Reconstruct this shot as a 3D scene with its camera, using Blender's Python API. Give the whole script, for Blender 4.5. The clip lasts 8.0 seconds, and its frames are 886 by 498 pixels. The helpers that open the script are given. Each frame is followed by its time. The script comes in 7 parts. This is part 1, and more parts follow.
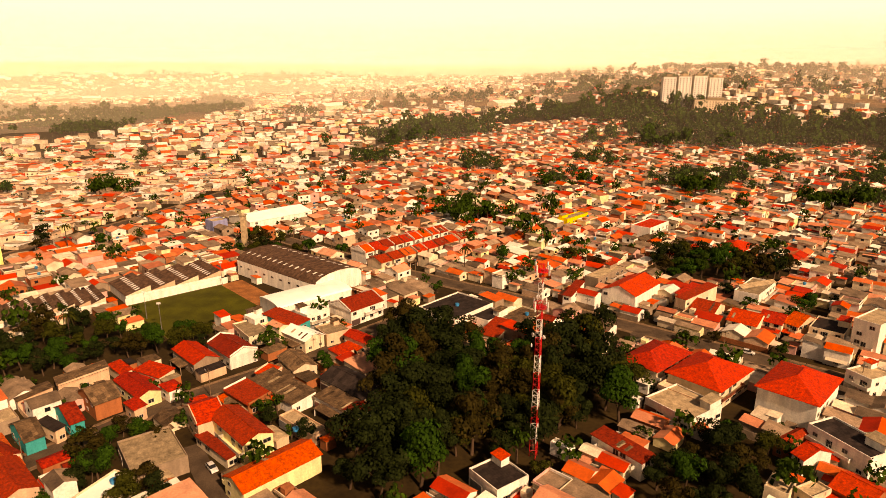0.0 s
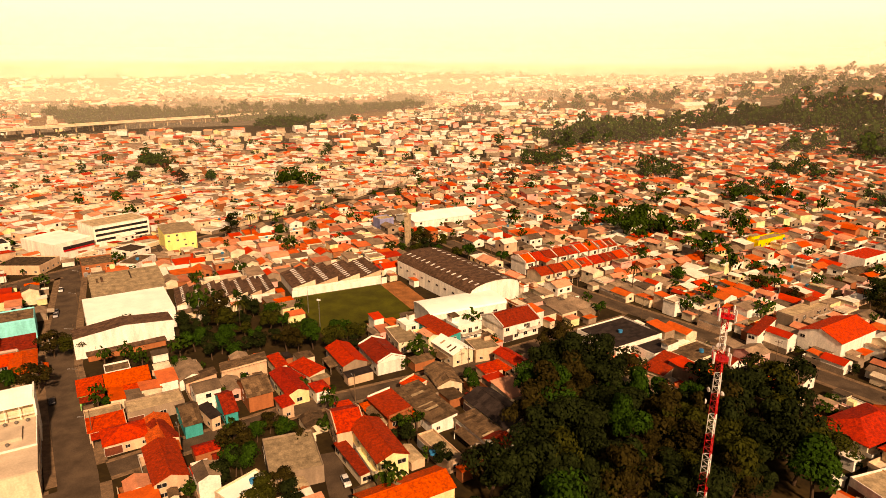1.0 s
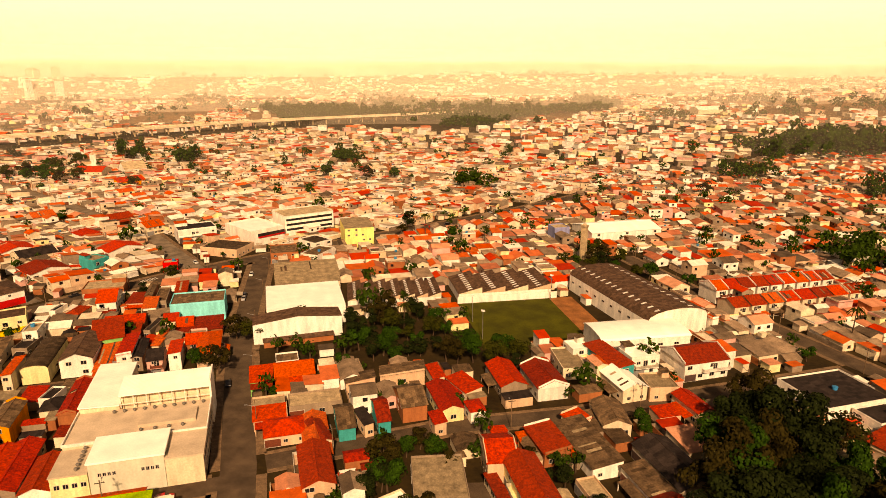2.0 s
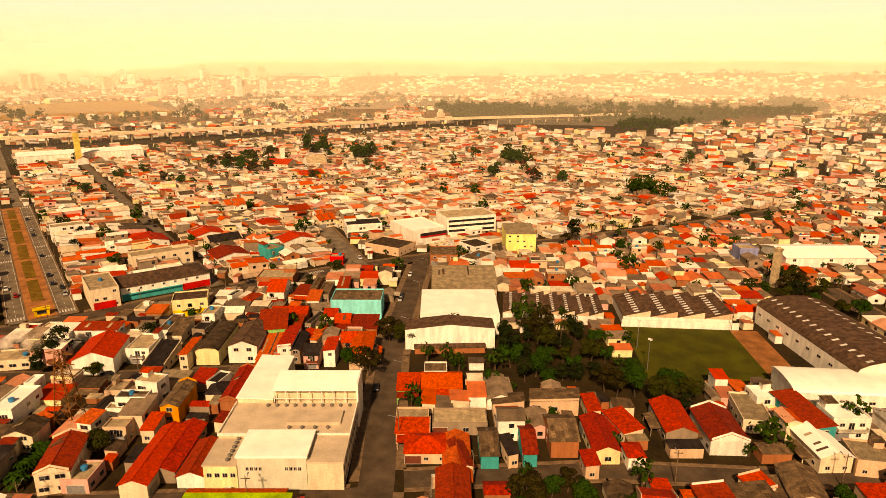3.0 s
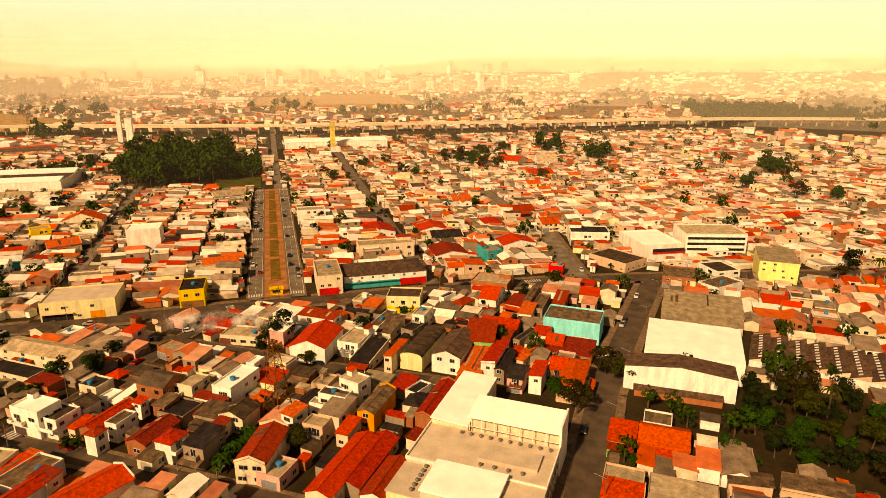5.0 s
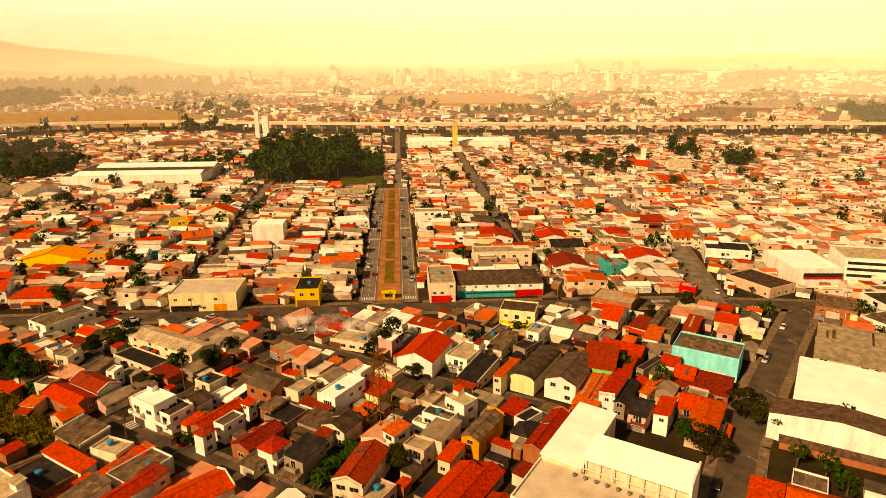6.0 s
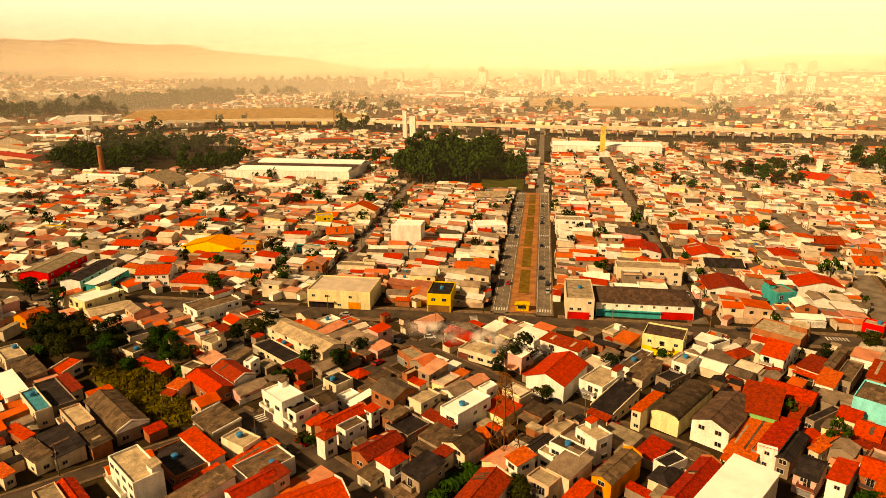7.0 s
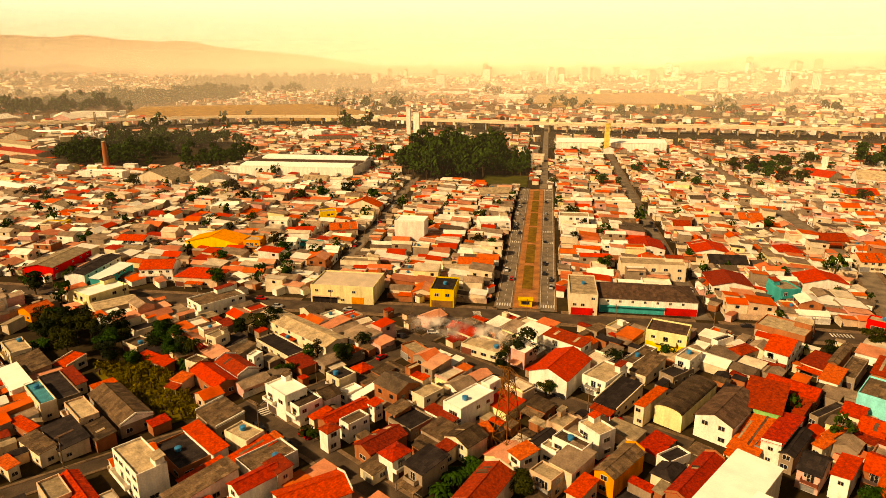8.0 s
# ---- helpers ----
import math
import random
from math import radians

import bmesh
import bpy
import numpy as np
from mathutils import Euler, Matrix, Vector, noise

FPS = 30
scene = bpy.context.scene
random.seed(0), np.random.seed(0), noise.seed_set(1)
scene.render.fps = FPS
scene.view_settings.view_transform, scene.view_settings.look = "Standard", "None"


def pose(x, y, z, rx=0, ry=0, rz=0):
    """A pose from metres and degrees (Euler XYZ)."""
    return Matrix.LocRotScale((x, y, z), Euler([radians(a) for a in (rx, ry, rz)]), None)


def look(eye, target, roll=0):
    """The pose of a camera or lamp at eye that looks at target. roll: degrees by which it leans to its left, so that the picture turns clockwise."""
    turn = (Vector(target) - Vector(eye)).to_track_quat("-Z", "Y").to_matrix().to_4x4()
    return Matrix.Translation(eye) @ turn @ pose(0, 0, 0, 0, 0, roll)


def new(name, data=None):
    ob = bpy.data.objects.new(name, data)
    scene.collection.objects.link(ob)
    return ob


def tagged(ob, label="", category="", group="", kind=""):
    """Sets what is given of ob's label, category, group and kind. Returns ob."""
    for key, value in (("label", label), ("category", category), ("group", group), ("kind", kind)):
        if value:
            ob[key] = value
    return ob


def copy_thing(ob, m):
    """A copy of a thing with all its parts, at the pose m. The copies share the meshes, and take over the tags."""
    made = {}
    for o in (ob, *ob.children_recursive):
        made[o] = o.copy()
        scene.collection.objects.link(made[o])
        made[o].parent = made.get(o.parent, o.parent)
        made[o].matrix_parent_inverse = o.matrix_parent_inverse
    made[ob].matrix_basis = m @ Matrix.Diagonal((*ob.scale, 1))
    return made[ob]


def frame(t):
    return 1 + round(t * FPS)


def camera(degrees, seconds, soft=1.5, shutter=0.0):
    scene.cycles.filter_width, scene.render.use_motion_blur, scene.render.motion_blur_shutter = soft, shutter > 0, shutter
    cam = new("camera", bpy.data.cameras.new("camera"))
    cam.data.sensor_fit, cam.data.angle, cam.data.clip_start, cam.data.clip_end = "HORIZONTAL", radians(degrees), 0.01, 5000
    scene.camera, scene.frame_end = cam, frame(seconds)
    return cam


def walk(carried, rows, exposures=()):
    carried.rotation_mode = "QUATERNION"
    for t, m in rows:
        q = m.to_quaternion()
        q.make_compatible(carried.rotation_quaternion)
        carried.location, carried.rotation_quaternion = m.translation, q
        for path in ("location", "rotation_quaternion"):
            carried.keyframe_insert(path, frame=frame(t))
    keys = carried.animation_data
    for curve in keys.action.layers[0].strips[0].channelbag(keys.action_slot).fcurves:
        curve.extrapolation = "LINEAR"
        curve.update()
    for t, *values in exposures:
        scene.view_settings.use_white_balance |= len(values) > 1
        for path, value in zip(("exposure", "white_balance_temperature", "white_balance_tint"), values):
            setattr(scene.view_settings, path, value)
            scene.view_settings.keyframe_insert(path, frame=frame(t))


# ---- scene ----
cam = camera(70.0, 8.0, 0.85)
# t, x, y, z, yaw, pitch, roll
PATH = [
    (0.0, 0.0, 0.0, 92.0, 0.0, -15.79, 0.12), (0.5, 0.44, 7.25, 92.44, 7.41, -15.81, 0.17),
    (1.0, 0.84, 14.64, 93.1, 15.59, -15.89, 0.13), (2.5, -7.55, 33.7, 93.8, 39.69, -15.96, 0.31),
    (3.0, -11.27, 38.72, 94.2, 47.09, -16.05, 0.22), (3.5, -15.62, 42.8, 94.05, 53.42, -16.14, 0.2),
    (4.0, -19.46, 46.93, 93.6, 59.06, -16.16, 0.01), (5.5, -35.68, 54.11, 94.07, 73.07, -16.58, 0.01),
    (6.0, -41.75, 56.22, 94.5, 78.99, -16.56, -0.19), (6.5, -47.36, 57.3, 94.5, 84.44, -16.47, -0.27),
    (7.0, -52.68, 57.83, 94.2, 91.95, -16.37, -0.32), (7.5, -52.76, 57.8, 93.79, 92.19, -16.37, -0.29),
    (8.0, -52.59, 57.85, 93.4, 92.28, -16.61, -0.24),
]


def aim(yaw, pitch, roll):
    yaw, pitch = radians(yaw), radians(pitch)
    return Vector((-math.sin(yaw) * math.cos(pitch), math.cos(yaw) * math.cos(pitch), math.sin(pitch)))


walk(cam, [(t, look((x, y, z), Vector((x, y, z)) + aim(a, p, r), r)) for t, x, y, z, a, p, r in PATH],
     [(0.0, 0.4, 9800, 34), (1.2, 0.36, 9900, 33), (2.5, 0.2, 10800, 27), (4.0, 0.15, 11200, 25), (6.0, 0.27, 11700, 20), (8.0, 0.33, 11800, 17)])

# ---- world and sun ----
SUN_EL, SUN_AZ = 38.0, 144.0  # azimuth clockwise from +y
world = bpy.data.worlds.new("hazy_sky")
scene.world = world
world.use_nodes = True
wn, wl = world.node_tree.nodes, world.node_tree.links
sky = wn.new("ShaderNodeTexSky")
sky.sky_type, sky.sun_disc = "NISHITA", False
sky.sun_elevation, sky.sun_rotation = radians(SUN_EL), radians(SUN_AZ)
sky.air_density, sky.dust_density, sky.ozone_density, sky.altitude = 1.2, 6.0, 1.0, 750
# bright milky haze, brightest near the horizon
up, height, veil = wn.new("ShaderNodeTexCoord"), wn.new("ShaderNodeSeparateXYZ"), wn.new("ShaderNodeValToRGB")
wl.new(up.outputs["Generated"], height.inputs[0]), wl.new(height.outputs[2], veil.inputs[0])
veil.color_ramp.elements[0].position, veil.color_ramp.elements[0].color = 0.12, (0.93, 0.9, 0.74, 1)
veil.color_ramp.elements[1].position, veil.color_ramp.elements[1].color = 0.27, (0.07, 0.065, 0.06, 1)
scaled = wn.new("ShaderNodeVectorMath")
scaled.operation, scaled.inputs[1].default_value = "SCALE", (0, 0, 0)
scaled.inputs["Scale"].default_value = 11.0
wl.new(veil.outputs[0], scaled.inputs[0])
pale = wn.new("ShaderNodeMix")
pale.data_type, pale.inputs[0].default_value = "RGBA", 0.85
wl.new(sky.outputs[0], pale.inputs[6]), wl.new(scaled.outputs[0], pale.inputs[7])
wl.new(pale.outputs[2], wn["Background"].inputs[0])
wn["Background"].inputs[1].default_value = 0.1
sun = new("sun", bpy.data.lights.new("sun", "SUN"))
sun.data.energy, sun.data.angle, sun.data.color = 5.0, radians(3), (1.0, 0.86, 0.68)
az, el = radians(SUN_AZ), radians(SUN_EL)
sun.matrix_world = look((0, 0, 0), (-math.sin(az) * math.cos(el), -math.cos(az) * math.cos(el), -math.sin(el)))

# ---- materials ----
MATS = {}


def rich(c, much=1.3):
    """The colour, a little fuller."""
    grey = 0.3 * c[0] + 0.5 * c[1] + 0.2 * c[2]
    return tuple(min(0.85, max(0.004, grey + much * (v - grey))) for v in c)


def surface(name, colour, rough=0.85, spread=0.25, grain=0.6, stain=0.08, bump=0.3, metal=0.0, ribs=0.0, island=False, palette=(), streak=False, soil=1.0, sheets=()):
    """A worn surface: a colour that varies from thing to thing, with stains, grain and fine relief, ribs that many metres apart, and sheets (width, length, how unlike) of uneven age."""
    if name in MATS:
        return MATS[name]
    m = MATS[name] = bpy.data.materials.new(name)
    m.use_nodes = True
    colour, palette = rich(colour), [rich(c) for c in palette]
    n, l = m.node_tree.nodes, m.node_tree.links
    b = n["Principled BSDF"]
    b.inputs["Roughness"].default_value, b.inputs["Metallic"].default_value = rough, metal
    b.inputs["Specular IOR Level"].default_value = 0.12 if rough > 0.74 else 0.4
    geo = n.new("ShaderNodeNewGeometry")
    if island:
        chance = geo.outputs["Random Per Island"]
    else:
        chance = n.new("ShaderNodeObjectInfo").outputs["Random"]
    ramp = n.new("ShaderNodeValToRGB")
    shades = palette or [tuple(c * k for c in colour) for k in (1 - spread, 1.0, 1 + spread * 0.6)]
    e = ramp.color_ramp.elements
    while len(e) < len(shades):
        e.new(0.5)
    for i, c in enumerate(shades):
        e[i].position, e[i].color = i / max(1, len(shades) - 1) * (1 if not palette else (len(shades) - 1) / len(shades)), (*c, 1)
    if palette:
        ramp.color_ramp.interpolation = "CONSTANT"
    l.new(chance, ramp.inputs[0])
    place = n.new("ShaderNodeTexCoord").outputs["Object"]
    if streak:
        stretch = n.new("ShaderNodeMapping")
        stretch.inputs["Scale"].default_value = (1, 1, 0.25)
        l.new(place, stretch.inputs[0])
        place_s = stretch.outputs[0]
    else:
        place_s = place
    big, fine = n.new("ShaderNodeTexNoise"), n.new("ShaderNodeTexNoise")
    big.inputs["Scale"].default_value, big.inputs["Detail"].default_value = stain * 4, 6
    fine.inputs["Scale"].default_value, fine.inputs["Detail"].default_value = grain * 4, 4
    l.new(place_s, big.inputs[0]), l.new(place, fine.inputs[0])
    mixed = ramp.outputs[0]
    for tex, low, high in ((big, 1 - 0.5 * soil, 1.12), (fine, 1 - 0.28 * soil, 1 + 0.18 * soil)):
        span = n.new("ShaderNodeMapRange")
        span.inputs[1].default_value, span.inputs[2].default_value = 0.3, 0.7
        span.inputs[3].default_value, span.inputs[4].default_value = low, high
        l.new(tex.outputs[0], span.inputs[0])
        mul = n.new("ShaderNodeMix")
        mul.data_type, mul.blend_type, mul.inputs[0].default_value = "RGBA", "MULTIPLY", 1.0
        l.new(mixed, mul.inputs[6]), l.new(span.outputs[0], mul.inputs[7])
        mixed = mul.outputs[2]
    if sheets:
        snap, chance = n.new("ShaderNodeVectorMath"), n.new("ShaderNodeTexWhiteNoise")
        snap.operation = "SNAP"
        snap.inputs[1].default_value = (sheets[0], sheets[1], 1000)
        l.new(place, snap.inputs[0]), l.new(snap.outputs[0], chance.inputs[0])
        age, mul = n.new("ShaderNodeMapRange"), n.new("ShaderNodeMix")
        age.inputs[3].default_value, age.inputs[4].default_value = 1 - sheets[2], 1 + sheets[2]
        l.new(chance.outputs[0], age.inputs[0])
        mul.data_type, mul.blend_type, mul.inputs[0].default_value = "RGBA", "MULTIPLY", 1.0
        l.new(mixed, mul.inputs[6]), l.new(age.outputs[0], mul.inputs[7])
        mixed = mul.outputs[2]
    l.new(mixed, b.inputs["Base Color"])
    relief = n.new("ShaderNodeBump")
    relief.inputs["Strength"].default_value, relief.inputs["Distance"].default_value = bump, 0.05
    height = fine.outputs[0]
    if ribs:
        wave = n.new("ShaderNodeTexWave")
        wave.inputs["Scale"].default_value, wave.inputs["Distortion"].default_value = 0.314 / ribs, 0.6
        l.new(place, wave.inputs[0])
        height = wave.outputs["Fac"]
    l.new(height, relief.inputs["Height"])
    l.new(relief.outputs[0], b.inputs["Normal"])
    return m


TILE = ((0.44, 0.062, 0.028), (0.48, 0.095, 0.048), (0.34, 0.046, 0.022), (0.5, 0.12, 0.062), (0.2, 0.034, 0.02), (0.46, 0.072, 0.032), (0.27, 0.046, 0.027))
tile = surface("clay_roof_tiles", (0, 0, 0), 0.8, ribs=0.25, palette=TILE, stain=0.3, bump=0.6, soil=0.85, sheets=(0.5, 0.7, 0.16))
grey_roof = surface("fibre_cement_sheets", (0.12, 0.079, 0.049), 0.9, 0.6, ribs=0.2, stain=0.15, bump=0.5, sheets=(1.1, 1.8, 0.38))
pale_slab = surface("pale_roof_concrete", (0.5, 0.41, 0.31), 0.92, 0.1, stain=0.06, soil=0.4)
slab = surface("bare_concrete", (0.42, 0.325, 0.215), 0.92, 0.4, stain=0.12)
white_roof = surface("painted_sheet_roof", (0.86, 0.82, 0.72), 0.6, 0.06, ribs=0.3, stain=0.05, soil=0.15)
dark_roof = surface("dark_roof_sheets", (0.03, 0.022, 0.018), 0.8, 0.25, ribs=0.4, stain=0.1, sheets=(1.1, 1.8, 0.4))
asphalt = surface("asphalt", (0.085, 0.061, 0.042), 0.9, 0.15, grain=1.5, stain=0.05)
pale_asphalt = surface("pale_asphalt", (0.19, 0.15, 0.11), 0.9, 0.15, grain=1.5, stain=0.05)
pavement = surface("pavement_concrete", (0.17, 0.115, 0.075), 0.9, 0.2, grain=1.0, stain=0.15)
earth = surface("red_earth", (0.36, 0.165, 0.085), 0.95, 0.2, grain=0.8, stain=0.05)
glass = surface("window_glass", (0.018, 0.017, 0.017), 0.12, 0.3, bump=0.0)
frame_paint = surface("window_frames", (0.55, 0.5, 0.42), 0.6, 0.3)
gate_metal = surface("painted_gate", (0, 0, 0), 0.6, palette=((0.08, 0.05, 0.04), (0.25, 0.24, 0.22), (0.16, 0.05, 0.03), (0.4, 0.36, 0.28)), ribs=0.15)
rust = surface("rusty_steel", (0.17, 0.075, 0.03), 0.8, 0.2)
steel = surface("galvanised_steel", (0.4, 0.38, 0.35), 0.45, 0.1, metal=0.7)
red_paint = surface("red_paint", (0.5, 0.04, 0.02), 0.5, 0.05)
white_paint = surface("white_paint", (0.8, 0.76, 0.68), 0.5, 0.05)
yellow_paint = surface("yellow_paint", (0.75, 0.5, 0.03), 0.6, 0.05)
# darker red tiles; on some near homes the tone imitates dimmer light
darkened_tile = surface("weathered_roof_tiles", (0, 0, 0), 0.85, ribs=0.25, palette=((0.29, 0.038, 0.019), (0.36, 0.046, 0.021), (0.2, 0.032, 0.019), (0.4, 0.056, 0.025)), stain=0.3, bump=0.6, sheets=(0.5, 0.7, 0.2))
blue_plastic = surface("blue_plastic", (0.03, 0.2, 0.36), 0.5, 0.2)
bark = surface("bark", (0.09, 0.06, 0.04), 0.95)
blue_roof = surface("blue_roof_sheets", (0.06, 0.26, 0.3), 0.7, 0.1, ribs=0.3, stain=0.1)
brown_roof = surface("brown_roof_sheets", (0.1, 0.06, 0.04), 0.9, 0.2, ribs=0.3, stain=0.2, sheets=(1.1, 1.8, 0.3))
lime = surface("lime_paint", (0.3, 0.42, 0.03), 0.8, 0.1)
grass_mat = surface("grass", (0.062, 0.06, 0.008), 0.95, 0.2, grain=1.0, stain=0.03)
WALLS = {
    "bright": (0.87, 0.83, 0.73),
    "white": (0.79, 0.735, 0.63), "cream": (0.67, 0.56, 0.41), "yellow": (0.72, 0.5, 0.06), "paleyellow": (0.76, 0.66, 0.4), "grey": (0.26, 0.2, 0.145),
    "brick": (0.3, 0.125, 0.07), "peach": (0.56, 0.4, 0.28), "green": (0.22, 0.45, 0.18), "teal": (0.03, 0.27, 0.25), "cyan": (0.25, 0.66, 0.64),
    "lemon": (0.78, 0.68, 0.32), "orange": (0.68, 0.27, 0.03), "red": (0.5, 0.035, 0.02), "blue": (0.24, 0.25, 0.36), "pink": (0.6, 0.36, 0.3),
}


def paint(colour):
    return surface(colour + "_wall", WALLS[colour], 0.88, 0.12, stain=0.15, streak=True, soil=0.5)


def leaf(name, colour):
    m = surface(name, colour, 0.75, 0.45, stain=0.1, island=True, bump=0.0)
    m.node_tree.nodes["Principled BSDF"].inputs["Specular IOR Level"].default_value = 0.03
    return m


leaves = leaf("dark_leaves", (0.014, 0.019, 0.004))
leaves_far = leaf("far_leaves", (0.026, 0.046, 0.006))
leaves_green = leaf("green_leaves", (0.022, 0.048, 0.005))
leaves_rust = leaf("brownish_leaves", (0.028, 0.022, 0.005))
leaves_olive = leaf("olive_leaves", (0.032, 0.034, 0.004))

# ---- builders ----
rng = random.Random(7)


def mesh(name, verts, faces, mats, index=None):
    me = bpy.data.meshes.new(name)
    me.from_pydata(verts, [], faces)
    for m in mats if isinstance(mats, (list, tuple)) else [mats]:
        me.materials.append(m)
    if index is not None:
        me.polygons.foreach_set("material_index", index)
    me.update()
    return me


def part(name, data, parent, m=None, label=""):
    """Links a mesh as one part of a thing."""
    ob = new(name, data)
    ob.parent = parent
    if m is not None:
        ob.matrix_basis = m
    return tagged(ob, label) if label else ob


def thing(name, m, label, category, group="", kind=""):
    ob = new(name)
    ob.matrix_basis = m
    ob.empty_display_size = 0.5
    return tagged(ob, label, category, group, kind)


class Shape:
    """Vertices and faces of one mesh, put together from simple solids."""

    def __init__(self):
        self.v, self.f, self.i = [], [], []

    def add(self, verts, faces, mat=0):
        k = len(self.v)
        self.v += verts
        self.f += [tuple(a + k for a in q) for q in faces]
        self.i += [mat] * len(faces)
        return self

    def box(self, x0, y0, z0, x1, y1, z1, mat=0):
        v = [(x0, y0, z0), (x1, y0, z0), (x1, y1, z0), (x0, y1, z0), (x0, y0, z1), (x1, y0, z1), (x1, y1, z1), (x0, y1, z1)]
        return self.add(v, [(3, 2, 1, 0), (4, 5, 6, 7), (0, 1, 5, 4), (1, 2, 6, 5), (2, 3, 7, 6), (3, 0, 4, 7)], mat)

    def slabs(self, quads, thick, mat=0):
        """Each quad becomes a plate of that thickness below it."""
        for q in quads:
            n = len(q)
            low = [(x, y, z - thick) for x, y, z in q]
            self.add(list(q) + low, [tuple(range(n)), tuple(range(2 * n - 1, n - 1, -1))] + [(i, i + n, (i + 1) % n + n, (i + 1) % n) for i in range(n)], mat)
        return self

    def rod(self, a, b, r, sides=5, r2=None, mat=0):
        a, b = Vector(a), Vector(b)
        t = (b - a).to_track_quat("Z", "Y").to_matrix()
        rings = [[tuple(p + t @ Vector((q * math.cos(k * math.tau / sides), q * math.sin(k * math.tau / sides), 0))) for k in range(sides)] for p, q in ((a, r), (b, r if r2 is None else r2))]
        return self.add(rings[0] + rings[1], [(k, (k + 1) % sides, (k + 1) % sides + sides, k + sides) for k in range(sides)] + [tuple(range(sides))[::-1], tuple(range(sides, 2 * sides))], mat)

    def lathe(self, profile, sides=12, mat=0, centre=(0, 0)):
        v = [(centre[0] + r * math.cos(k * math.tau / sides), centre[1] + r * math.sin(k * math.tau / sides), z) for r, z in profile for k in range(sides)]
        f = [(j * sides + k, j * sides + (k + 1) % sides, (j + 1) * sides + (k + 1) % sides, (j + 1) * sides + k) for j in range(len(profile) - 1) for k in range(sides)]
        return self.add(v, f + [tuple(range(sides))[::-1], tuple(range((len(profile) - 1) * sides, len(profile) * sides))], mat)

    def mesh(self, name, mats):
        return mesh(name, self.v, self.f, mats, self.i)


def roof_quads(kind, w, d, h, rise, o):
    """The faces of a roof over a w by d plan at height h, with eaves o wide."""
    a, b = w / 2 + o, d / 2 + o
    e = h - rise * o / (d / 2) if kind in ("gable", "hip") else h
    if kind == "gable":
        return [[(-a, -b, e), (a, -b, e), (a, 0, h + rise), (-a, 0, h + rise)], [(a, b, e), (-a, b, e), (-a, 0, h + rise), (a, 0, h + rise)]]
    if kind == "shed":
        return [[(-a, -b, h), (a, -b, h), (a, b, h + rise), (-a, b, h + rise)]]
    if kind == "hip":
        r = max(0.2, a - b)
        p, q = (-r, 0, h + rise), (r, 0, h + rise)
        return [[(-a, -b, e), (a, -b, e), q, p], [(a, b, e), (-a, b, e), p, q], [(a, -b, e), (a, b, e), q], [(-a, b, e), (-a, -b, e), p]]
    return [[(-a, -b, h), (a, -b, h), (a, b, h), (-a, b, h)]]


def walls_of(kind, w, d, h, rise):
    """Walls with their gables."""
    a, b = w / 2, d / 2
    if kind == "gable":
        v = [(-a, -b, 0), (a, -b, 0), (a, b, 0), (-a, b, 0), (-a, -b, h), (a, -b, h), (a, b, h), (-a, b, h), (-a, 0, h + rise - 0.1), (a, 0, h + rise - 0.1)]
        return v, [(0, 1, 5, 4), (1, 2, 6, 9, 5), (2, 3, 7, 6), (3, 0, 4, 8, 7), (4, 5, 9, 8), (6, 7, 8, 9)]
    s = rise if kind == "shed" else 0
    v = [(-a, -b, 0), (a, -b, 0), (a, b, 0), (-a, b, 0), (-a, -b, h - 0.05), (a, -b, h - 0.05), (a, b, h + s - 0.05), (-a, b, h + s - 0.05)]
    return v, [(0, 1, 5, 4), (1, 2, 6, 5), (2, 3, 7, 6), (3, 0, 4, 7), (4, 5, 6, 7)]


def plate(name, xs, zs, y, mats, pick):
    """One thin plate cut into a grid of panels, of which pick(i, j) says the material."""
    v = [(x, yy, z) for yy in (y, 0.02) for z in zs for x in xs]
    n, m = len(xs), len(zs)
    f, k = [], []
    for j in range(m - 1):
        for i in range(n - 1):
            f.append((j * n + i, j * n + i + 1, (j + 1) * n + i + 1, (j + 1) * n + i))
            k.append(pick(i, j))
    o = n * m
    for i in range(n - 1):
        f += [(i, o + i, o + i + 1, i + 1), ((m - 1) * n + i, (m - 1) * n + i + 1, o + (m - 1) * n + i + 1, o + (m - 1) * n + i)]
        k += [0, 0]
    for j in range(m - 1):
        f += [(j * n, (j + 1) * n, o + (j + 1) * n, o + j * n), (j * n + n - 1, o + j * n + n - 1, o + (j + 1) * n + n - 1, (j + 1) * n + n - 1)]
        k += [0, 0]
    return mesh(name, v, f, mats, k)


def window_mesh(w, h):
    key = f"window_{w}_{h}"
    if key not in WINDOWS:
        xs = [-w / 2, -w / 2 + 0.1, -0.05, 0.05, w / 2 - 0.1, w / 2]
        WINDOWS[key] = plate("window", xs, [0, 0.1, h - 0.1, h], -0.07, [frame_paint, glass], lambda i, j: int(j == 1 and i in (1, 3)))
    return WINDOWS[key]


def gate_mesh(w, h):
    key = f"gate_{w}_{h}"
    if key not in WINDOWS:
        WINDOWS[key] = plate("gate", [-w / 2, -w / 2 + 0.12, w / 2 - 0.12, w / 2], [0, 0.12, h - 0.12, h], -0.08, [frame_paint, gate_metal], lambda i, j: int(i == 1 and j == 1))
    return WINDOWS[key]


WINDOWS = {}

# ---- plan of what is taken ----
CELL, X0, Y0 = 1.5, -1150.0, -500.0
taken = np.zeros((1100, 1000), bool)


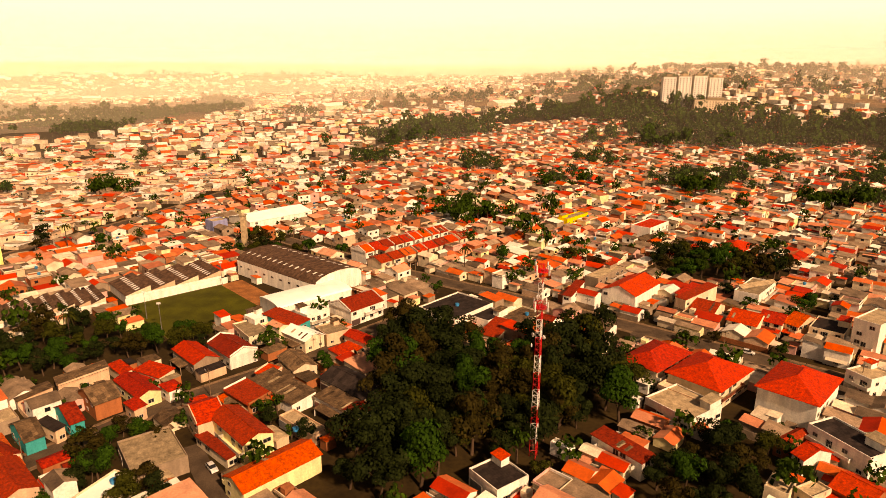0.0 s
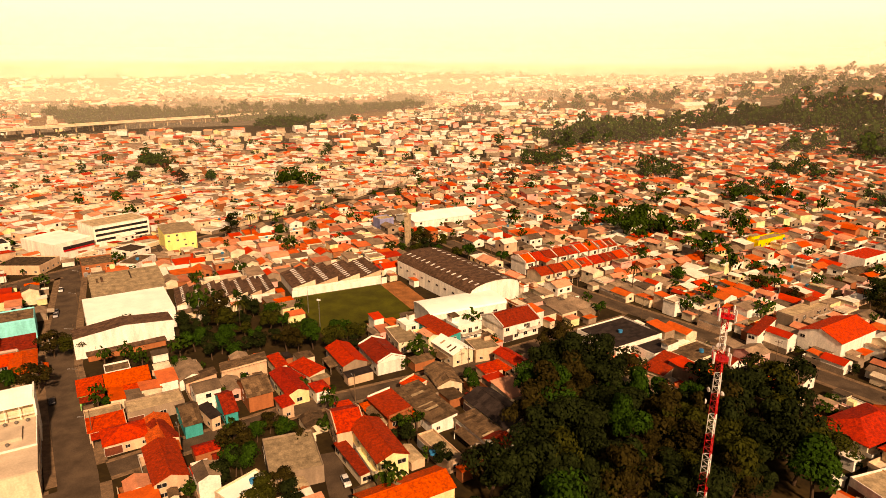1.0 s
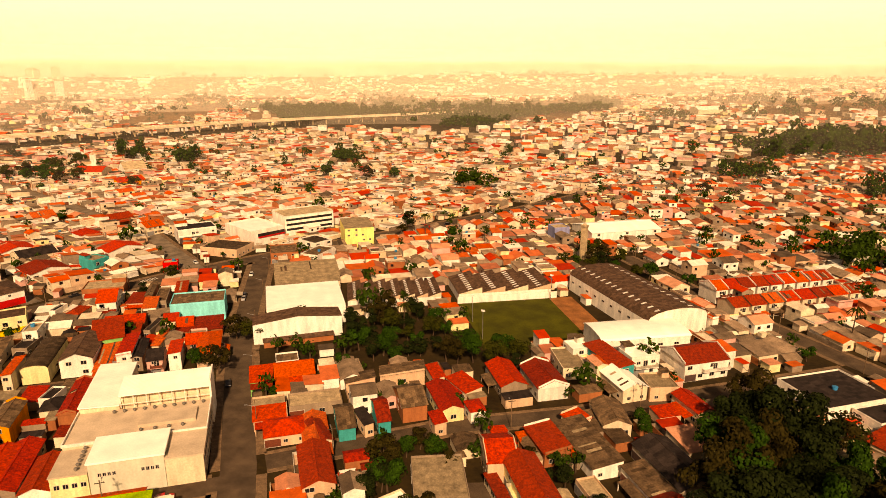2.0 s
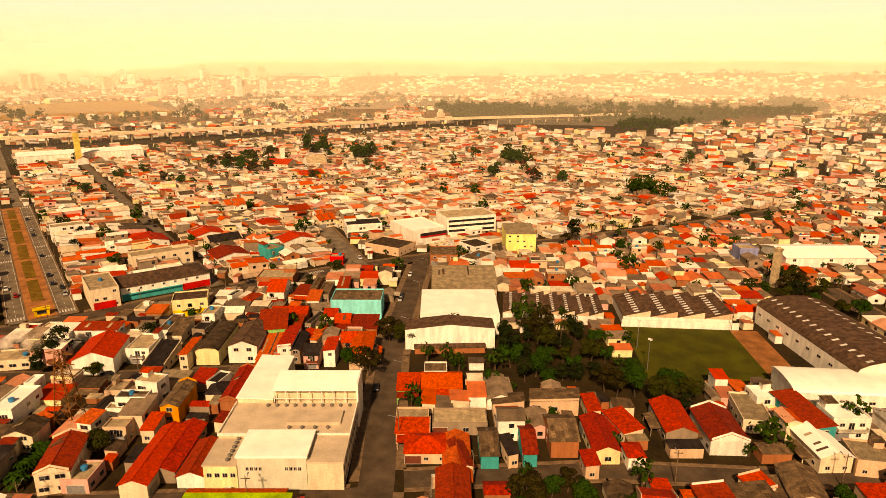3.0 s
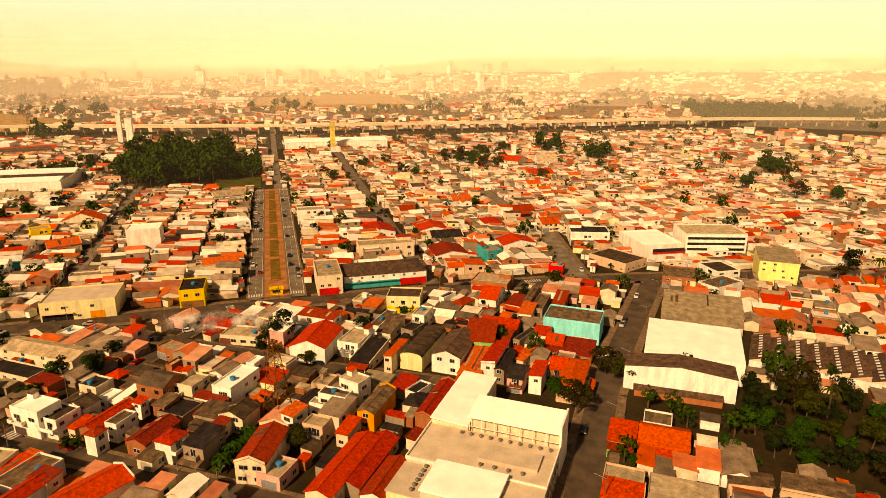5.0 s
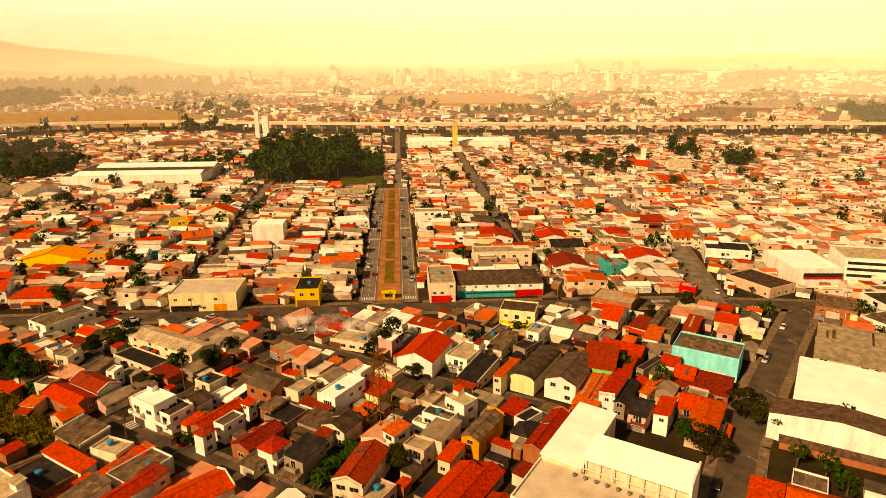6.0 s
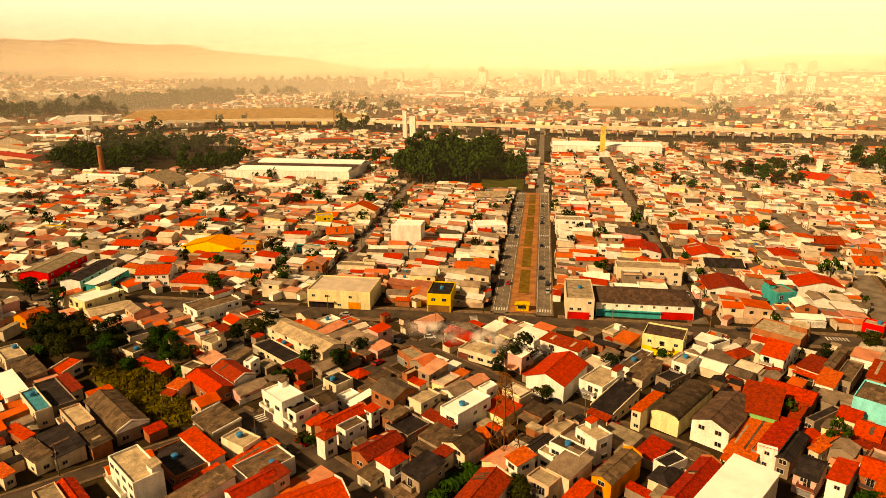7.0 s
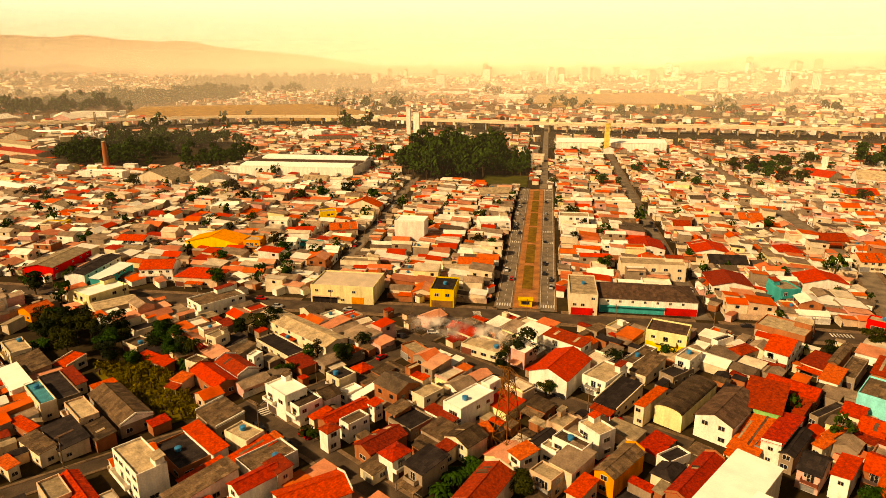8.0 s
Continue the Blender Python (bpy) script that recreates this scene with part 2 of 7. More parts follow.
def cells(x, y, w, d, rot, pad=0.0):
    r = math.hypot(w, d) / 2 + pad + CELL
    i0, i1 = int((x - r - X0) / CELL), int((x + r - X0) / CELL) + 1
    j0, j1 = int((y - r - Y0) / CELL), int((y + r - Y0) / CELL) + 1
    if i0 < 0 or j0 < 0 or i1 > taken.shape[0] or j1 > taken.shape[1]:
        return None
    gx, gy = np.meshgrid(X0 + CELL * np.arange(i0, i1) + CELL / 2 - x, Y0 + CELL * np.arange(j0, j1) + CELL / 2 - y, indexing="ij")
    c, s = math.cos(radians(rot)), math.sin(radians(rot))
    u, v = gx * c + gy * s, gy * c - gx * s
    return slice(i0, i1), slice(j0, j1), (abs(u) <= w / 2 + pad) & (abs(v) <= d / 2 + pad)


def take(x, y, w, d, rot, pad=0.0):
    if c := cells(x, y, w, d, rot, pad):
        taken[c[0], c[1]] |= c[2]


def is_free(x, y, w, d, rot, share=0.04):
    c = cells(x, y, w, d, rot)
    return c is not None and (taken[c[0], c[1]] & c[2]).sum() <= share * c[2].sum()


def rise_at(x, y):
    """The height of the land: level near by, hills far off."""
    r = math.hypot(x + 20, y - 40)
    z = 0.0
    for hx, hy, height, spread in ((650, 1700, 62, 480), (1500, 2300, 70, 700), (150, 2500, 20, 500), (-900, 3300, 30, 500), (-1700, 3050, 24, 420), (400, 1080, 34, 170), (-2700, -1900, 45, 450), (-2600, 3000, 8, 900), (-3438, -2569, 190, 150), (-3556, -2406, 89, 110), (-3642, -2278, 134, 120), (-3744, -2111, 164, 110), (-3804, -2002, 51, 110), (-3865, -1885, 135, 110), (-3924, -1763, 42, 110), (-3981, -1634, 153, 120), (-4033, -1504, 29, 120), (-4083, -1367, 96, 130), (-4125, -1241, 16, 130), (-4163, -1111, 57, 140), (-4214, -909, 57, 170), (-3000, 1900, 10, 700)):
        z += height * math.exp(-((x - hx) ** 2 + (y - hy) ** 2) / (2 * spread**2))
    basin = min(1.0, max(0.0, (r - 2250) / 1950)) ** 1.2
    west = min(1.0, max(0.0, (-x - 2.2 * (y - 40)) / 1500))
    return z * (1 - 0.25 * west) * min(1.0, max(0.0, (r - 700) / 500)) + (122 - 60 * west) * basin

# ---- ground and roads ----
def ground():
    radii = [0, 60, 150, 300, 500, 700, 850, 1000, 1200, 1400, 1700, 2000, 2400, 2800, 3300, 3700, 4000, 4150, 4300, 4450, 4650, 4900]
    sides, v, f = 260, [], []
    for r in radii:
        for k in range(sides):
            x, y = -20 + r * math.cos(k * math.tau / sides), 40 + r * math.sin(k * math.tau / sides)
            v.append((x, y, rise_at(x, y)))
    for j in range(len(radii) - 1):
        f += [(j * sides + k, (j + 1) * sides + k, (j + 1) * sides + (k + 1) % sides, j * sides + (k + 1) % sides) for k in range(sides)]
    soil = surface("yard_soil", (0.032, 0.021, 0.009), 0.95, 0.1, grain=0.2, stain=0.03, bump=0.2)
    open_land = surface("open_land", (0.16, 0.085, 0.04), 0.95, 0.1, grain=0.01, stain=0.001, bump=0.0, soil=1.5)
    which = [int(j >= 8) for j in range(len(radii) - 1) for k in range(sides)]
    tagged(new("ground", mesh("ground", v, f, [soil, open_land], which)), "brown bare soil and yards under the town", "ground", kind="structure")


ground()

ROADS = []


def road(name, pts, width, walkway=2.0, mat=asphalt, label="worn grey asphalt street"):
    """A street along a line, with raised pavements on both sides that stop at crossings."""
    z = 0.02 + 0.006 * len(ROADS)
    pts = [Vector((x, y)) for x, y in pts]
    v, f = [], []
    for i, p in enumerate(pts):
        t = (pts[min(i + 1, len(pts) - 1)] - pts[max(i - 1, 0)]).normalized()
        n = Vector((-t.y, t.x)) * width / 2
        v += [(*(p + n), z), (*(p - n), z), (*(p + n), -0.3), (*(p - n), -0.3)]
        if i:
            k = 4 * i
            f += [(k - 4, k - 3, k + 1, k), (k - 4, k, k + 2, k - 2), (k - 3, k - 1, k + 3, k + 1)]
    tagged(new(name, mesh(name, v, f, mat)), label, "street", kind="structure")
    for a, b in zip(pts, pts[1:]):
        m, t = (a + b) / 2, b - a
        take(m.x, m.y, t.length + 2, width + 2 * walkway, math.degrees(math.atan2(t.y, t.x)), 0.3)
    ROADS.append((pts, width, walkway))


def on_road(x, y, but, pad=0.0):
    for k, (pts, width, _) in enumerate(ROADS):
        if k == but:
            continue
        for a, b in zip(pts, pts[1:]):
            t = b - a
            u = min(1, max(0, (Vector((x, y)) - a).dot(t) / t.length_squared))
            if (a + t * u - Vector((x, y))).length < width / 2 + pad:
                return True
    return False


def pavements():
    for k, (pts, width, walkway) in enumerate(ROADS):
        if not walkway:
            continue
        s = Shape()
        for a, b in zip(pts, pts[1:]):
            t = (b - a).normalized()
            n = Vector((-t.y, t.x))
            steps = max(1, int((b - a).length / 4))
            for i in range(steps):
                p, q = a.lerp(b, i / steps), a.lerp(b, (i + 1) / steps)
                for side in (1, -1):
                    lo, hi = n * side * width / 2, n * side * (width / 2 + walkway)
                    m = (p + q) / 2 + (lo + hi) / 2
                    if on_road(m.x, m.y, k, 1.0):
                        continue
                    ring = [p + lo, q + lo, q + hi, p + hi][::side]
                    s.slabs([[(c.x, c.y, 0.17) for c in ring][::-1]], 0.3)
        if s.f:
            tagged(new("pavement", s.mesh("pavement", [pavement])), "raised concrete pavement with kerb along the street", "pavement", kind="structure")


AX, AY = Vector((-0.9926, 0.1212)), Vector((0.1212, 0.9926))  # along and across the avenue
AV = Vector((-283, 80.5))


def av(a, b):
    p = AV + AX * a + AY * b
    return p.x, p.y


ROT_A, ROT_B = 83.0, 47.5
road("road_main", [(-325, -330), (-303, -160), (-286, -10), (-279, 65), (-270, 130), (-259, 198), (-247, 240), (-232, 285), (-212, 340), (-185, 420), (-165, 500)], 9.5, 2.5)
road("avenue_south", [av(0, -8.6), av(245, -8.6)], 5.4, 1.0, pale_asphalt, label="grey asphalt carriageway of the avenue")
road("avenue_north", [av(0, 8.6), av(245, 8.6)], 5.4, 1.0, pale_asphalt, label="grey asphalt carriageway of the avenue")
road("avenue_far", [av(240, 5), av(700, 5), av(1500, 5)], 6, 0, pale_asphalt)
road("street_b", [av(0, 66), av(440, 70)], 5.5, 1.2, pale_asphalt)
road("street_c", [(-254, 210), (-335, 240), (-484, 262), (-761, 292)], 8.5, 2.2, pale_asphalt)
road("street_d", [av(0, -86), av(280, -100)], 5, 0.8, pale_asphalt)
road("street_school", [(-35, 38), (-116, 115), (-167, 159), (-195, 188), (-243, 240)], 8.5, 2.5)
road("street_e", [(-272, 20), (-235, 62), (-218, 80), (-193, 114)], 6, 1.2)
road("street_f", [(-209, -7), (-188, 21), (-171, 41), (-140, 78), (-113, 110)], 6.5, 1.2)
road("street_g", [(-276, 60), (-232, 26), (-204, -1), (-187, -24), (-150, -70)], 5, 1.0)
road("street_h", [(-90, 345), (-23, 287), (45, 239), (84, 208), (115, 184), (190, 120)], 8, 1.8)
road("street_i", [(-112, 120), (-82, 158), (-54, 184), (-30, 211), (10, 255)], 6.5, 1.3)
road("street_j", [(-64, 141), (-50, 120), (-30, 95)], 5, 0)
pavements()
# the avenue's middle strip: two earth paths and a planted bed
take(*av(122, 0), 245, 24, math.degrees(math.atan2(AX.y, AX.x)))
AVENUE = pose(AV.x, AV.y, 0, 0, 0, math.degrees(math.atan2(AX.y, AX.x)))


def strip(name, shape, mat, label, category):
    ob = tagged(new(name, shape.mesh(name, [mat])), label, category, kind="structure")
    ob.matrix_basis = AVENUE
    return ob


median = strip("median", Shape().box(2, -5.7, -0.2, 243, 5.7, 0.15), earth, "reddish earth strip between the carriageways", "median")
bed = Shape()
for k in range(6):
    bed.box(24 + k * 36, -2.2, 0.1, 56 + k * 36, 2.2, 0.22)
strip("median_bed", bed, surface("dry_grass", (0.2, 0.12, 0.04), 0.95, 0.3, stain=0.08), "dry grass beds along the middle of the avenue", "grass")
kerb = Shape()
for off in (-5.8, 5.8, -11.4, 11.4):
    kerb.box(2, off - 0.13, 0, 243, off + 0.13, 0.24)
strip("avenue_kerb", kerb, surface("kerb_paint", (0.6, 0.52, 0.42), 0.85), "pale painted kerbs along the avenue", "kerb")
lines = Shape()
for a in (3.5, 95, 118, 205, 238):
    for off in (-8.6, 8.6):
        for k in range(6):
            lines.box(a, off - 2.8 + k * 1.02, 0.05, a + 3, off - 2.3 + k * 1.02, 0.075)
for k in range(40):
    for off in (-8.6, 8.6):
        lines.box(8 + k * 6, off - 0.07, 0.05, 10.5 + k * 6, off + 0.07, 0.075)
strip("road_marking", lines, surface("road_paint", (0.6, 0.56, 0.48), 0.8), "worn white crossings and lane lines", "road marking")

# ---- houses ----
TANK = Shape().lathe([(0.55, 0), (0.72, 0.1), (0.82, 0.9), (0.78, 1.0)], 12).mesh("tank", [blue_plastic])
TANK_LID = Shape().lathe([(0.84, 1.0), (0.84, 1.06), (0.5, 1.2), (0.1, 1.28)], 12).mesh("lid", [blue_plastic])


def tank(x, y, z):
    t = thing("water_tank", pose(x, y, z), "round blue plastic water tank on a flat roof", "water tank", "roof tanks")
    part("tank", TANK, t), part("lid", TANK_LID, t)


def house(x, y, w, d, rot, h, roof="gable", cover=tile, wall="cream", label="", rise=None, eave=0.35, win=2, gate=True, name="house", category="house", group="", z=0.0, pad=0.2, wsize=(1.7, 1.3), porch=None):
    """A house: walls, roof or parapet, windows on each storey and a gate at the front. rot turns its long front (local x)."""
    if rise is None:
        rise = {"gable": 0.2 * d, "hip": 0.2 * min(w, d), "shed": 0.12 * d}.get(roof, 0)
    if roof == "hip" and d > w:
        w, d, rot = d, w, rot + 90
    take(x, y, w, d, rot, pad)
    base = thing(name, pose(x, y, z, 0, 0, rot), label, category, group)
    walls = surface_of(wall)
    v, f = walls_of(roof, w, d, h, rise)
    part("wall", mesh("wall", v, f, walls), base)
    a, b = w / 2, d / 2
    if roof == "flat":
        s = Shape().box(-a + 0.2, -b + 0.2, h - 0.05, a - 0.2, b - 0.2, h + 0.05)
        part("roof", s.mesh("roof", [cover]), base)
        t, p = 0.2, 0.55 if eave > 0 else 0.15
        s = Shape().box(-a, -b, h - 0.05, a, -b + t, h + p).box(-a, b - t, h - 0.05, a, b, h + p).box(-a, -b + t, h - 0.05, -a + t, b - t, h + p).box(a - t, -b + t, h - 0.05, a, b - t, h + p)
        part("parapet", s.mesh("parapet", [walls]), base)
    else:
        s = Shape().slabs(roof_quads(roof, w, d, h, rise, eave), 0.12)
        if roof in ("gable", "hip"):
            r = w / 2 + eave if roof == "gable" else max(0.2, a - b)
            s.rod((-r, 0, h + rise), (r, 0, h + rise), 0.16, 5)
        part("roof", s.mesh("roof", [cover]), base)
        top = roof_quads(roof, w, d, h, rise, 0)[0]
        if roof != "hip" and category == "house" and rng.random() < 0.28:
            # raised fire walls at the ends of the roof
            for k, sx in enumerate((-1, 1)):
                if rng.random() < 0.25:
                    continue
                x0, x1 = sorted((sx * (a + eave * 0.3), sx * (a + eave * 0.3 + 0.22)))
                line = [(-b, h - 0.3), (b, h - 0.3 + (rise if roof == "shed" else 0)), (b, h + 0.5 + (rise if roof == "shed" else 0))] + ([(0, h + rise + 0.5)] if roof == "gable" else []) + [(-b, h + 0.5)]
                n = len(line)
                v = [(x0, p, q) for p, q in line] + [(x1, p, q) for p, q in line]
                f = [tuple(range(n))[::-1], tuple(range(n, 2 * n))] + [(i, (i + 1) % n, (i + 1) % n + n, i + n) for i in range(n)]
                part("fire_wall", mesh("fire_wall", v, f, paint("white" if wall in ("brick", "grey") and rng.random() < 0.5 else wall)), base)
        if roof != "hip" and category == "house" and max(w, d) > 7 and rng.random() < 0.3:
            # patched or clear sheets let into the slope
            for k in range(rng.randrange(1, 4)):
                u, wide, lo, hi = rng.uniform(0.08, 0.8), rng.uniform(0.5, 1.1) / w, rng.uniform(0.05, 0.3), rng.uniform(0.6, 0.95)
                at = lambda s_, t_: tuple((1 - t_) * ((1 - s_) * top[0][i] + s_ * top[1][i]) + t_ * ((1 - s_) * top[3][i] + s_ * top[2][i]) + (0.07 if i == 2 else 0) for i in range(3))
                part("roof_sheet", Shape().slabs([[at(u, lo), at(u + wide, lo), at(u + wide, hi), at(u, hi)]], 0.05).mesh("roof_sheet", [rng.choice((slab, grey_roof, brown_roof))]), base)
    storeys = max(1, round(h / 3.1))
    made = 0
    sizes = [wsize] if wsize != (1.7, 1.3) else [(1.7, 1.3), (1.2, 1.0), (1.4, 1.1), (2.2, 1.2)]
    pane, blank = window_mesh(*sizes[int(abs(x * 3 + y)) % len(sizes)]), 0.25 if wsize == (1.7, 1.3) else 0
    for k, (length, off, turn) in enumerate(((w, b, 0), (d, a, 90), (w, b, 180), (d, a, 270))):
        if k >= win:
            break
        count = max(1, min(5, int(length / 3.4)))
        for floor in range(storeys):
            for i in range(count):
                if gate and k == 0 and floor == 0 and i == 0 or made > 9 or rng.random() < blank:
                    continue
                u = (i + 0.5) / count * length - length / 2 + ((made * 7) % 3 - 1) * 0.25
                m = pose(0, 0, 0, 0, 0, turn) @ pose(u, -off, floor * h / storeys + 1.0)
                part("window", pane, base, m)
                made += 1
    if roof == "flat" and win and category == "house" and min(w, d) > 5 and h > 3.8 and rng.random() < 0.5:
        # a stair hut or washing room on the roof
        sx, sy, sz = w * rng.uniform(0.2, 0.34), d * rng.uniform(0.25, 0.4), rng.uniform(1.6, 2.3)
        ux, uy = rng.choice((-1, 1)) * (a - sx / 2 - 0.3), b - sy / 2 - 0.3
        hut = part("roof_hut", Shape().box(ux - sx / 2, uy - sy / 2, h + 0.04, ux + sx / 2, uy + sy / 2, h + sz).mesh("roof_hut", [walls]), base)
        part("hut_roof", Shape().slabs([[(ux - sx / 2 - 0.3, uy - sy / 2 - 0.3, h + sz + 0.14), (ux + sx / 2 + 0.3, uy - sy / 2 - 0.3, h + sz + 0.14), (ux + sx / 2 + 0.3, uy + sy / 2 + 0.3, h + sz + 0.5), (ux - sx / 2 - 0.3, uy + sy / 2 + 0.3, h + sz + 0.5)]], 0.1).mesh("hut_roof", [rng.choice((tile, grey_roof, slab))]), hut)
    elif roof == "flat" and win and min(w, d) > 3 and rng.random() < 0.45:
        tank(x + rng.uniform(-0.3, 0.3) * w, y + rng.uniform(-0.3, 0.3) * w, z + h + 0.05)
    if porch is None:
        porch = win and roof != "flat" and rng.random() < 0.72
    if porch:
        deep, wide = 2.8, min(w, 8.0)
        s = Shape().slabs([[(-wide / 2, -b - deep, 2.35), (wide / 2, -b - deep, 2.35), (wide / 2, -b + 0.02, 2.8), (-wide / 2, -b + 0.02, 2.8)]], 0.1)
        roof_ = part("porch_roof", s.mesh("porch_roof", [rng.choice((cover, grey_roof, tile))]), base)
        for sx in (-1, 1):
            part("post", Shape().box(-0.09, -0.09, 0, 0.09, 0.09, 2.27).mesh("post", [walls]), roof_, pose(sx * (wide / 2 - 0.2), -b - deep + 0.2, 0))
    if win and h > 4.6 and category == "house" and w > 4.5:
        wide, floor = w * rng.uniform(0.45, 0.85), h / storeys
        u = rng.choice((-1, 0, 1)) * (w - wide) / 2
        s = Shape().box(u - wide / 2, -b - 1.3, floor - 0.1, u + wide / 2, -b + 0.03, floor + 0.06)
        balcony = part("balcony", s.mesh("balcony", [walls]), base)
        s = Shape().box(u - wide / 2, -b - 1.3, floor + 0.06, u + wide / 2, -b - 1.2, floor + 0.95).box(u - wide / 2, -b - 1.2, floor + 0.06, u - wide / 2 + 0.1, -b, floor + 0.95).box(u + wide / 2 - 0.1, -b - 1.2, floor + 0.06, u + wide / 2, -b, floor + 0.95)
        part("railing", s.mesh("railing", [rng.choice((walls, frame_paint, gate_metal))]), balcony)
        part("balcony_door", window_mesh(1.6, 2.1), balcony, pose(u, -b, floor + 0.08))
    if gate:
        part("gate", gate_mesh(3.0 if w < 6 else 4.2, 2.4), base, pose((0.5 / max(1, min(5, int(w / 3.4))) - 0.5) * w + 0.2, -b, 0.02))
    return base


def surface_of(wall):
    return paint(wall)


ROOF_WORDS = {"clay_roof_tiles": "orange clay tile", "weathered_roof_tiles": "darkened red tile", "fibre_cement_sheets": "grey fibre-cement", "bare_concrete": "bare concrete", "painted_sheet_roof": "white sheet", "dark_roof_sheets": "dark sheet", "brown_roof_sheets": "brown sheet", "blue_roof_sheets": "blue sheet"}
WALL_WORDS = {"paleyellow": "pale yellow", "brick": "bare brick"}


def words(h, roof, cover, wall):
    storey = "single-storey" if h < 4.6 else "two-storey" if h < 7.8 else "tall"
    form = {"gable": "gabled", "hip": "hipped", "shed": "sloping", "flat": "flat"}[roof]
    return f"{storey} {WALL_WORDS.get(wall, wall)} house with a {form} {ROOF_WORDS[cover.name]} roof"


def home(x, y, w, d, rot, h, roof="gable", cover=tile, wall="cream", **more):
    text = words(h, roof, cover, wall)
    if min(w, d) < 4.2:
        return house(x, y, w, d, rot, h, roof, cover, wall, label=text.replace("house", "annex"), name="annex", category="annex", gate=False, porch=False, **more)
    return house(x, y, w, d, rot, h, roof, cover, wall, label=text, **more)


def sawtooth(x, y, along, deep, rot, h, bays, rise=2.6):
    """A factory shed with a saw-toothed roof, one sloping sheet and one upright face a bay."""
    take(x, y, along, deep, rot, 1)
    base = thing("factory", pose(x, y, 0, 0, 0, rot), "long white factory shed with a brown saw-tooth roof", "factory")
    v, f = walls_of("flat", along, deep, h, 0)
    part("wall", mesh("wall", v, f, paint("white")), base)
    step = along / bays
    for k in range(bays):
        x0 = -along / 2 + k * step
        s = Shape().slabs([[(x0 - 0.1, -deep / 2, h + 0.15), (x0 + step, -deep / 2, h + rise), (x0 + step, deep / 2, h + rise), (x0 - 0.1, deep / 2, h + 0.15)]], 0.15)
        tooth = part("roof", s.mesh("roof", [brown_roof]), base)
        s = Shape().add([(x0, -deep / 2, h), (x0 + step, -deep / 2, h), (x0 + step, -deep / 2, h + rise - 0.2), (x0, deep / 2, h), (x0 + step, deep / 2, h), (x0 + step, deep / 2, h + rise - 0.2)], [(0, 1, 2), (5, 4, 3), (1, 4, 5, 2)])
        part("gable", s.mesh("gable", [paint("peach" if k % 2 else "cream")]), tooth)
        for i in range(9):
            s = Shape()
            y0 = -deep / 2 + (i + 0.6) * deep / 9.6
            zz = h + 0.15 + (rise - 0.15) * 0.5
            s.slabs([[(x0 + step * 0.42, y0, zz - 0.08 * rise + 0.06), (x0 + step * 0.62, y0, zz + 0.12 * rise + 0.06), (x0 + step * 0.62, y0 + 1.0, zz + 0.12 * rise + 0.06), (x0 + step * 0.42, y0 + 1.0, zz - 0.08 * rise + 0.06)]], 0.05)
            part("skylight", s.mesh("skylight", [white_paint]), tooth, label="translucent pale roof sheet")
    return base


def barrel(x, y, w, d, rot, h, rise, cover, wall, label, skylights=0):
    """A hall with a curved roof, its axis along local x."""
    take(x, y, w, d, rot, 1)
    base = thing("hall", pose(x, y, 0, 0, 0, rot), label, "hall")
    n = 8
    arc = [(-d / 2 * math.cos(math.pi * k / n), h + rise * math.sin(math.pi * k / n)) for k in range(n + 1)]
    v = [(sx * w / 2, yy, zz) for sx in (-1, 1) for yy, zz in [(-d / 2, 0), *arc, (d / 2, 0)]]
    m = n + 3
    part("wall", mesh("wall", v, [tuple(range(m)), tuple(range(2 * m - 1, m - 1, -1)), (0, m, m + 1, 1), (m - 1, m - 2, 2 * m - 2, 2 * m - 1)], paint(wall)), base)
    n1 = len(arc)
    rv = [(sx * (w / 2 + 0.4), yy, zz + up) for sx in (-1, 1) for up in (0.03, 0.18) for yy, zz in arc]
    rf = [(i + n1, 3 * n1 + i, 3 * n1 + i + 1, i + n1 + 1) for i in range(n1 - 1)] + [(i, i + 1, 2 * n1 + i + 1, 2 * n1 + i) for i in range(n1 - 1)]
    rf += [(i, i + n1, i + n1 + 1, i + 1) for i in range(n1 - 1)] + [(2 * n1 + i, 2 * n1 + i + 1, 3 * n1 + i + 1, 3 * n1 + i) for i in range(n1 - 1)]
    rf += [(0, 2 * n1, 3 * n1, n1), (n1 - 1, 2 * n1 - 1, 4 * n1 - 1, 3 * n1 - 1)]
    s = Shape().add(rv, rf)
    roof = part("roof", s.mesh("roof", [cover]), base)
    if skylights:
        for row in (2, 5):
            (y0, z0), (y1, z1) = arc[row], arc[row + 1]
            for i in range(skylights):
                s = Shape()
                xx = -w / 2 + (i + 0.5) * w / skylights
                s.slabs([[(xx, y0, z0 + 0.2), (xx + 1, y0, z0 + 0.2), (xx + 1, (y0 + y1) / 2, (z0 + z1) / 2 + 0.2), (xx, (y0 + y1) / 2, (z0 + z1) / 2 + 0.2)]], 0.05)
                part("skylight", s.mesh("skylight", [white_paint]), roof, label="translucent pale roof sheet")
    for i in range(int(w / 6)):
        part("window", window_mesh(1.8, 0.9), base, pose(-w / 2 + 3 + i * 6, -d / 2, h * 0.55))
    return base


B, A = ROT_B, ROT_A
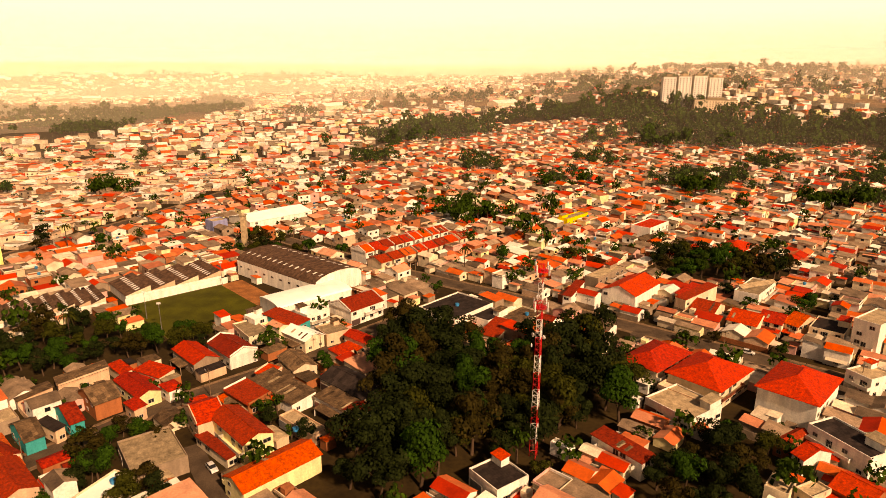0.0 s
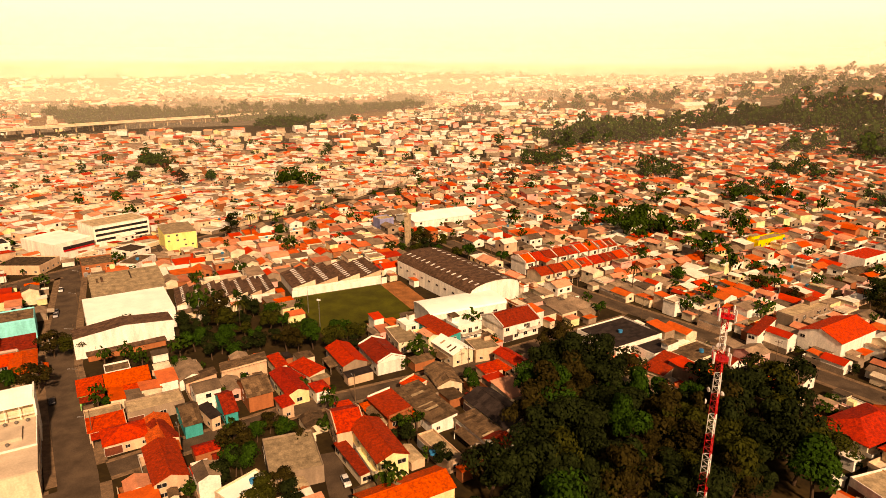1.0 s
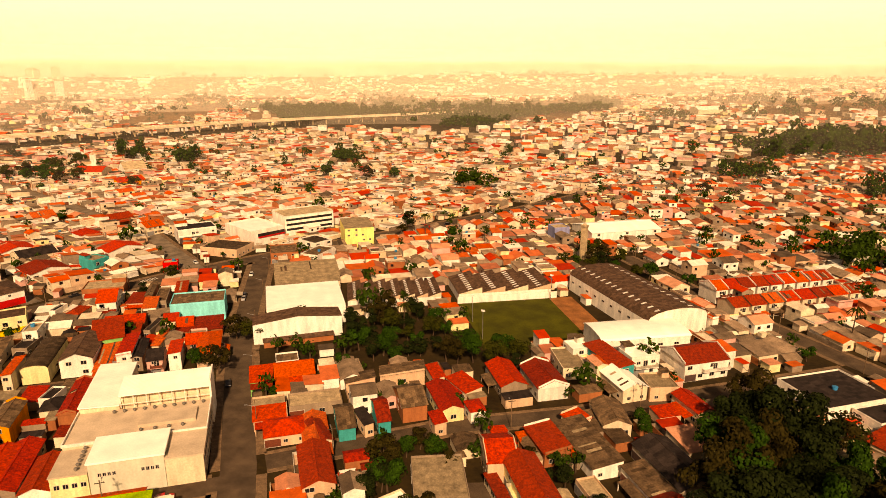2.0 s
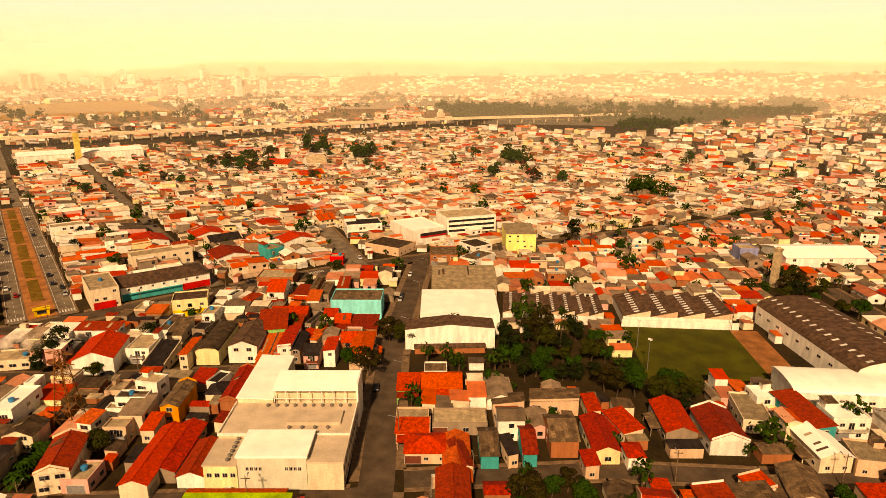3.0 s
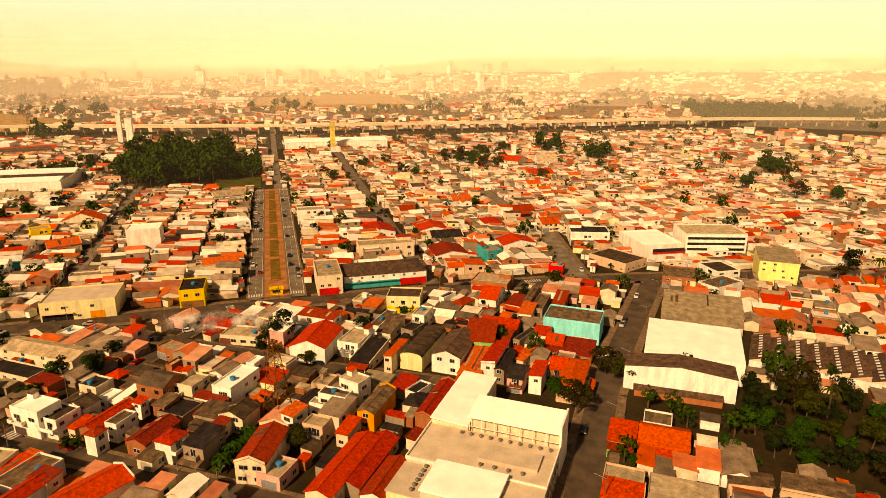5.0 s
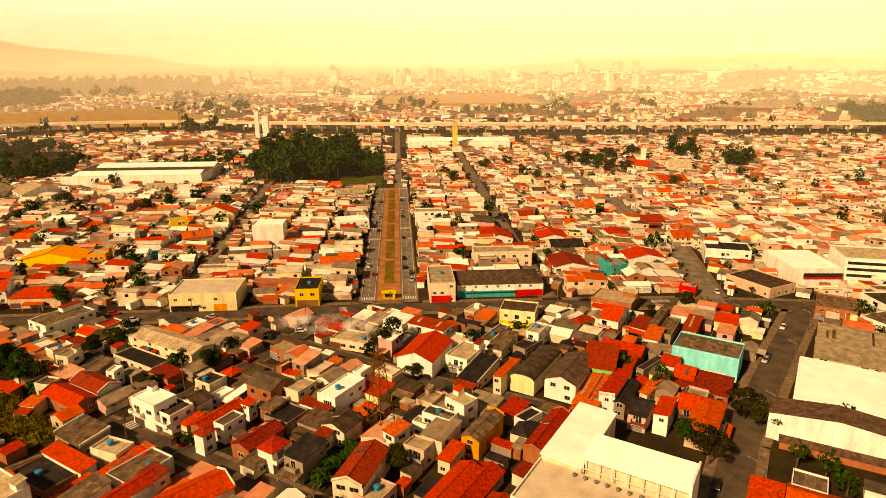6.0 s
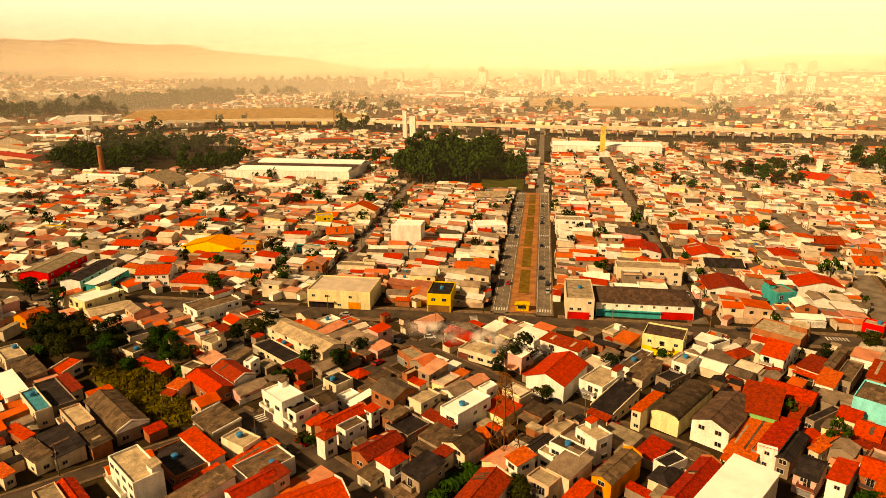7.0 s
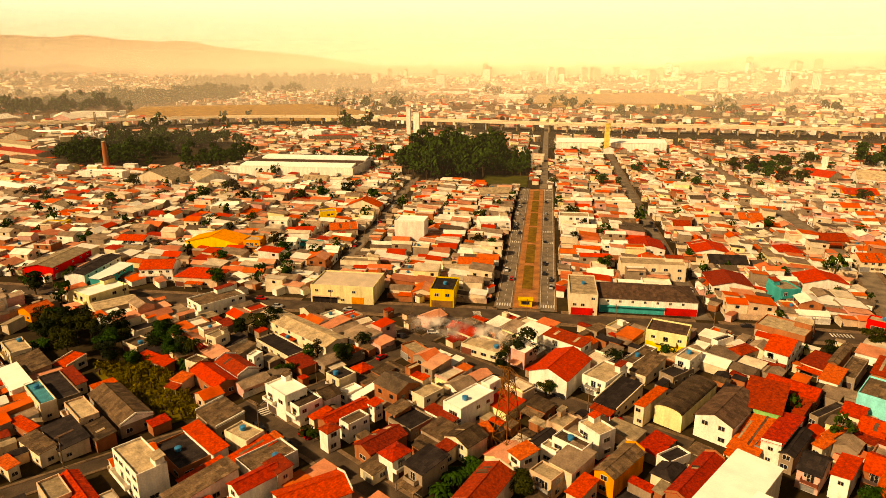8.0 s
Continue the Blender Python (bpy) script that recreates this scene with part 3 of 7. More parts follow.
# the school beside the steep street
def school(x, y):
    """Hall, tall block with a gallery, roof terrace with fans and two front wings."""
    t = thing("school", pose(x, y, 0, 0, 0, B), "large cream and white school with pale roofs and roof fans", "school")
    take(x - 3.5, y - 3.5, 36, 56, B, 0.5)
    cream, white = paint("cream"), paint("white")
    box = lambda name, x0, y0, x1, y1, z, mat: part(name, Shape().box(x0, y0, 0, x1, y1, z).mesh(name, [mat]), t)
    hall = box("hall", -20.7, -4.4, -11.2, 21.5, 8.4, cream)
    part("hall_roof", Shape().slabs([[(-21, -4.6, 9.1), (-11.1, -4.6, 8.7), (-11.1, 21.8, 8.7), (-21, 21.8, 9.1)]], 0.3).mesh("hall_roof", [white_roof]), hall)
    block = box("tall_block", -11, -2.6, 11.2, 4.6, 10.2, cream)
    part("block_roof", Shape().slabs([[(-11.2, -4.5, 11.2), (11.6, -4.5, 11.2), (11.6, 4.8, 12.4), (-11.2, 4.8, 12.4)]], 0.25).mesh("block_roof", [white_roof]), block)
    for k in range(8):
        part("gallery_post", Shape().box(-0.1, -0.1, 7.6, 0.1, 0.1, 11.1).mesh("gallery_post", [white]), block, pose(-10.8 + k * 3.15, -4.3, 0))
    part("gallery_rail", Shape().box(-11, -4.45, 8.6, 11.4, -4.3, 8.75).mesh("gallery_rail", [white]), block)
    part("end_wall", Shape().box(11.25, -4.6, 0, 11.7, 4.9, 13).mesh("end_wall", [white]), block)
    wing = box("terrace_wing", -20.7, -20, 11.4, -4.5, 7.4, cream)
    part("terrace", Shape().box(-20.5, -19.8, 7.41, 11.2, -4.7, 7.5).mesh("terrace", [pale_slab]), wing)
    for q in ((-20.9, -20.2, 11.6, -19.95), (-20.9, -19.9, -20.65, -4.6), (11.35, -19.9, 11.6, -4.6)):
        part("parapet", Shape().box(q[0], q[1], 7.3, q[2], q[3], 8.1).mesh("parapet", [white]), wing)
    part("roof_patch", Shape().box(-5, -15.5, 7.51, 8.5, -9.5, 8.3).mesh("roof_patch", [pale_slab]), wing)
    fan = Shape().lathe([(0.28, 0), (0.28, 0.3), (0.45, 0.34), (0.47, 0.62), (0.3, 0.8), (0.08, 0.85)], 10).mesh("roof_fan", [surface("dull_zinc", (0.2, 0.18, 0.15), 0.6, 0.1, metal=0.3)])
    for k in range(10):
        part("roof_fan", fan, wing, pose(-12 + k * 2.4, -6.5, 7.5))
    for k in range(4):
        part("roof_fan", fan, wing, pose(-4 + k * 3.2, -17.2, 7.5))
    left = box("left_wing", -20.7, -31, -13, -20.3, 6.4, paint("paleyellow"))
    part("left_roof", Shape().box(-20.9, -31.2, 6.41, -12.9, -20.25, 6.7).mesh("left_roof", [pale_slab]), left)
    for k in range(6):
        part("roof_fan", fan, left, pose(-15.5, -29.5 + k * 1.7, 6.7))
    for k in range(4):
        part("window", window_mesh(1.2, 1.2), left, pose(-19.4 + k * 1.8, -31, 3.4))
    front = box("front_block", -12.8, -31, 3, -20.3, 8.6, surface("green_grey_wall", (0.5, 0.48, 0.38), 0.88, 0.1, stain=0.15, streak=True, soil=0.3))
    part("front_roof", Shape().box(-13.1, -31.3, 8.61, 3.3, -20.1, 9.1).mesh("front_roof", [white_roof]), front)
    for k in range(8):
        part("window", window_mesh(0.8, 1.0), front, pose(-10.6 + k * 1.0 + (5 if k > 3 else 0), -31, 5.2))
    side_ = box("street_wing", 3.1, -31, 11.4, -20.3, 7.2, cream)
    part("wing_roof", Shape().box(2.95, -31.2, 7.21, 11.6, -20.1, 7.6).mesh("wing_roof", [pale_slab]), side_)
    for k in range(9):
        for z in (1.2, 4.4):
            part("window", window_mesh(1.4, 1.4), wing if k > 3 else side_, pose(11.6 if k > 3 else 11.4, -29.5 + k * 2.7, z, 0, 0, 90))
    part("canopy", Shape().slabs([[(-22, -46, 4.6), (1.5, -46, 4.6), (1.5, -38.5, 5.0), (-22, -38.5, 5.0)]], 0.3).mesh("canopy", [lime]), t, label="lime green flat canopy roof")
    part("canopy_wall", Shape().box(-21.5, -45.5, 0, 1, -39, 4.3).mesh("canopy_wall", [paint("cream")]), t)
    part("canopy_tiles", Shape().slabs([[(-22, -38.4, 5.1), (0, -38.4, 5.1), (0, -36.2, 4.4), (-22, -36.2, 4.4)]], 0.15).mesh("canopy_tiles", [tile]), t)


school(-149, 120)
# halls and sheds round the sports field
house(-160.7, 180.9, 9, 31, 140, 7.6, "gable", brown_roof, "bright", "white warehouse front with a low dark gable roof", name="warehouse", category="warehouse", rise=1.6, eave=0.1, win=0)
house(-173.5, 198, 29, 26, B, 7.6, "shed", white_roof, "bright", "white warehouse with a pale sheet roof", name="warehouse", category="warehouse", rise=0.6, eave=0, win=0, gate=False)
sawtooth(-154.4, 230.6, 38, 21, 41, 3.6, 7, 2.0)
sawtooth(-121.5, 263.2, 40, 23, 42.5, 3.6, 4, 2.6)
barrel(-65.8, 273.3, 56, 26, -40, 7, 3.6, brown_roof, "white", "long white hall with a dark curved sheet roof", 14)
barrel(-54.5, 238, 32, 16, 42, 6, 1.4, white_roof, "white", "white sports hall with a pale curved roof")
house(-107, 385, 44, 24, B, 6, "gable", white_roof, "white", "long white hall with a low pale gabled roof", name="hall", category="hall", rise=2.4, eave=0.3, win=1, gate=False, porch=False)
house(-131, 356, 9, 9, B, 8.5, "flat", slab, "blue", "small blue-grey block beside the white hall", name="blue_block", category="building", win=0, gate=False)
house(-224.6, 292.4, 15.6, 22, B, 11, "shed", slab, "lemon", "tall bright yellow building with a weathered pale roof", name="yellow_building", category="building", rise=0.5, eave=0.1, gate=False)
def band(base, name, x0, x1, z0, z1, depth, out, mat, label=""):
    """A flat board on the front of a building."""
    return part(name, Shape().box(x0, -depth / 2 - out, z0, x1, -depth / 2 + 0.02, z1).mesh(name, [mat]), base, label=label)


q = house(-277.2, 266.2, 21, 28, 78, 8.2, "flat", white_roof, "white", "big white shop building with a red and dark sign band", name="shop_building", category="shop", win=0, gate=False)
band(q, "sign_band", -6, 10.3, 5.0, 6.6, 28, 0.4, dark_roof, "dark sign board"), band(q, "sign_stripe", -6, 10.3, 4.2, 5.0, 28, 0.45, red_paint, "red stripe under the sign")
q = house(-267.6, 295, 30, 20, 66, 12, "flat", slab, "white", "four-storey cream office block with ribbon windows", name="office_block", category="office block", win=0, gate=False)
for z in (3.9, 6.7, 9.5):
    band(q, "ribbon_window", -14, 14, z, z + 1.3, 20, 0.06, glass, "long dark ribbon window")
    part("ribbon_window", Shape().box(14.98, -9, z, 15.06, 9, z + 1.3).mesh("ribbon_window", [glass]), q)
band(q, "shop_front", -4, 13, 0.3, 3.0, 20, 0.15, dark_roof, "dark ground-floor shop fronts"), band(q, "sign_band", -1, 3, 1.6, 3.2, 20, 0.25, red_paint, "red sign")
house(-206, 174, 19.5, 13, B, 7.5, "flat", grey_roof, "cyan", "pale turquoise hall with a flat grey roof", name="turquoise_hall", category="hall", win=0)
q = house(-289, 128, 36, 18, A, 6, "hip", brown_roof, "white", "white shop row with a dark hipped roof and teal shutters", name="shop_row", category="shop", rise=2.4, win=0, gate=False, porch=False)
band(q, "shop_front", -17.8, 6, 0.1, 2.7, 18, 0.12, paint("teal"), "teal painted shutters"), band(q, "awning", -17.8, 6, 2.7, 2.95, 18, 1.0, paint("teal")), band(q, "shop_front", 6.2, 17.8, 0.1, 3.0, 18, 0.12, red_paint, "red shop front")
for k in range(7):
    part("window", window_mesh(1.0, 1.0), q, pose(-15 + k * 4.6, -9, 4.2))
q = house(-290, 103.5, 10.5, 23, A, 8, "flat", slab, "cream", "cream shop house with a red roller shutter", name="shop_house", category="shop", win=1, gate=False)
band(q, "roller_shutter", -4.6, 3.6, 0.1, 3.0, 23, 0.1, red_paint, "red roller shutter")
q = house(-292.5, 49, 9.5, 15, A, 7, "flat", dark_roof, "yellow", "bright yellow two-storey shop with a dark roof", name="shop_house", category="shop", win=1, gate=False)
band(q, "shop_front", -4.2, 4.2, 0.1, 2.8, 15, 0.1, surface("brown_shutter", (0.2, 0.1, 0.04), 0.7), "brown shutters")
q = house(-297, 9, 26, 18, A, 7, "flat", pale_slab, "paleyellow", "pale yellow two-storey corner shop building", name="corner_building", category="shop", win=1, gate=False)
band(q, "shop_front", -12.4, -2, 0.1, 2.9, 18, 0.12, dark_roof, "dark shop fronts under an awning"), band(q, "awning", -12.6, -1.6, 2.9, 3.1, 18, 1.2, paint("peach"))
band(q, "roller_shutter", 4, 9, 0.1, 2.9, 18, 0.1, paint("orange"), "orange roller shutter")
house(-381, 28, 16, 12, A, 12, "flat", white_roof, "white", "plain tall white block without windows", name="white_block", category="building", win=0, gate=False)
q = house(-600, -85, 107, 64, A, 9, "flat", brown_roof, "white", "long white factory with low dark and pale roofs", name="factory", category="factory", win=0)
for yy in (-24, 18):
    part("roof_bay", Shape().slabs([[(-45, yy - 6, 10), (52, yy - 6, 10), (52, yy + 6, 11.4), (-45, yy + 6, 11.4)]], 1.6).mesh("roof_bay", [white_roof]), q)
house(-744, 210, 112, 38, A, 10, "gable", white_roof, "white", "long white warehouse near the viaduct", name="warehouse", category="warehouse", rise=2, win=0)
house(-254, 0, 40, 9, 50, 5, "gable", slab, "cream", "long low shed with a weathered grey roof", name="shed", category="shed", rise=1.2)
q = house(-252, 126, 13, 10.5, 64, 6.6, "flat", brown_roof, "paleyellow", "pale two-storey house with a yellow ground floor and dark flat roof", gate=False)
band(q, "ground_floor", -6.4, 6.4, 0.1, 3.0, 10.5, 0.1, paint("yellow"), "bright yellow ground floor")
house(-207, 138, 9.5, 15, 58, 6.5, "shed", tile, "green", "green two-storey house with a steep orange tile roof")
def villa(x, y, w, d, rot, h, wall, label):
    """A large house with a walled terrace over a lower storey at its end."""
    q = house(x, y, w, d, rot, h, "hip", tile, wall, label, win=4, porch=False, gate=False, eave=0.9)
    a, b = w / 2, d / 2
    body = part("terrace", Shape().box(-a - 5, -b, 0, -a - 0.02, b, 3.5).mesh("terrace", [paint("cream")]), q)
    rail = Shape().box(-a - 5.2, -b - 0.2, 3.4, -a - 4.95, b + 0.2, 4.4).box(-a - 4.95, -b - 0.2, 3.4, -a - 0.3, -b + 0.02, 4.4).box(-a - 4.95, b - 0.02, 3.4, -a - 0.3, b + 0.2, 4.4)
    part("parapet", rail.mesh("parapet", [paint("peach")]), body)
    for u in (-0.3, 0.0, 0.3):
        part("window", window_mesh(2.2, 1.2), body, pose(-a - 5, u * d, 1.3, 0, 0, -90))
    take(x - (a + 2.5) * math.cos(radians(rot)), y - (a + 2.5) * math.sin(radians(rot)), 5, d, rot, 0.2)


house(67, 182, 20, 12, 42, 6.4, "hip", tile, "cream", "cream villa wing with an orange tile hipped roof", win=4, gate=False, porch=False, eave=0.8)
villa(79, 170.5, 20, 15.5, 42, 7, "cream", "large cream villa with an orange tile hipped roof and terrace")
house(100, 160.5, 21, 15, 45, 8.4, "hip", tile, "white", "tall white villa with an orange tile hipped roof", win=4, gate=False, porch=False, eave=0.8)
barrel(-210, 118.3, 22, 7.6, -42, 5, 1.2, grey_roof, "paleyellow", "long yellow workshop with a curved grey roof")
home(-202.5, 126.6, 19.0, 9.4, -42, 6.2, "gable", brown_roof, "white")
# homes beside the streets near by
take(-152.5, 173, 30, 9, 50)
home(-155.6, 176.3, 24.0, 2.6, 50, 2.2, "shed", brown_roof, "brick", win=0)
home(-80.0, 187.4, 16.0, 8.0, -45, 4.2, "gable", darkened_tile, "grey")
home(-69.5, 192.1, 15.4, 9.6, -45, 4.5, "gable", darkened_tile, "white")
home(-99.7, 178.1, 9.4, 3.4, -42, 3.5, "shed", darkened_tile, "cream")
home(-88.8, 166.0, 16.1, 6.4, -42, 4, "gable", darkened_tile, "paleyellow")
home(-84.1, 154.9, 6.2, 3.2, -42, 4, "shed", darkened_tile, "peach")
home(-78.8, 165.8, 6.0, 4.1, -42, 4, "hip", darkened_tile, "white")
home(-88.3, 176.1, 11.1, 5.6, -27, 3.6, "shed", darkened_tile, "cream")
home(-96.2, 159.4, 6.9, 12.3, -132, 5, "gable", grey_roof, "brick")
home(-108.5, 172.8, 6.8, 13.5, -52, 3.5, "shed", grey_roof, "peach")
home(-116.6, 162.0, 4.7, 8.8, -42, 3.5, "shed", grey_roof, "peach")
home(-105.7, 142.2, 4.3, 12.4, -132, 4, "gable", grey_roof, "teal")
home(-101.1, 144.8, 8.6, 2.4, -32, 4, "shed", dark_roof, "peach")
home(-99.7, 150.2, 3.3, 12.9, -132, 4, "gable", darkened_tile, "teal")
home(-106.6, 133.4, 11.6, 3.6, -29, 4, "gable", tile, "cream")
home(-96.3, 121.1, 16.7, 7.2, -42, 5, "gable", tile, "peach")
home(-69.8, 133.0, 16.4, 12.2, -53, 4, "flat", slab, "grey")
home(-73.9, 118.7, 5.9, 10.7, -23, 4, "flat", white_roof, "cream")
home(-62.7, 148.3, 7.0, 11.9, -142, 6, "gable", darkened_tile, "peach")
home(-50.9, 141.4, 18.0, 7.8, -46, 6.2, "gable", tile, "paleyellow")
home(-56.0, 137.0, 15.2, 2.4, -42, 3, "shed", tile, "cream")
home(-38.7, 126.1, 20.0, 8.6, -134, 5, "gable", tile, "paleyellow")
home(-26.0, 167.8, 19.4, 9.8, -42, 4, "gable", dark_roof, "cream")
home(-28.8, 157.2, 14.1, 5.8, -42, 4, "shed", grey_roof, "white")
home(-22.9, 151.8, 4.8, 6.0, -123, 4.5, "gable", tile, "white")
home(-46.7, 165.9, 21.3, 8.1, -42, 3.5, "shed", grey_roof, "white")
home(-36.7, 147.0, 14.2, 4.8, -42, 3, "flat", slab, "peach")
home(-55.4, 161.4, 12.5, 7.1, -42, 4, "shed", tile, "brick")
home(-53.4, 176.5, 5.6, 5.5, -31, 3, "shed", tile, "cream")
home(-45.9, 182.3, 12.7, 7.7, -55, 4, "gable", grey_roof, "cream")
home(-27.7, 199.5, 11.6, 5.5, -42, 4.5, "gable", tile, "peach")
home(-39.2, 207.2, 9.6, 8.8, -53, 4, "flat", slab, "peach")
home(-68.1, 216.5, 7.2, 6.6, -42, 5, "flat", white_roof, "white")
home(-68.0, 208.3, 15.5, 7.8, -52, 3.5, "flat", slab, "cream")
home(5.3, 227.7, 18.3, 22.7, -42, 5, "flat", dark_roof, "white")
home(17.1, 219.7, 8.6, 11.8, -42, 4.5, "flat", dark_roof, "white")
home(29.3, 220.4, 10.4, 15.0, -42, 4, "flat", grey_roof, "cream")
home(18.9, 207.6, 7.0, 13.3, -32, 4, "shed", tile, "cream")
home(38.4, 214.2, 5.7, 12.5, -42, 4, "gable", tile, "white")
home(46.3, 212.8, 7.3, 13.9, -42, 3.5, "flat", dark_roof, "white")
home(8.4, 190.3, 4.3, 8.8, -42, 7, "flat", slab, "paleyellow")
home(77.8, 246.6, 22.9, 14.2, -132, 7, "gable", tile, "white")
home(53.3, 243.4, 3.4, 15.6, -31, 6, "shed", tile, "white")
home(43.4, 134.2, 15.0, 4.6, -54, 5, "shed", tile, "white")
home(29.6, 136.9, 5.6, 2.5, -42, 3, "flat", white_roof, "white")
home(12.7, 124.2, 9.9, 9.3, -54, 4, "flat", dark_roof, "white")
home(66.3, 156.4, 14.6, 13.8, -56, 4, "flat", slab, "white")
home(87.3, 139.7, 10.6, 2.4, -148, 4, "gable", tile, "brick")
home(87.7, 131.4, 3.2, 9.0, -69, 5, "gable", tile, "white")
home(99.5, 135.9, 16.2, 9.0, -68, 6, "flat", dark_roof, "white")
home(91.5, 119.1, 8.1, 9.6, -58, 4, "gable", tile, "brick")
home(74.6, 120.3, 4.9, 6.4, -42, 4, "flat", slab, "cream")
home(81.4, 119.3, 4.0, 6.5, -64, 3.5, "flat", slab, "cream")
home(111.5, 216.2, 10.1, 13.1, -42, 5, "gable", tile, "cream")
home(100.6, 236.5, 4.4, 19.5, -57, 7, "shed", tile, "cream")
home(129.8, 248.7, 18.9, 3.7, -157, 7, "gable", slab, "white")
home(102.8, 230.3, 8.9, 12.4, -42, 4, "gable", tile, "cream")
home(121.4, 216.2, 7.9, 11.0, -42, 5, "gable", tile, "cream")
home(129.8, 213.6, 5.3, 13.6, -57, 5, "gable", tile, "peach")
home(137.5, 208.4, 10.8, 13.4, -42, 5, "flat", dark_roof, "cream")
home(126.6, 170.5, 7.8, 10.0, -67, 6, "flat", slab, "white")
home(147.0, 199.0, 8.0, 16.7, -56, 12, "flat", slab, "white")
home(-205.6, -60.9, 16.2, 4.1, 48, 5, "flat", blue_roof, "cream")
home(-214.7, -74.7, 17.6, 5.1, 48, 5, "shed", white_roof, "white")
home(-235.0, -88.3, 12.2, 6.0, 48, 5, "flat", slab, "cream")
home(-226.5, -77.1, 15.3, 6.3, 48, 4, "shed", grey_roof, "grey")
home(-212.3, -60.0, 19.4, 6.0, 48, 3.5, "flat", dark_roof, "grey")
home(-218.4, -59.6, 13.6, 3.4, 48, 3.5, "shed", tile, "cream")
home(-229.4, -67.3, 5.6, 7.4, 71, 3, "shed", tile, "cream")
home(-197.8, -44.3, 12.3, 4.9, 48, 5, "flat", slab, "peach")
home(-202.7, -36.7, 23.5, 8.4, 48, 4, "gable", grey_roof, "grey")
home(-191.0, -36.1, 11.1, 4.7, 48, 3.6, "shed", grey_roof, "brick")
home(-192.6, -56.7, 9.6, 2.4, 60, 3.5, "shed", tile, "brick")
home(-188.6, -43.3, 14.5, 6.8, 48, 3.5, "shed", dark_roof, "cream")
home(-183.7, -47.1, 11.1, 4.0, 57, 4, "shed", grey_roof, "cream")
home(-176.4, -49.6, 6.2, 2.4, 58, 3.5, "shed", tile, "cream")
home(-166.6, -31.9, 9.2, 4.5, 48, 4, "flat", slab, "peach")
home(-168.2, -27.8, 13.7, 4.0, 48, 3.5, "gable", darkened_tile, "cream")
home(-173.1, -15.7, 14.3, 6.6, 48, 8, "flat", slab, "white")
home(-182.8, -10.6, 14.3, 8.2, 48, 3, "flat", dark_roof, "brick")
home(-186.6, -6.5, 16.1, 3.8, 48, 4.5, "shed", tile, "white")
home(-175.0, -2.7, 2.4, 10.3, 48, 3, "shed", tile, "peach")
home(-169.4, -0.5, 5.7, 15.1, 48, 4, "shed", grey_roof, "white")
home(-198.5, -7.3, 11.1, 8.1, 48, 4, "shed", grey_roof, "grey")
home(-189.1, 2.5, 8.4, 5.6, 58, 4.5, "flat", slab, "cream")
home(-187.5, 9.1, 3.9, 5.2, 48, 3.3, "shed", tile, "cream")
home(-182.9, 6.0, 4.3, 11.2, 48, 3, "shed", tile, "cream")
home(-180.1, 11.0, 7.6, 12.1, 48, 4, "flat", grey_roof, "white")
home(-169.5, 11.7, 10.3, 4.9, -42, 6, "gable", tile, "white")
home(-173.6, 15.7, 5.5, 3.9, 48, 6.4, "shed", tile, "cream")
home(-165.2, 25.4, 14.5, 8.6, -57, 6, "gable", tile, "white")
home(-206.6, 8.4, 9.8, 6.9, 48, 7.6, "flat", white_roof, "white")
home(-204.1, 13.4, 8.0, 7.4, 48, 5.4, "flat", grey_roof, "white")
home(-208.9, 18.7, 5.3, 6.8, -42, 5, "gable", grey_roof, "white")
home(-219.4, 21.0, 6.4, 6.2, 48, 5, "flat", dark_roof, "cream")
home(-213.8, 24.8, 3.8, 5.5, 48, 3, "flat", white_roof, "white")
home(-213.1, 29.1, 2.4, 9.3, 48, 2.6, "shed", white_roof, "grey")
home(-200.6, 25.7, 14.3, 4.9, -42, 4, "gable", darkened_tile, "brick")
home(-203.7, 33.2, 3.0, 2.9, 48, 5, "shed", tile, "white")
home(-200.7, 18.9, 2.4, 5.6, 48, 3, "shed", tile, "cream")
home(-189.6, 23.9, 3.4, 3.7, 48, 6, "hip", tile, "white")
home(-195.4, 29.1, 3.9, 6.8, 48, 5, "flat", grey_roof, "white")
home(-188.2, 36.9, 11.7, 6.1, -42, 4, "gable", darkened_tile, "brick")
home(-180.2, 41.3, 4.9, 5.8, 48, 6, "hip", tile, "white")
home(-179.1, 37.1, 4.7, 6.1, 48, 3, "shed", grey_roof, "cream")
home(-176.7, 48.8, 6.0, 8.2, 48, 6, "shed", dark_roof, "grey")
home(-238.7, 41.8, 10.6, 5.4, 38, 4, "flat", slab, "brick")
home(-226.8, 26.0, 4.8, 4.7, 48, 3.5, "hip", tile, "brick")
home(-225.2, 32.6, 5.1, 5.0, 48, 3.5, "shed", grey_roof, "brick")
home(-226.9, 42.1, 2.4, 5.9, 48, 4, "flat", slab, "brick")
home(-210.9, 46.1, 7.8, 7.6, 48, 5, "flat", slab, "cream")
home(-200.3, 51.5, 9.7, 3.2, 48, 4, "shed", tile, "white")
home(-198.9, 43.4, 8.6, 8.4, 48, 3, "flat", dark_roof, "grey")
home(-202.6, 39.7, 3.9, 5.9, 48, 4, "shed", grey_roof, "brick")
home(-192.5, 51.7, 7.4, 6.5, 48, 4, "shed", grey_roof, "grey")
home(-184.9, 52.7, 3.4, 4.9, 48, 4, "shed", tile, "cream")
home(-204.5, 58.6, 6.4, 13.3, 48, 6.5, "flat", white_roof, "white")
home(-214.3, 65.0, 3.0, 5.2, 48, 6, "flat", white_roof, "white")
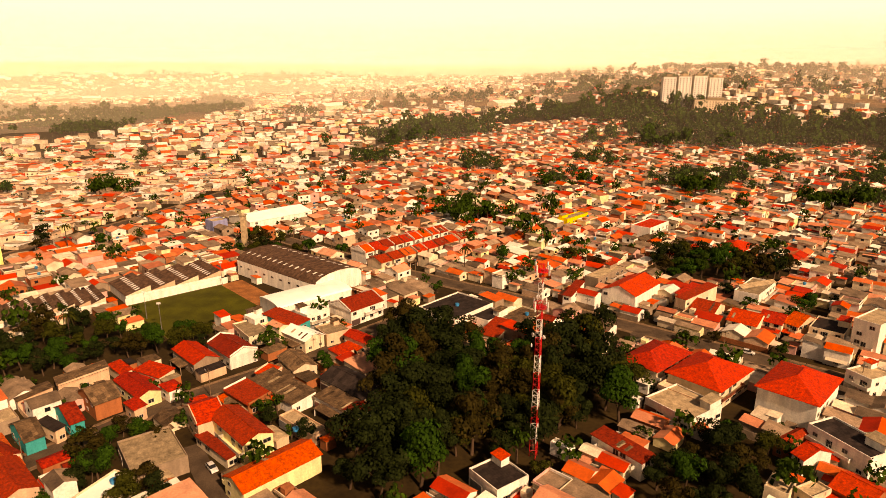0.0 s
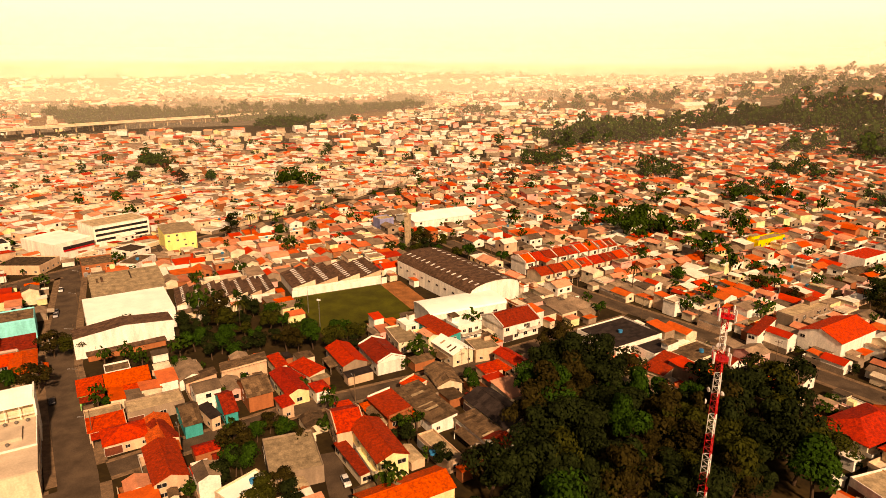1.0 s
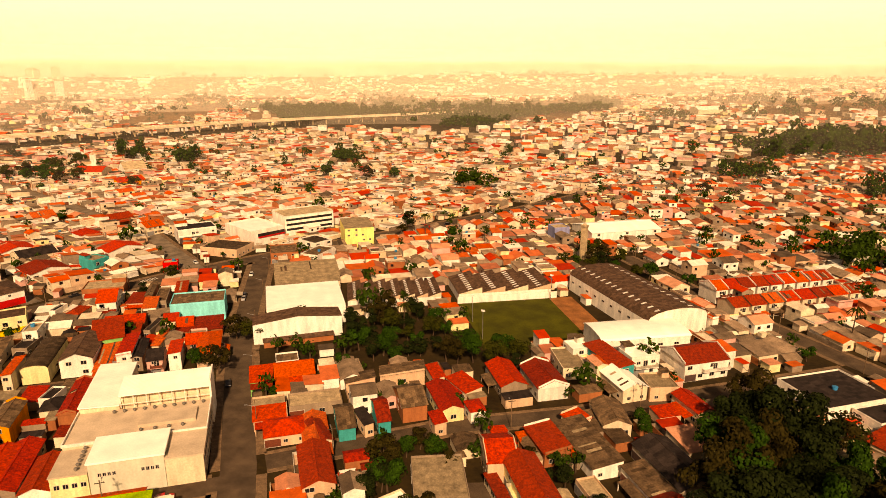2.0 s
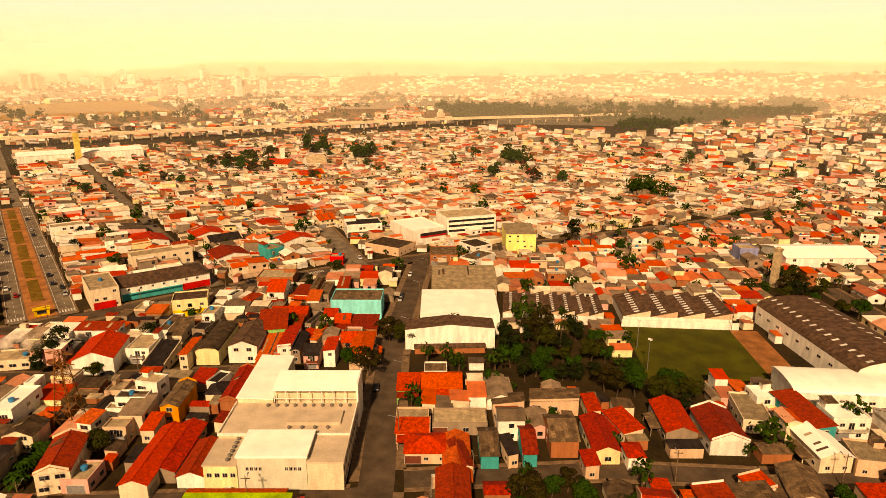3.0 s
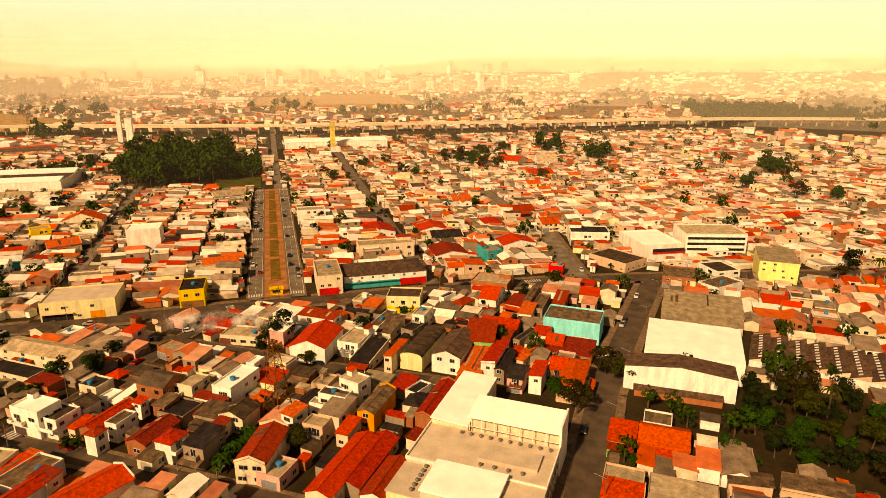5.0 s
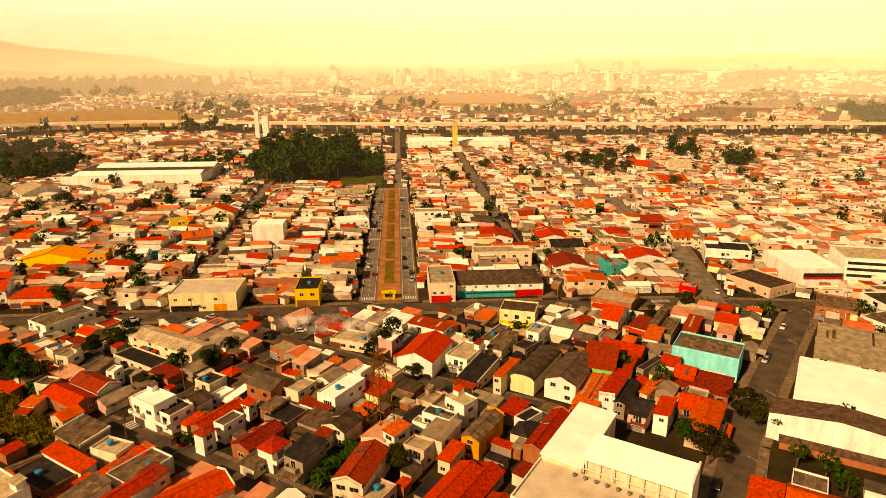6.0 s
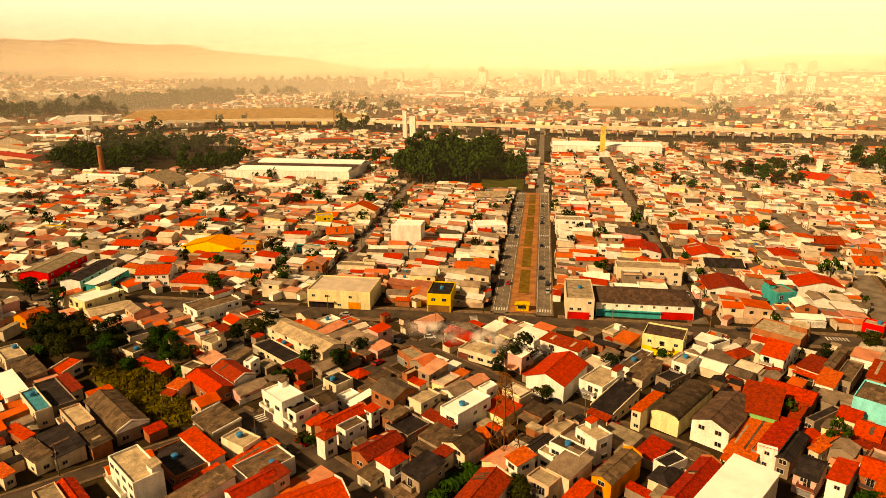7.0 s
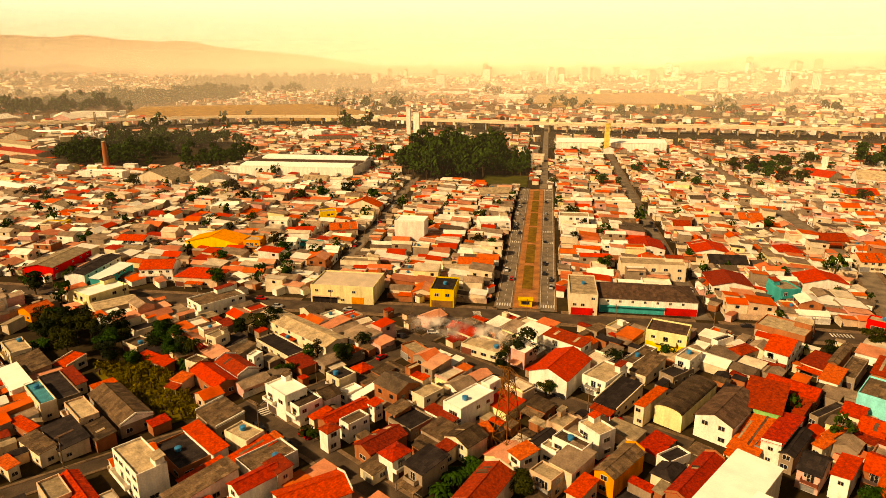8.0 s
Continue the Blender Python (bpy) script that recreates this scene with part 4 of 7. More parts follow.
home(-188.9, 57.9, 7.4, 7.6, -42, 5, "gable", grey_roof, "cream")
home(-193.5, 62.4, 4.4, 3.4, 20, 4, "shed", tile, "brick")
home(-168.4, 61.7, 15.2, 7.4, -29, 6, "gable", tile, "cream")
home(-181.1, 71.3, 4.1, 5.5, 36, 6, "shed", tile, "white")
home(-174.7, 76.0, 5.9, 4.9, 48, 5, "flat", slab, "peach")
home(-184.8, 83.1, 8.4, 4.3, 48, 6.5, "flat", grey_roof, "white")
home(-191.1, 90.2, 7.1, 5.5, 35, 6.5, "flat", slab, "white")
home(-186.0, 78.7, 4.4, 3.3, 48, 4, "flat", slab, "white")
home(-179.1, 93.2, 13.8, 4.9, -42, 5.5, "gable", grey_roof, "orange")
home(-245.0, 90.4, 15.7, 6.0, 48, 6, "shed", tile, "white")
home(-225.7, 86.1, 17.2, 12.0, -33, 6, "gable", tile, "white")
home(-255.8, 57.5, 11.5, 6.4, 48, 4, "gable", tile, "cream")
home(-245.1, 64.3, 13.7, 8.9, 58, 3, "flat", slab, "cream")
home(-222.6, 98.7, 7.7, 12.4, 48, 5, "flat", slab, "white")
home(-212.7, 100.7, 6.6, 15.1, 48, 3.2, "shed", dark_roof, "cream")
home(-207.3, 107.9, 13.0, 2.6, -42, 6, "shed", tile, "cream")
home(-233.9, 126.8, 4.7, 9.0, 48, 5.5, "flat", slab, "white")
home(-238.7, 113.1, 3.9, 16.2, 48, 3, "flat", grey_roof, "white")
home(-230.5, 113.5, 5.2, 12.9, 48, 3.5, "shed", grey_roof, "cream")
home(-228.0, 121.5, 5.0, 10.2, 37, 3, "flat", dark_roof, "grey")
home(-248.6, 142.8, 2.4, 8.0, 31, 4.5, "flat", dark_roof, "white")
home(-243.3, 147.4, 5.1, 8.9, 30, 3.5, "hip", tile, "peach")
home(-241.0, 158.9, 6.8, 14.1, 48, 6, "gable", tile, "white")
home(-261.0, 169.0, 15.9, 12.0, 48, 4, "flat", slab, "brick")
home(-237.8, 175.0, 17.7, 2.4, -42, 5, "gable", grey_roof, "brick")
home(-234.9, 167.2, 6.8, 9.5, 38, 3.5, "shed", tile, "cream")
home(-230.6, 175.1, 4.5, 17.2, 48, 3.5, "flat", grey_roof, "grey")
home(-224.8, 165.8, 4.8, 9.5, 48, 4, "shed", tile, "white")
home(-229.8, 183.6, 4.4, 11.9, 48, 4, "shed", tile, "brick")
home(-217.6, 150.9, 13.3, 8.4, 48, 4, "gable", darkened_tile, "brick")
home(-194.5, 130.9, 6.6, 20.4, 48, 3, "shed", tile, "cream")
home(-192.5, 136.0, 16.9, 4.5, -42, 6, "shed", darkened_tile, "white")
home(-206.0, 147.6, 2.4, 8.3, 48, 4, "shed", tile, "brick")
home(-206.5, 154.8, 2.4, 13.0, 32, 3, "flat", dark_roof, "grey")
home(-188.6, 137.5, 14.4, 3.0, -42, 5, "gable", dark_roof, "grey")
home(-205.5, 161.3, 4.9, 7.9, 48, 4, "gable", tile, "cream")
home(-197.6, 161.4, 5.6, 9.1, 48, 4, "gable", tile, "white")
home(-194.7, 150.0, 7.5, 2.4, -56, 4, "shed", tile, "cream")
home(-190.5, 145.1, 2.4, 4.9, 33, 3.5, "shed", tile, "cream")
home(-177.6, 143.0, 10.2, 3.7, -42, 6, "shed", tile, "white")
home(-180.1, 137.5, 4.7, 9.3, 48, 5, "gable", dark_roof, "pink")
home(-180.1, 152.0, 4.8, 9.1, 48, 5, "gable", tile, "brick")
home(-175.5, 109.3, 20.0, 4.7, -42, 4.5, "gable", darkened_tile, "brick")
home(-179.0, 104.3, 4.6, 7.5, 48, 3.5, "hip", dark_roof, "cream")
home(-184.2, 107.1, 3.8, 7.3, 32, 3.5, "flat", dark_roof, "white")
home(-171.2, 83.3, 3.3, 7.2, 48, 4, "shed", tile, "cream")
home(-197.8, 82.8, 5.1, 6.8, 48, 4, "flat", slab, "peach")
home(-206.4, 78.2, 6.2, 4.8, 48, 3.5, "shed", grey_roof, "brick")
home(-191.2, 76.8, 7.8, 2.7, -42, 3.5, "gable", dark_roof, "white")
home(-243.6, -4.0, 19.9, 7.2, 48, 2.4, "flat", dark_roof, "cream")
home(-231.1, -8.5, 2.8, 4.2, 67, 5, "flat", white_roof, "white")
home(-226.2, -12.6, 13.8, 7.1, 48, 4, "gable", tile, "white")
home(-219.7, -17.5, 15.6, 6.8, 48, 4, "gable", tile, "brick")
home(-218.7, -26.5, 4.6, 4.5, 68, 3.4, "shed", tile, "cream")
home(-229.0, -26.4, 5.0, 4.7, 63, 4, "flat", grey_roof, "cream")
home(-243.7, -25.2, 5.1, 5.7, 60, 6, "flat", slab, "cream")
home(-238.1, -14.8, 3.5, 8.0, 63, 3.5, "shed", grey_roof, "grey")
home(-247.0, -20.5, 5.8, 5.6, 48, 3, "shed", dark_roof, "white")
home(-243.4, -52.4, 8.4, 6.3, 59, 3, "flat", grey_roof, "cream")
home(-231.6, -40.9, 14.0, 3.6, 61, 3, "shed", tile, "brick")
home(-254.5, -55.3, 6.4, 9.7, 48, 4, "flat", dark_roof, "cream")
home(-256.7, -70.0, 8.7, 2.4, 61, 5, "flat", slab, "white")
home(-286.5, -89.4, 11.6, 16.2, 60, 6, "flat", white_roof, "paleyellow")
home(-280.9, -40.1, 11.7, 18.2, 48, 5, "flat", grey_roof, "white")
home(-270.9, -106.2, 8.7, 7.6, -25, 4, "gable", tile, "orange")
home(-258.1, -106.0, 7.8, 2.6, -6, 4, "shed", slab, "cream")
home(-116.2, 131.1, 11.0, 8.7, B, 3.3, "hip", tile, "peach")
home(-107.0, 132.5, 19.5, 6.4, B + 90, 3.3, "gable", tile, "peach")
home(-124.3, 133.2, 8.6, 6.4, B, 3.3, "shed", tile, "peach")
home(-128.8, 136.9, 8.9, 6.4, B, 3.3, "flat", slab, "peach")
home(-119.4, 145.6, 14.6, 7.6, B, 3.3, "flat", slab, "grey")
home(-138.3, 156.5, 11.7, 10.4, B, 3.3, "gable", tile, "brick")
home(-143.4, 147.7, 6.4, 8.9, B, 3.3, "shed", tile, "green")
home(-145.2, 160.3, 7.1, 6.6, B, 3.3, "flat", grey_roof, "white")
home(-172.2, 151.8, 7.0, 17.9, B, 5.8, "hip", tile, "peach")
home(-191.9, 163.3, 15.6, 10.3, B, 3.3, "shed", darkened_tile, "brick")
home(-156.2, 78.7, 24.0, 6.4, B + 90, 4.2, "gable", tile, "cream")
home(-157.1, 84.5, 21.0, 6.4, B + 90, 3.3, "gable", darkened_tile, "grey")
home(-161.5, 64.0, 6.4, 7.6, B, 3.3, "flat", slab, "pink")
home(-148.3, 86.6, 14.4, 6.4, B + 90, 3.3, "gable", tile, "white")
home(101.3, 243.0, 18.1, 6.4, B, 5.8, "shed", tile, "cream")
home(128.6, 246.3, 22.2, 9.4, B, 6.4, "flat", slab, "white")
home(72.2, 268.1, 24.0, 6.4, B, 5.8, "flat", slab, "grey")
home(79.2, 375.5, 24.0, 6.4, B, 7, "flat", slab, "yellow")
home(118.9, 353.6, 24.0, 11.6, B, 7.4, "flat", tile, "white")
home(153.2, 318.7, 18.3, 13.1, B, 4.2, "hip", tile, "white")
home(114.0, 340.7, 24.0, 6.4, B, 3.3, "gable", grey_roof, "cream")
home(281.0, 448.6, 24.0, 6.4, B, 5.8, "gable", tile, "white")
for k in range(9):
    home(-40 + 4.6 * k, 303 + 5.0 * k, 5.6, 11, B, 6.2, "gable", tile, "white", win=1, group="terrace row")
for k in range(9):
    home(-30 + 5.4 * k, 287 + 6.2 * k, 6.6, 10, B, 5.8, "gable", tile, "cream", win=1, group="terrace row")
# homes and halls beyond the main road
house(-366, -72, 14.0, 29.1, -7, 4.6, "gable", paint("orange"), "yellow", "yellow gabled hall with an orange sheet roof", rise=3.4, name="hall", category="hall", porch=False)
home(-361, -51, 8.9, 8.0, 83, 6, "flat", slab, "orange")
home(-364, -24, 14.4, 6.0, 83, 3.5, "flat", dark_roof, "teal")
home(-318, -80, 14.0, 12.0, 97, 6, "gable", tile, "white")
home(-311, -58, 19.6, 12.0, 83, 4.6, "hip", tile, "peach")
home(-555, -239, 38.8, 10.0, 83, 8, "flat", white_roof, "white")
home(-542, -185, 30.0, 35.5, -7, 6, "gable", slab, "cream")
home(-540, -145, 26.0, 26.0, 35, 6, "gable", slab, "white")
home(-442, -96, 17.3, 10.0, 83, 6, "flat", white_roof, "white")
home(-425, -27, 9.8, 8.0, 107, 6, "flat", slab, "yellow")
home(-452, -9, 12.0, 22.3, -7, 4, "gable", tile, "cream")
home(-395, -12, 15.0, 12.0, 106, 4, "gable", tile, "peach")
home(-365, -116, 14.8, 9.0, 83, 5, "gable", tile, "white")
home(-333, 8, 17.7, 6.0, 83, 4, "flat", slab, "cream")
home(-826, -128, 24.2, 25.0, 83, 12, "flat", white_roof, "white")
home(-800, -104, 50.0, 14.0, 101, 6, "gable", grey_roof, "peach")
home(-815, -101, 50.0, 13.0, 101, 6, "gable", tile, "peach")
home(-829, -98, 50.0, 12.0, 101, 6, "gable", slab, "brick")
home(-875, -477, 107.6, 10.0, 83, 5, "gable", white_roof, "white")
home(-807, -484, 40.0, 31.2, 13, 8, "gable", slab, "cream")
home(-446, -209, 12.0, 11.9, 11, 4, "gable", slab, "white")
home(-424, -218, 13.8, 9.0, 107, 3.5, "flat", slab, "cream")
home(-424, -131, 10.0, 9.0, 83, 4, "gable", tile, "brick")
home(-353, -113, 16.5, 8.0, 83, 3, "flat", slab, "grey")
home(-400, -181, 12.8, 9.0, 99, 4, "flat", slab, "yellow")
home(-529, -86, 22.2, 12.0, 83, 5, "flat", white_roof, "cream")
home(-545, -62, 20.0, 14.0, 83, 4, "gable", slab, "cream")
home(-324, 140, 27.7, 10.0, 83, 7, "flat", slab, "cream")
home(-409, 119, 16.5, 10.0, 83, 8, "flat", slab, "white")
home(-366, 149, 17.0, 16.0, -7, 3.3, "gable", tile, "white", rise=1.9)
home(-360, 178, 17.0, 17.0, -7, 3.3, "gable", tile, "white", rise=2.0)
home(-312, 169, 17.0, 16.5, -7, 3.3, "gable", tile, "white", rise=1.9)
home(-311, 207, 13.0, 18.0, -7, 4.4, "gable", tile, "white", rise=2.2)
home(-406, 179, 9.1, 9.0, 83, 4, "gable", tile, "cream")
home(-559, 336, 24.0, 18.0, 33, 6, "gable", tile, "cream")
home(-297, 185, 8.3, 10.0, 97, 6, "flat", slab, "teal")
home(-423, 224, 13.0, 12.0, 83, 4, "gable", tile, "peach")
home(-357, 215, 10.8, 12.0, 83, 4, "hip", tile, "white")
home(-338, 178, 17.3, 12.0, 83, 4, "gable", dark_roof, "cream")
home(-498, 330, 22.2, 14.0, 83, 4, "gable", tile, "orange")
home(-378, 246, 15.6, 12.0, 83, 4, "gable", tile, "brick")
home(-542, 363, 18.4, 25.0, 69, 7, "gable", slab, "white")
home(-361, 132, 12.6, 8.0, 83, 5, "flat", white_roof, "white")
home(-497, 77, 21.9, 14.0, 97, 4, "gable", slab, "cream")
home(-409, 73, 17.7, 14.0, 97, 5, "flat", white_roof, "white")
home(-332, 62, 15.7, 10.0, 83, 4, "gable", tile, "white")
home(-327, 54, 14.8, 8.0, 97, 4, "flat", slab, "cream")
home(-339, 243, 10.5, 12.0, 83, 5, "gable", tile, "cream")
home(-462, 264, 16.7, 10.0, 83, 4, "flat", slab, "white")
home(-411, 145, 18.6, 9.0, 83, 4, "gable", grey_roof, "cream")
home(-461, 156, 16.4, 8.0, 83, 5, "flat", white_roof, "cream")
home(-442, 181, 20.0, 8.0, 83, 4, "flat", slab, "white")
house(-327, -132.5, 28, 13.5, 178, 6, "gable", slab, "red", "long two-storey shed with red and white walls beside the street", rise=1.2, name="shed", category="shed", porch=False)
house(-317, -110, 28, 9.0, 178, 6, "gable", dark_roof, "bright", "long dark-roofed shed with a white end wall", rise=1.0, name="shed", category="shed", porch=False)
house(-311, -98.4, 22, 5.8, 176, 5, "shed", white_roof, "teal", "narrow shed with a pale roof and teal walls", name="shed", category="shed", porch=False)
house(-277, -79, 15, 9.5, 132, 4, "gable", slab, "cream", "low shed with a pale weathered roof beside the main road", rise=1.0, name="shed", category="shed", porch=False)
home(-56.8, 213.7, 19.0, 6.4, -39, 5.8, "shed", tile, "teal", porch=False)
home(-33.4, 228.9, 16.0, 13.0, 48, 6.2, "gable", tile, "white", porch=False)
home(-48.5, 219.5, 10.0, 8.0, B, 6.2, "flat", white_roof, "white")
home(-48.4, 202.6, 13.0, 8.0, -41, 4.6, "gable", white_roof, "cream")
home(-235.2, 247.4, 13.4, 16.2, 48, 5, "flat", grey_roof, "brick")
home(-235.0, 269.9, 13.9, 11.7, -8, 5, "flat", grey_roof, "white")
home(-220.9, 257.0, 9.8, 16.7, 10, 4, "flat", grey_roof, "white")
home(-200.6, 227.6, 27.6, 17.5, 48, 5, "shed", slab, "cream")
home(-193.2, 220.1, 27.0, 13.7, 48, 5, "shed", slab, "cream")
home(-306.7, 249.2, 20.4, 14.5, 63, 7, "flat", dark_roof, "white")
home(-268.4, 239.7, 21.6, 16.3, 16, 4, "flat", grey_roof, "peach")
home(-267.1, 204.9, 6.6, 5.5, 48, 4, "flat", slab, "red")
# long low sheds beside the railway yard
SHEDS = ((-590, -330, 60, 14, 5, slab, "peach"), (-640, -352, 70, 16, 5, grey_roof, "cream"), (-690, -400, 80, 18, 6, tile, "peach"),
         (-755, -450, 80, 18, 6, slab, "cream"), (-510, -285, 40, 12, 5, white_roof, "cream"))
for x, y, w, d, h, cover, wall in SHEDS:
    house(x, y, w, d, 62, h, "gable", cover, wall, "long low shed with a weathered roof beside the railway", name="shed", category="shed", group="railway sheds", rise=0.1 * d, win=0, gate=False, porch=False)
# the sports field
take(-94, 240.5, 52, 46, 42.5)
FIELD = pose(-97.2, 237.8, 0, 0, 0, 42.5)
for name, q, mat, label in (("sports_field", (-21, -22, 18, 22), grass_mat, "worn olive green sports field"), ("field_end", (18, -22, 28, 22), earth, "bare reddish earth beside the sports field")):
    ob = tagged(new(name, Shape().box(q[0], q[1], -0.2, q[2], q[3], 0.09).mesh(name, [mat])), label, "sports field", kind="structure")
    ob.matrix_basis = FIELD
tagged(new("field_wall", Shape().box(-21.5, 22.1, 0, 21.5, 22.5, 2.8).mesh("field_wall", [paint("white")])), "long white wall beside the sports field", "wall", kind="structure").matrix_basis = FIELD
for lx, ly in ((-20, 2), (-20, -14), (18, 20)):
    p = FIELD @ Vector((lx, ly, 0))
    t = thing("floodlight", pose(p.x, p.y, 0), "slim pale floodlight pole beside the sports field", "floodlight", "field floodlights")
    part("pole", Shape().rod((0, 0, 0), (0, 0, 11), 0.14, 7, 0.09).mesh("pole", [steel]), t)
    part("lamp_head", Shape().box(-0.7, -0.15, 10.6, 0.7, 0.15, 11.2).mesh("lamp_head", [white_paint]), t)

# ---- trees ----
def crown_mesh(seed, r, h, count, size, flat=0.75):
    """Leaves set on several uneven clumps."""
    g = np.random.RandomState(seed)
    clumps = 13
    c = g.normal(size=(clumps, 3))
    c *= (g.uniform(0.35, 0.75, clumps) / np.linalg.norm(c, axis=1))[:, None]
    rad = g.uniform(0.24, 0.48, clumps)
    k = g.randint(0, clumps, count)
    n = g.normal(size=(count, 3))
    n /= np.linalg.norm(n, axis=1)[:, None]
    n[:, 2] = np.where(n[:, 2] < -0.3, -n[:, 2], n[:, 2])
    p = c[k] + n * (rad[k] * g.uniform(0.75, 1.05, count))[:, None]
    p[:, :2] *= r
    p[:, 2] = p[:, 2] * r * flat + h
    a = np.cross(n, g.normal(size=(count, 3)))
    a /= np.linalg.norm(a, axis=1)[:, None] + 1e-6
    b = np.cross(n, a) + 0.5 * n * g.normal(size=(count, 1))
    s = (size * g.uniform(0.6, 1.4, count))[:, None]
    quad = np.stack([p - a * s, p - b * s * 0.7, p + a * s, p + b * s * 0.7], 1)
    return quad.reshape(-1, 3)


def crown(seed, r, h, count, size, mat):
    v = crown_mesh(seed, r, h, count, size)
    return mesh("crown", v.tolist(), np.arange(len(v)).reshape(-1, 4).tolist(), mat)


def trunk(h, r, seed):
    g = random.Random(seed)
    s = Shape().rod((0, 0, 0), (0.1, 0, h * 0.55), r, 7, r * 0.65)
    for k in range(5):
        a = k * math.tau / 5 + g.random()
        s.rod((0.1, 0, h * (0.45 + 0.05 * k)), (math.cos(a) * h * 0.3, math.sin(a) * h * 0.3, h * g.uniform(0.75, 1.05)), r * 0.4, 5, r * 0.12)
    return s.mesh("trunk", [bark])


TREES = [(crown(k, 1.0, 1.15, 2600, 0.049, (leaves, leaves_olive, leaves, leaves_green, leaves, leaves_rust)[k]), trunk(1.1, 0.06, k)) for k in range(6)]
SMALL_TREES = [(crown(k, 1.0, 1.15, 1300, 0.066, (leaves_green, leaves_olive, leaves, leaves_green, leaves_far, leaves_rust)[k]), TREES[k][1]) for k in range(6)]


def tree(x, y, r, label="leafy dark green tree", variant=None, tall=1.0):
    k = rng.randrange(6) if variant is None else variant
    t = thing("tree", pose(x, y, rise_at(x, y), 0, 0, rng.uniform(0, 360)), label, "tree")
    m = Matrix.Diagonal((r, r, r * tall, 1))
    kinds = SMALL_TREES if r < 3.4 or x < -270 or y > 260 else TREES
    part("crown", kinds[k][0], t, m)
    part("trunk", kinds[k][1], t, m)
    take(x, y, r * 1.1, r * 1.1, 0)


def wood(name, spots, label, mat, leaf_size=0.8, count=110):
    """Many trees of a wood as one mass of leaves and trunks."""
    vs, fs, trunks, base = [], [], Shape(), 0
    kinds = [crown_mesh(50 + k, 1.0, 1.1, count, leaf_size / 5) for k in range(8)]
    for x, y, r in spots:
        r *= rng.choice((0.6, 0.8, 1.0, 1.0, 1.25))
        v = kinds[rng.randrange(8)] * (r, r, r * rng.uniform(0.8, 1.5)) + (x, y, rise_at(x, y))
        vs.append(v)
        base += len(v)
        trunks.rod((x, y, rise_at(x, y) - 0.5), (x, y, rise_at(x, y) + r), 0.3, 4)
    v = np.concatenate(vs)
    me = mesh(name, v.tolist(), np.arange(len(v)).reshape(-1, 4).tolist(), mat)
    ob = tagged(new(name, me), label, "wood", kind="stuff")
    part("trunks", trunks.mesh("trunks", [bark]), ob)
    tagged(ob.children[0], kind="stuff")


def inside(p, poly):
    x, y, c = p[0], p[1], False
    for (ax, ay), (bx, by) in zip(poly, poly[1:] + poly[:1]):
        if (ay > y) != (by > y) and x < (bx - ax) * (y - ay) / (by - ay) + ax:
            c = not c
    return c


def scatter(poly, gap, seed):
    g = random.Random(seed)
    xs, ys = [p[0] for p in poly], [p[1] for p in poly]
    out = []
    x = min(xs)
    while x < max(xs):
        y = min(ys)
        while y < max(ys):
            p = (x + g.uniform(-0.4, 0.4) * gap, y + g.uniform(-0.4, 0.4) * gap)
            if inside(p, poly):
                out.append(p)
            y += gap
        x += gap
    return out

# ---- woods and gardens ----
def reserve(poly):
    for px, py in scatter(poly, 2.4, 2):
        take(px, py, 2.8, 2.8, 0)


MAST_WOOD = [(-30, 133), (-23, 147), (-21, 170), (-21, 199), (-13, 211), (9, 204), (15, 186), (32, 199), (51, 199), (55, 174), (52, 150), (38, 143), (23, 131), (16, 131), (6, 127), (-18, 117), (-29, 114)]
BELT = [(-156, 203), (-136, 224), (-118, 214), (-111, 216), (-94, 204), (-83, 210), (-78, 204), (-90, 193), (-105, 187), (-119, 178), (-138, 176), (-148, 193)]
GARDENS = [(MAST_WOOD, 7.6, (4.6, 8.4)), (BELT, 7.4, (2.6, 5)), ([(42, 123), (64, 141), (79, 142), (85, 135), (78, 122), (64, 111), (45, 110)], 6, (3.2, 5.2)), ([(94, 290), (120, 308), (165, 291), (156, 266), (131, 269), (102, 274)], 8.5, (4, 6.5)),
           ([(-264, -115), (-275, -101), (-253, -66), (-231, -46), (-227, -56), (-230, -80)], 7.5, (3.5, 5.5)), ([(-96, 143), (-88, 150), (-78, 148), (-79, 135), (-70, 122), (-83, 124)], 5.5, (2.4, 3.6)), ([(-122, 320), (-80, 300), (-60, 318), (-96, 345)], 9, (3, 5))]
for poly, gap, (small, big) in GARDENS:
    spots = [(px, py, rng.uniform(small, big)) for px, py in scatter(poly, gap, 3) if not on_road(px, py, -1, 1)]
    spots = [q for q in spots if is_free(q[0], q[1], (1.1 if poly is MAST_WOOD else 1.7) * q[2], (1.1 if poly is MAST_WOOD else 1.7) * q[2], 0, 0.1)]
    reserve(poly)
    for px, py, wide in spots:
        tree(px, py, wide, "large dark leafy tree in the wood round the mast" if poly is MAST_WOOD else "dark leafy garden tree behind the houses", tall=rng.uniform(0.85, 1.3))
PLOT = [(-236, -56), (-232, -40), (-216, -24), (-204, -14), (-199, -22), (-213, -44), (-227, -58)]
reserve(PLOT)
HILL_WOOD = [(-125, 700), (-60, 770), (90, 890), (200, 760), (330, 720), (420, 640), (560, 560), (700, 700), (560, 900), (330, 1050), (150, 1080), (-60, 960), (-160, 820)]
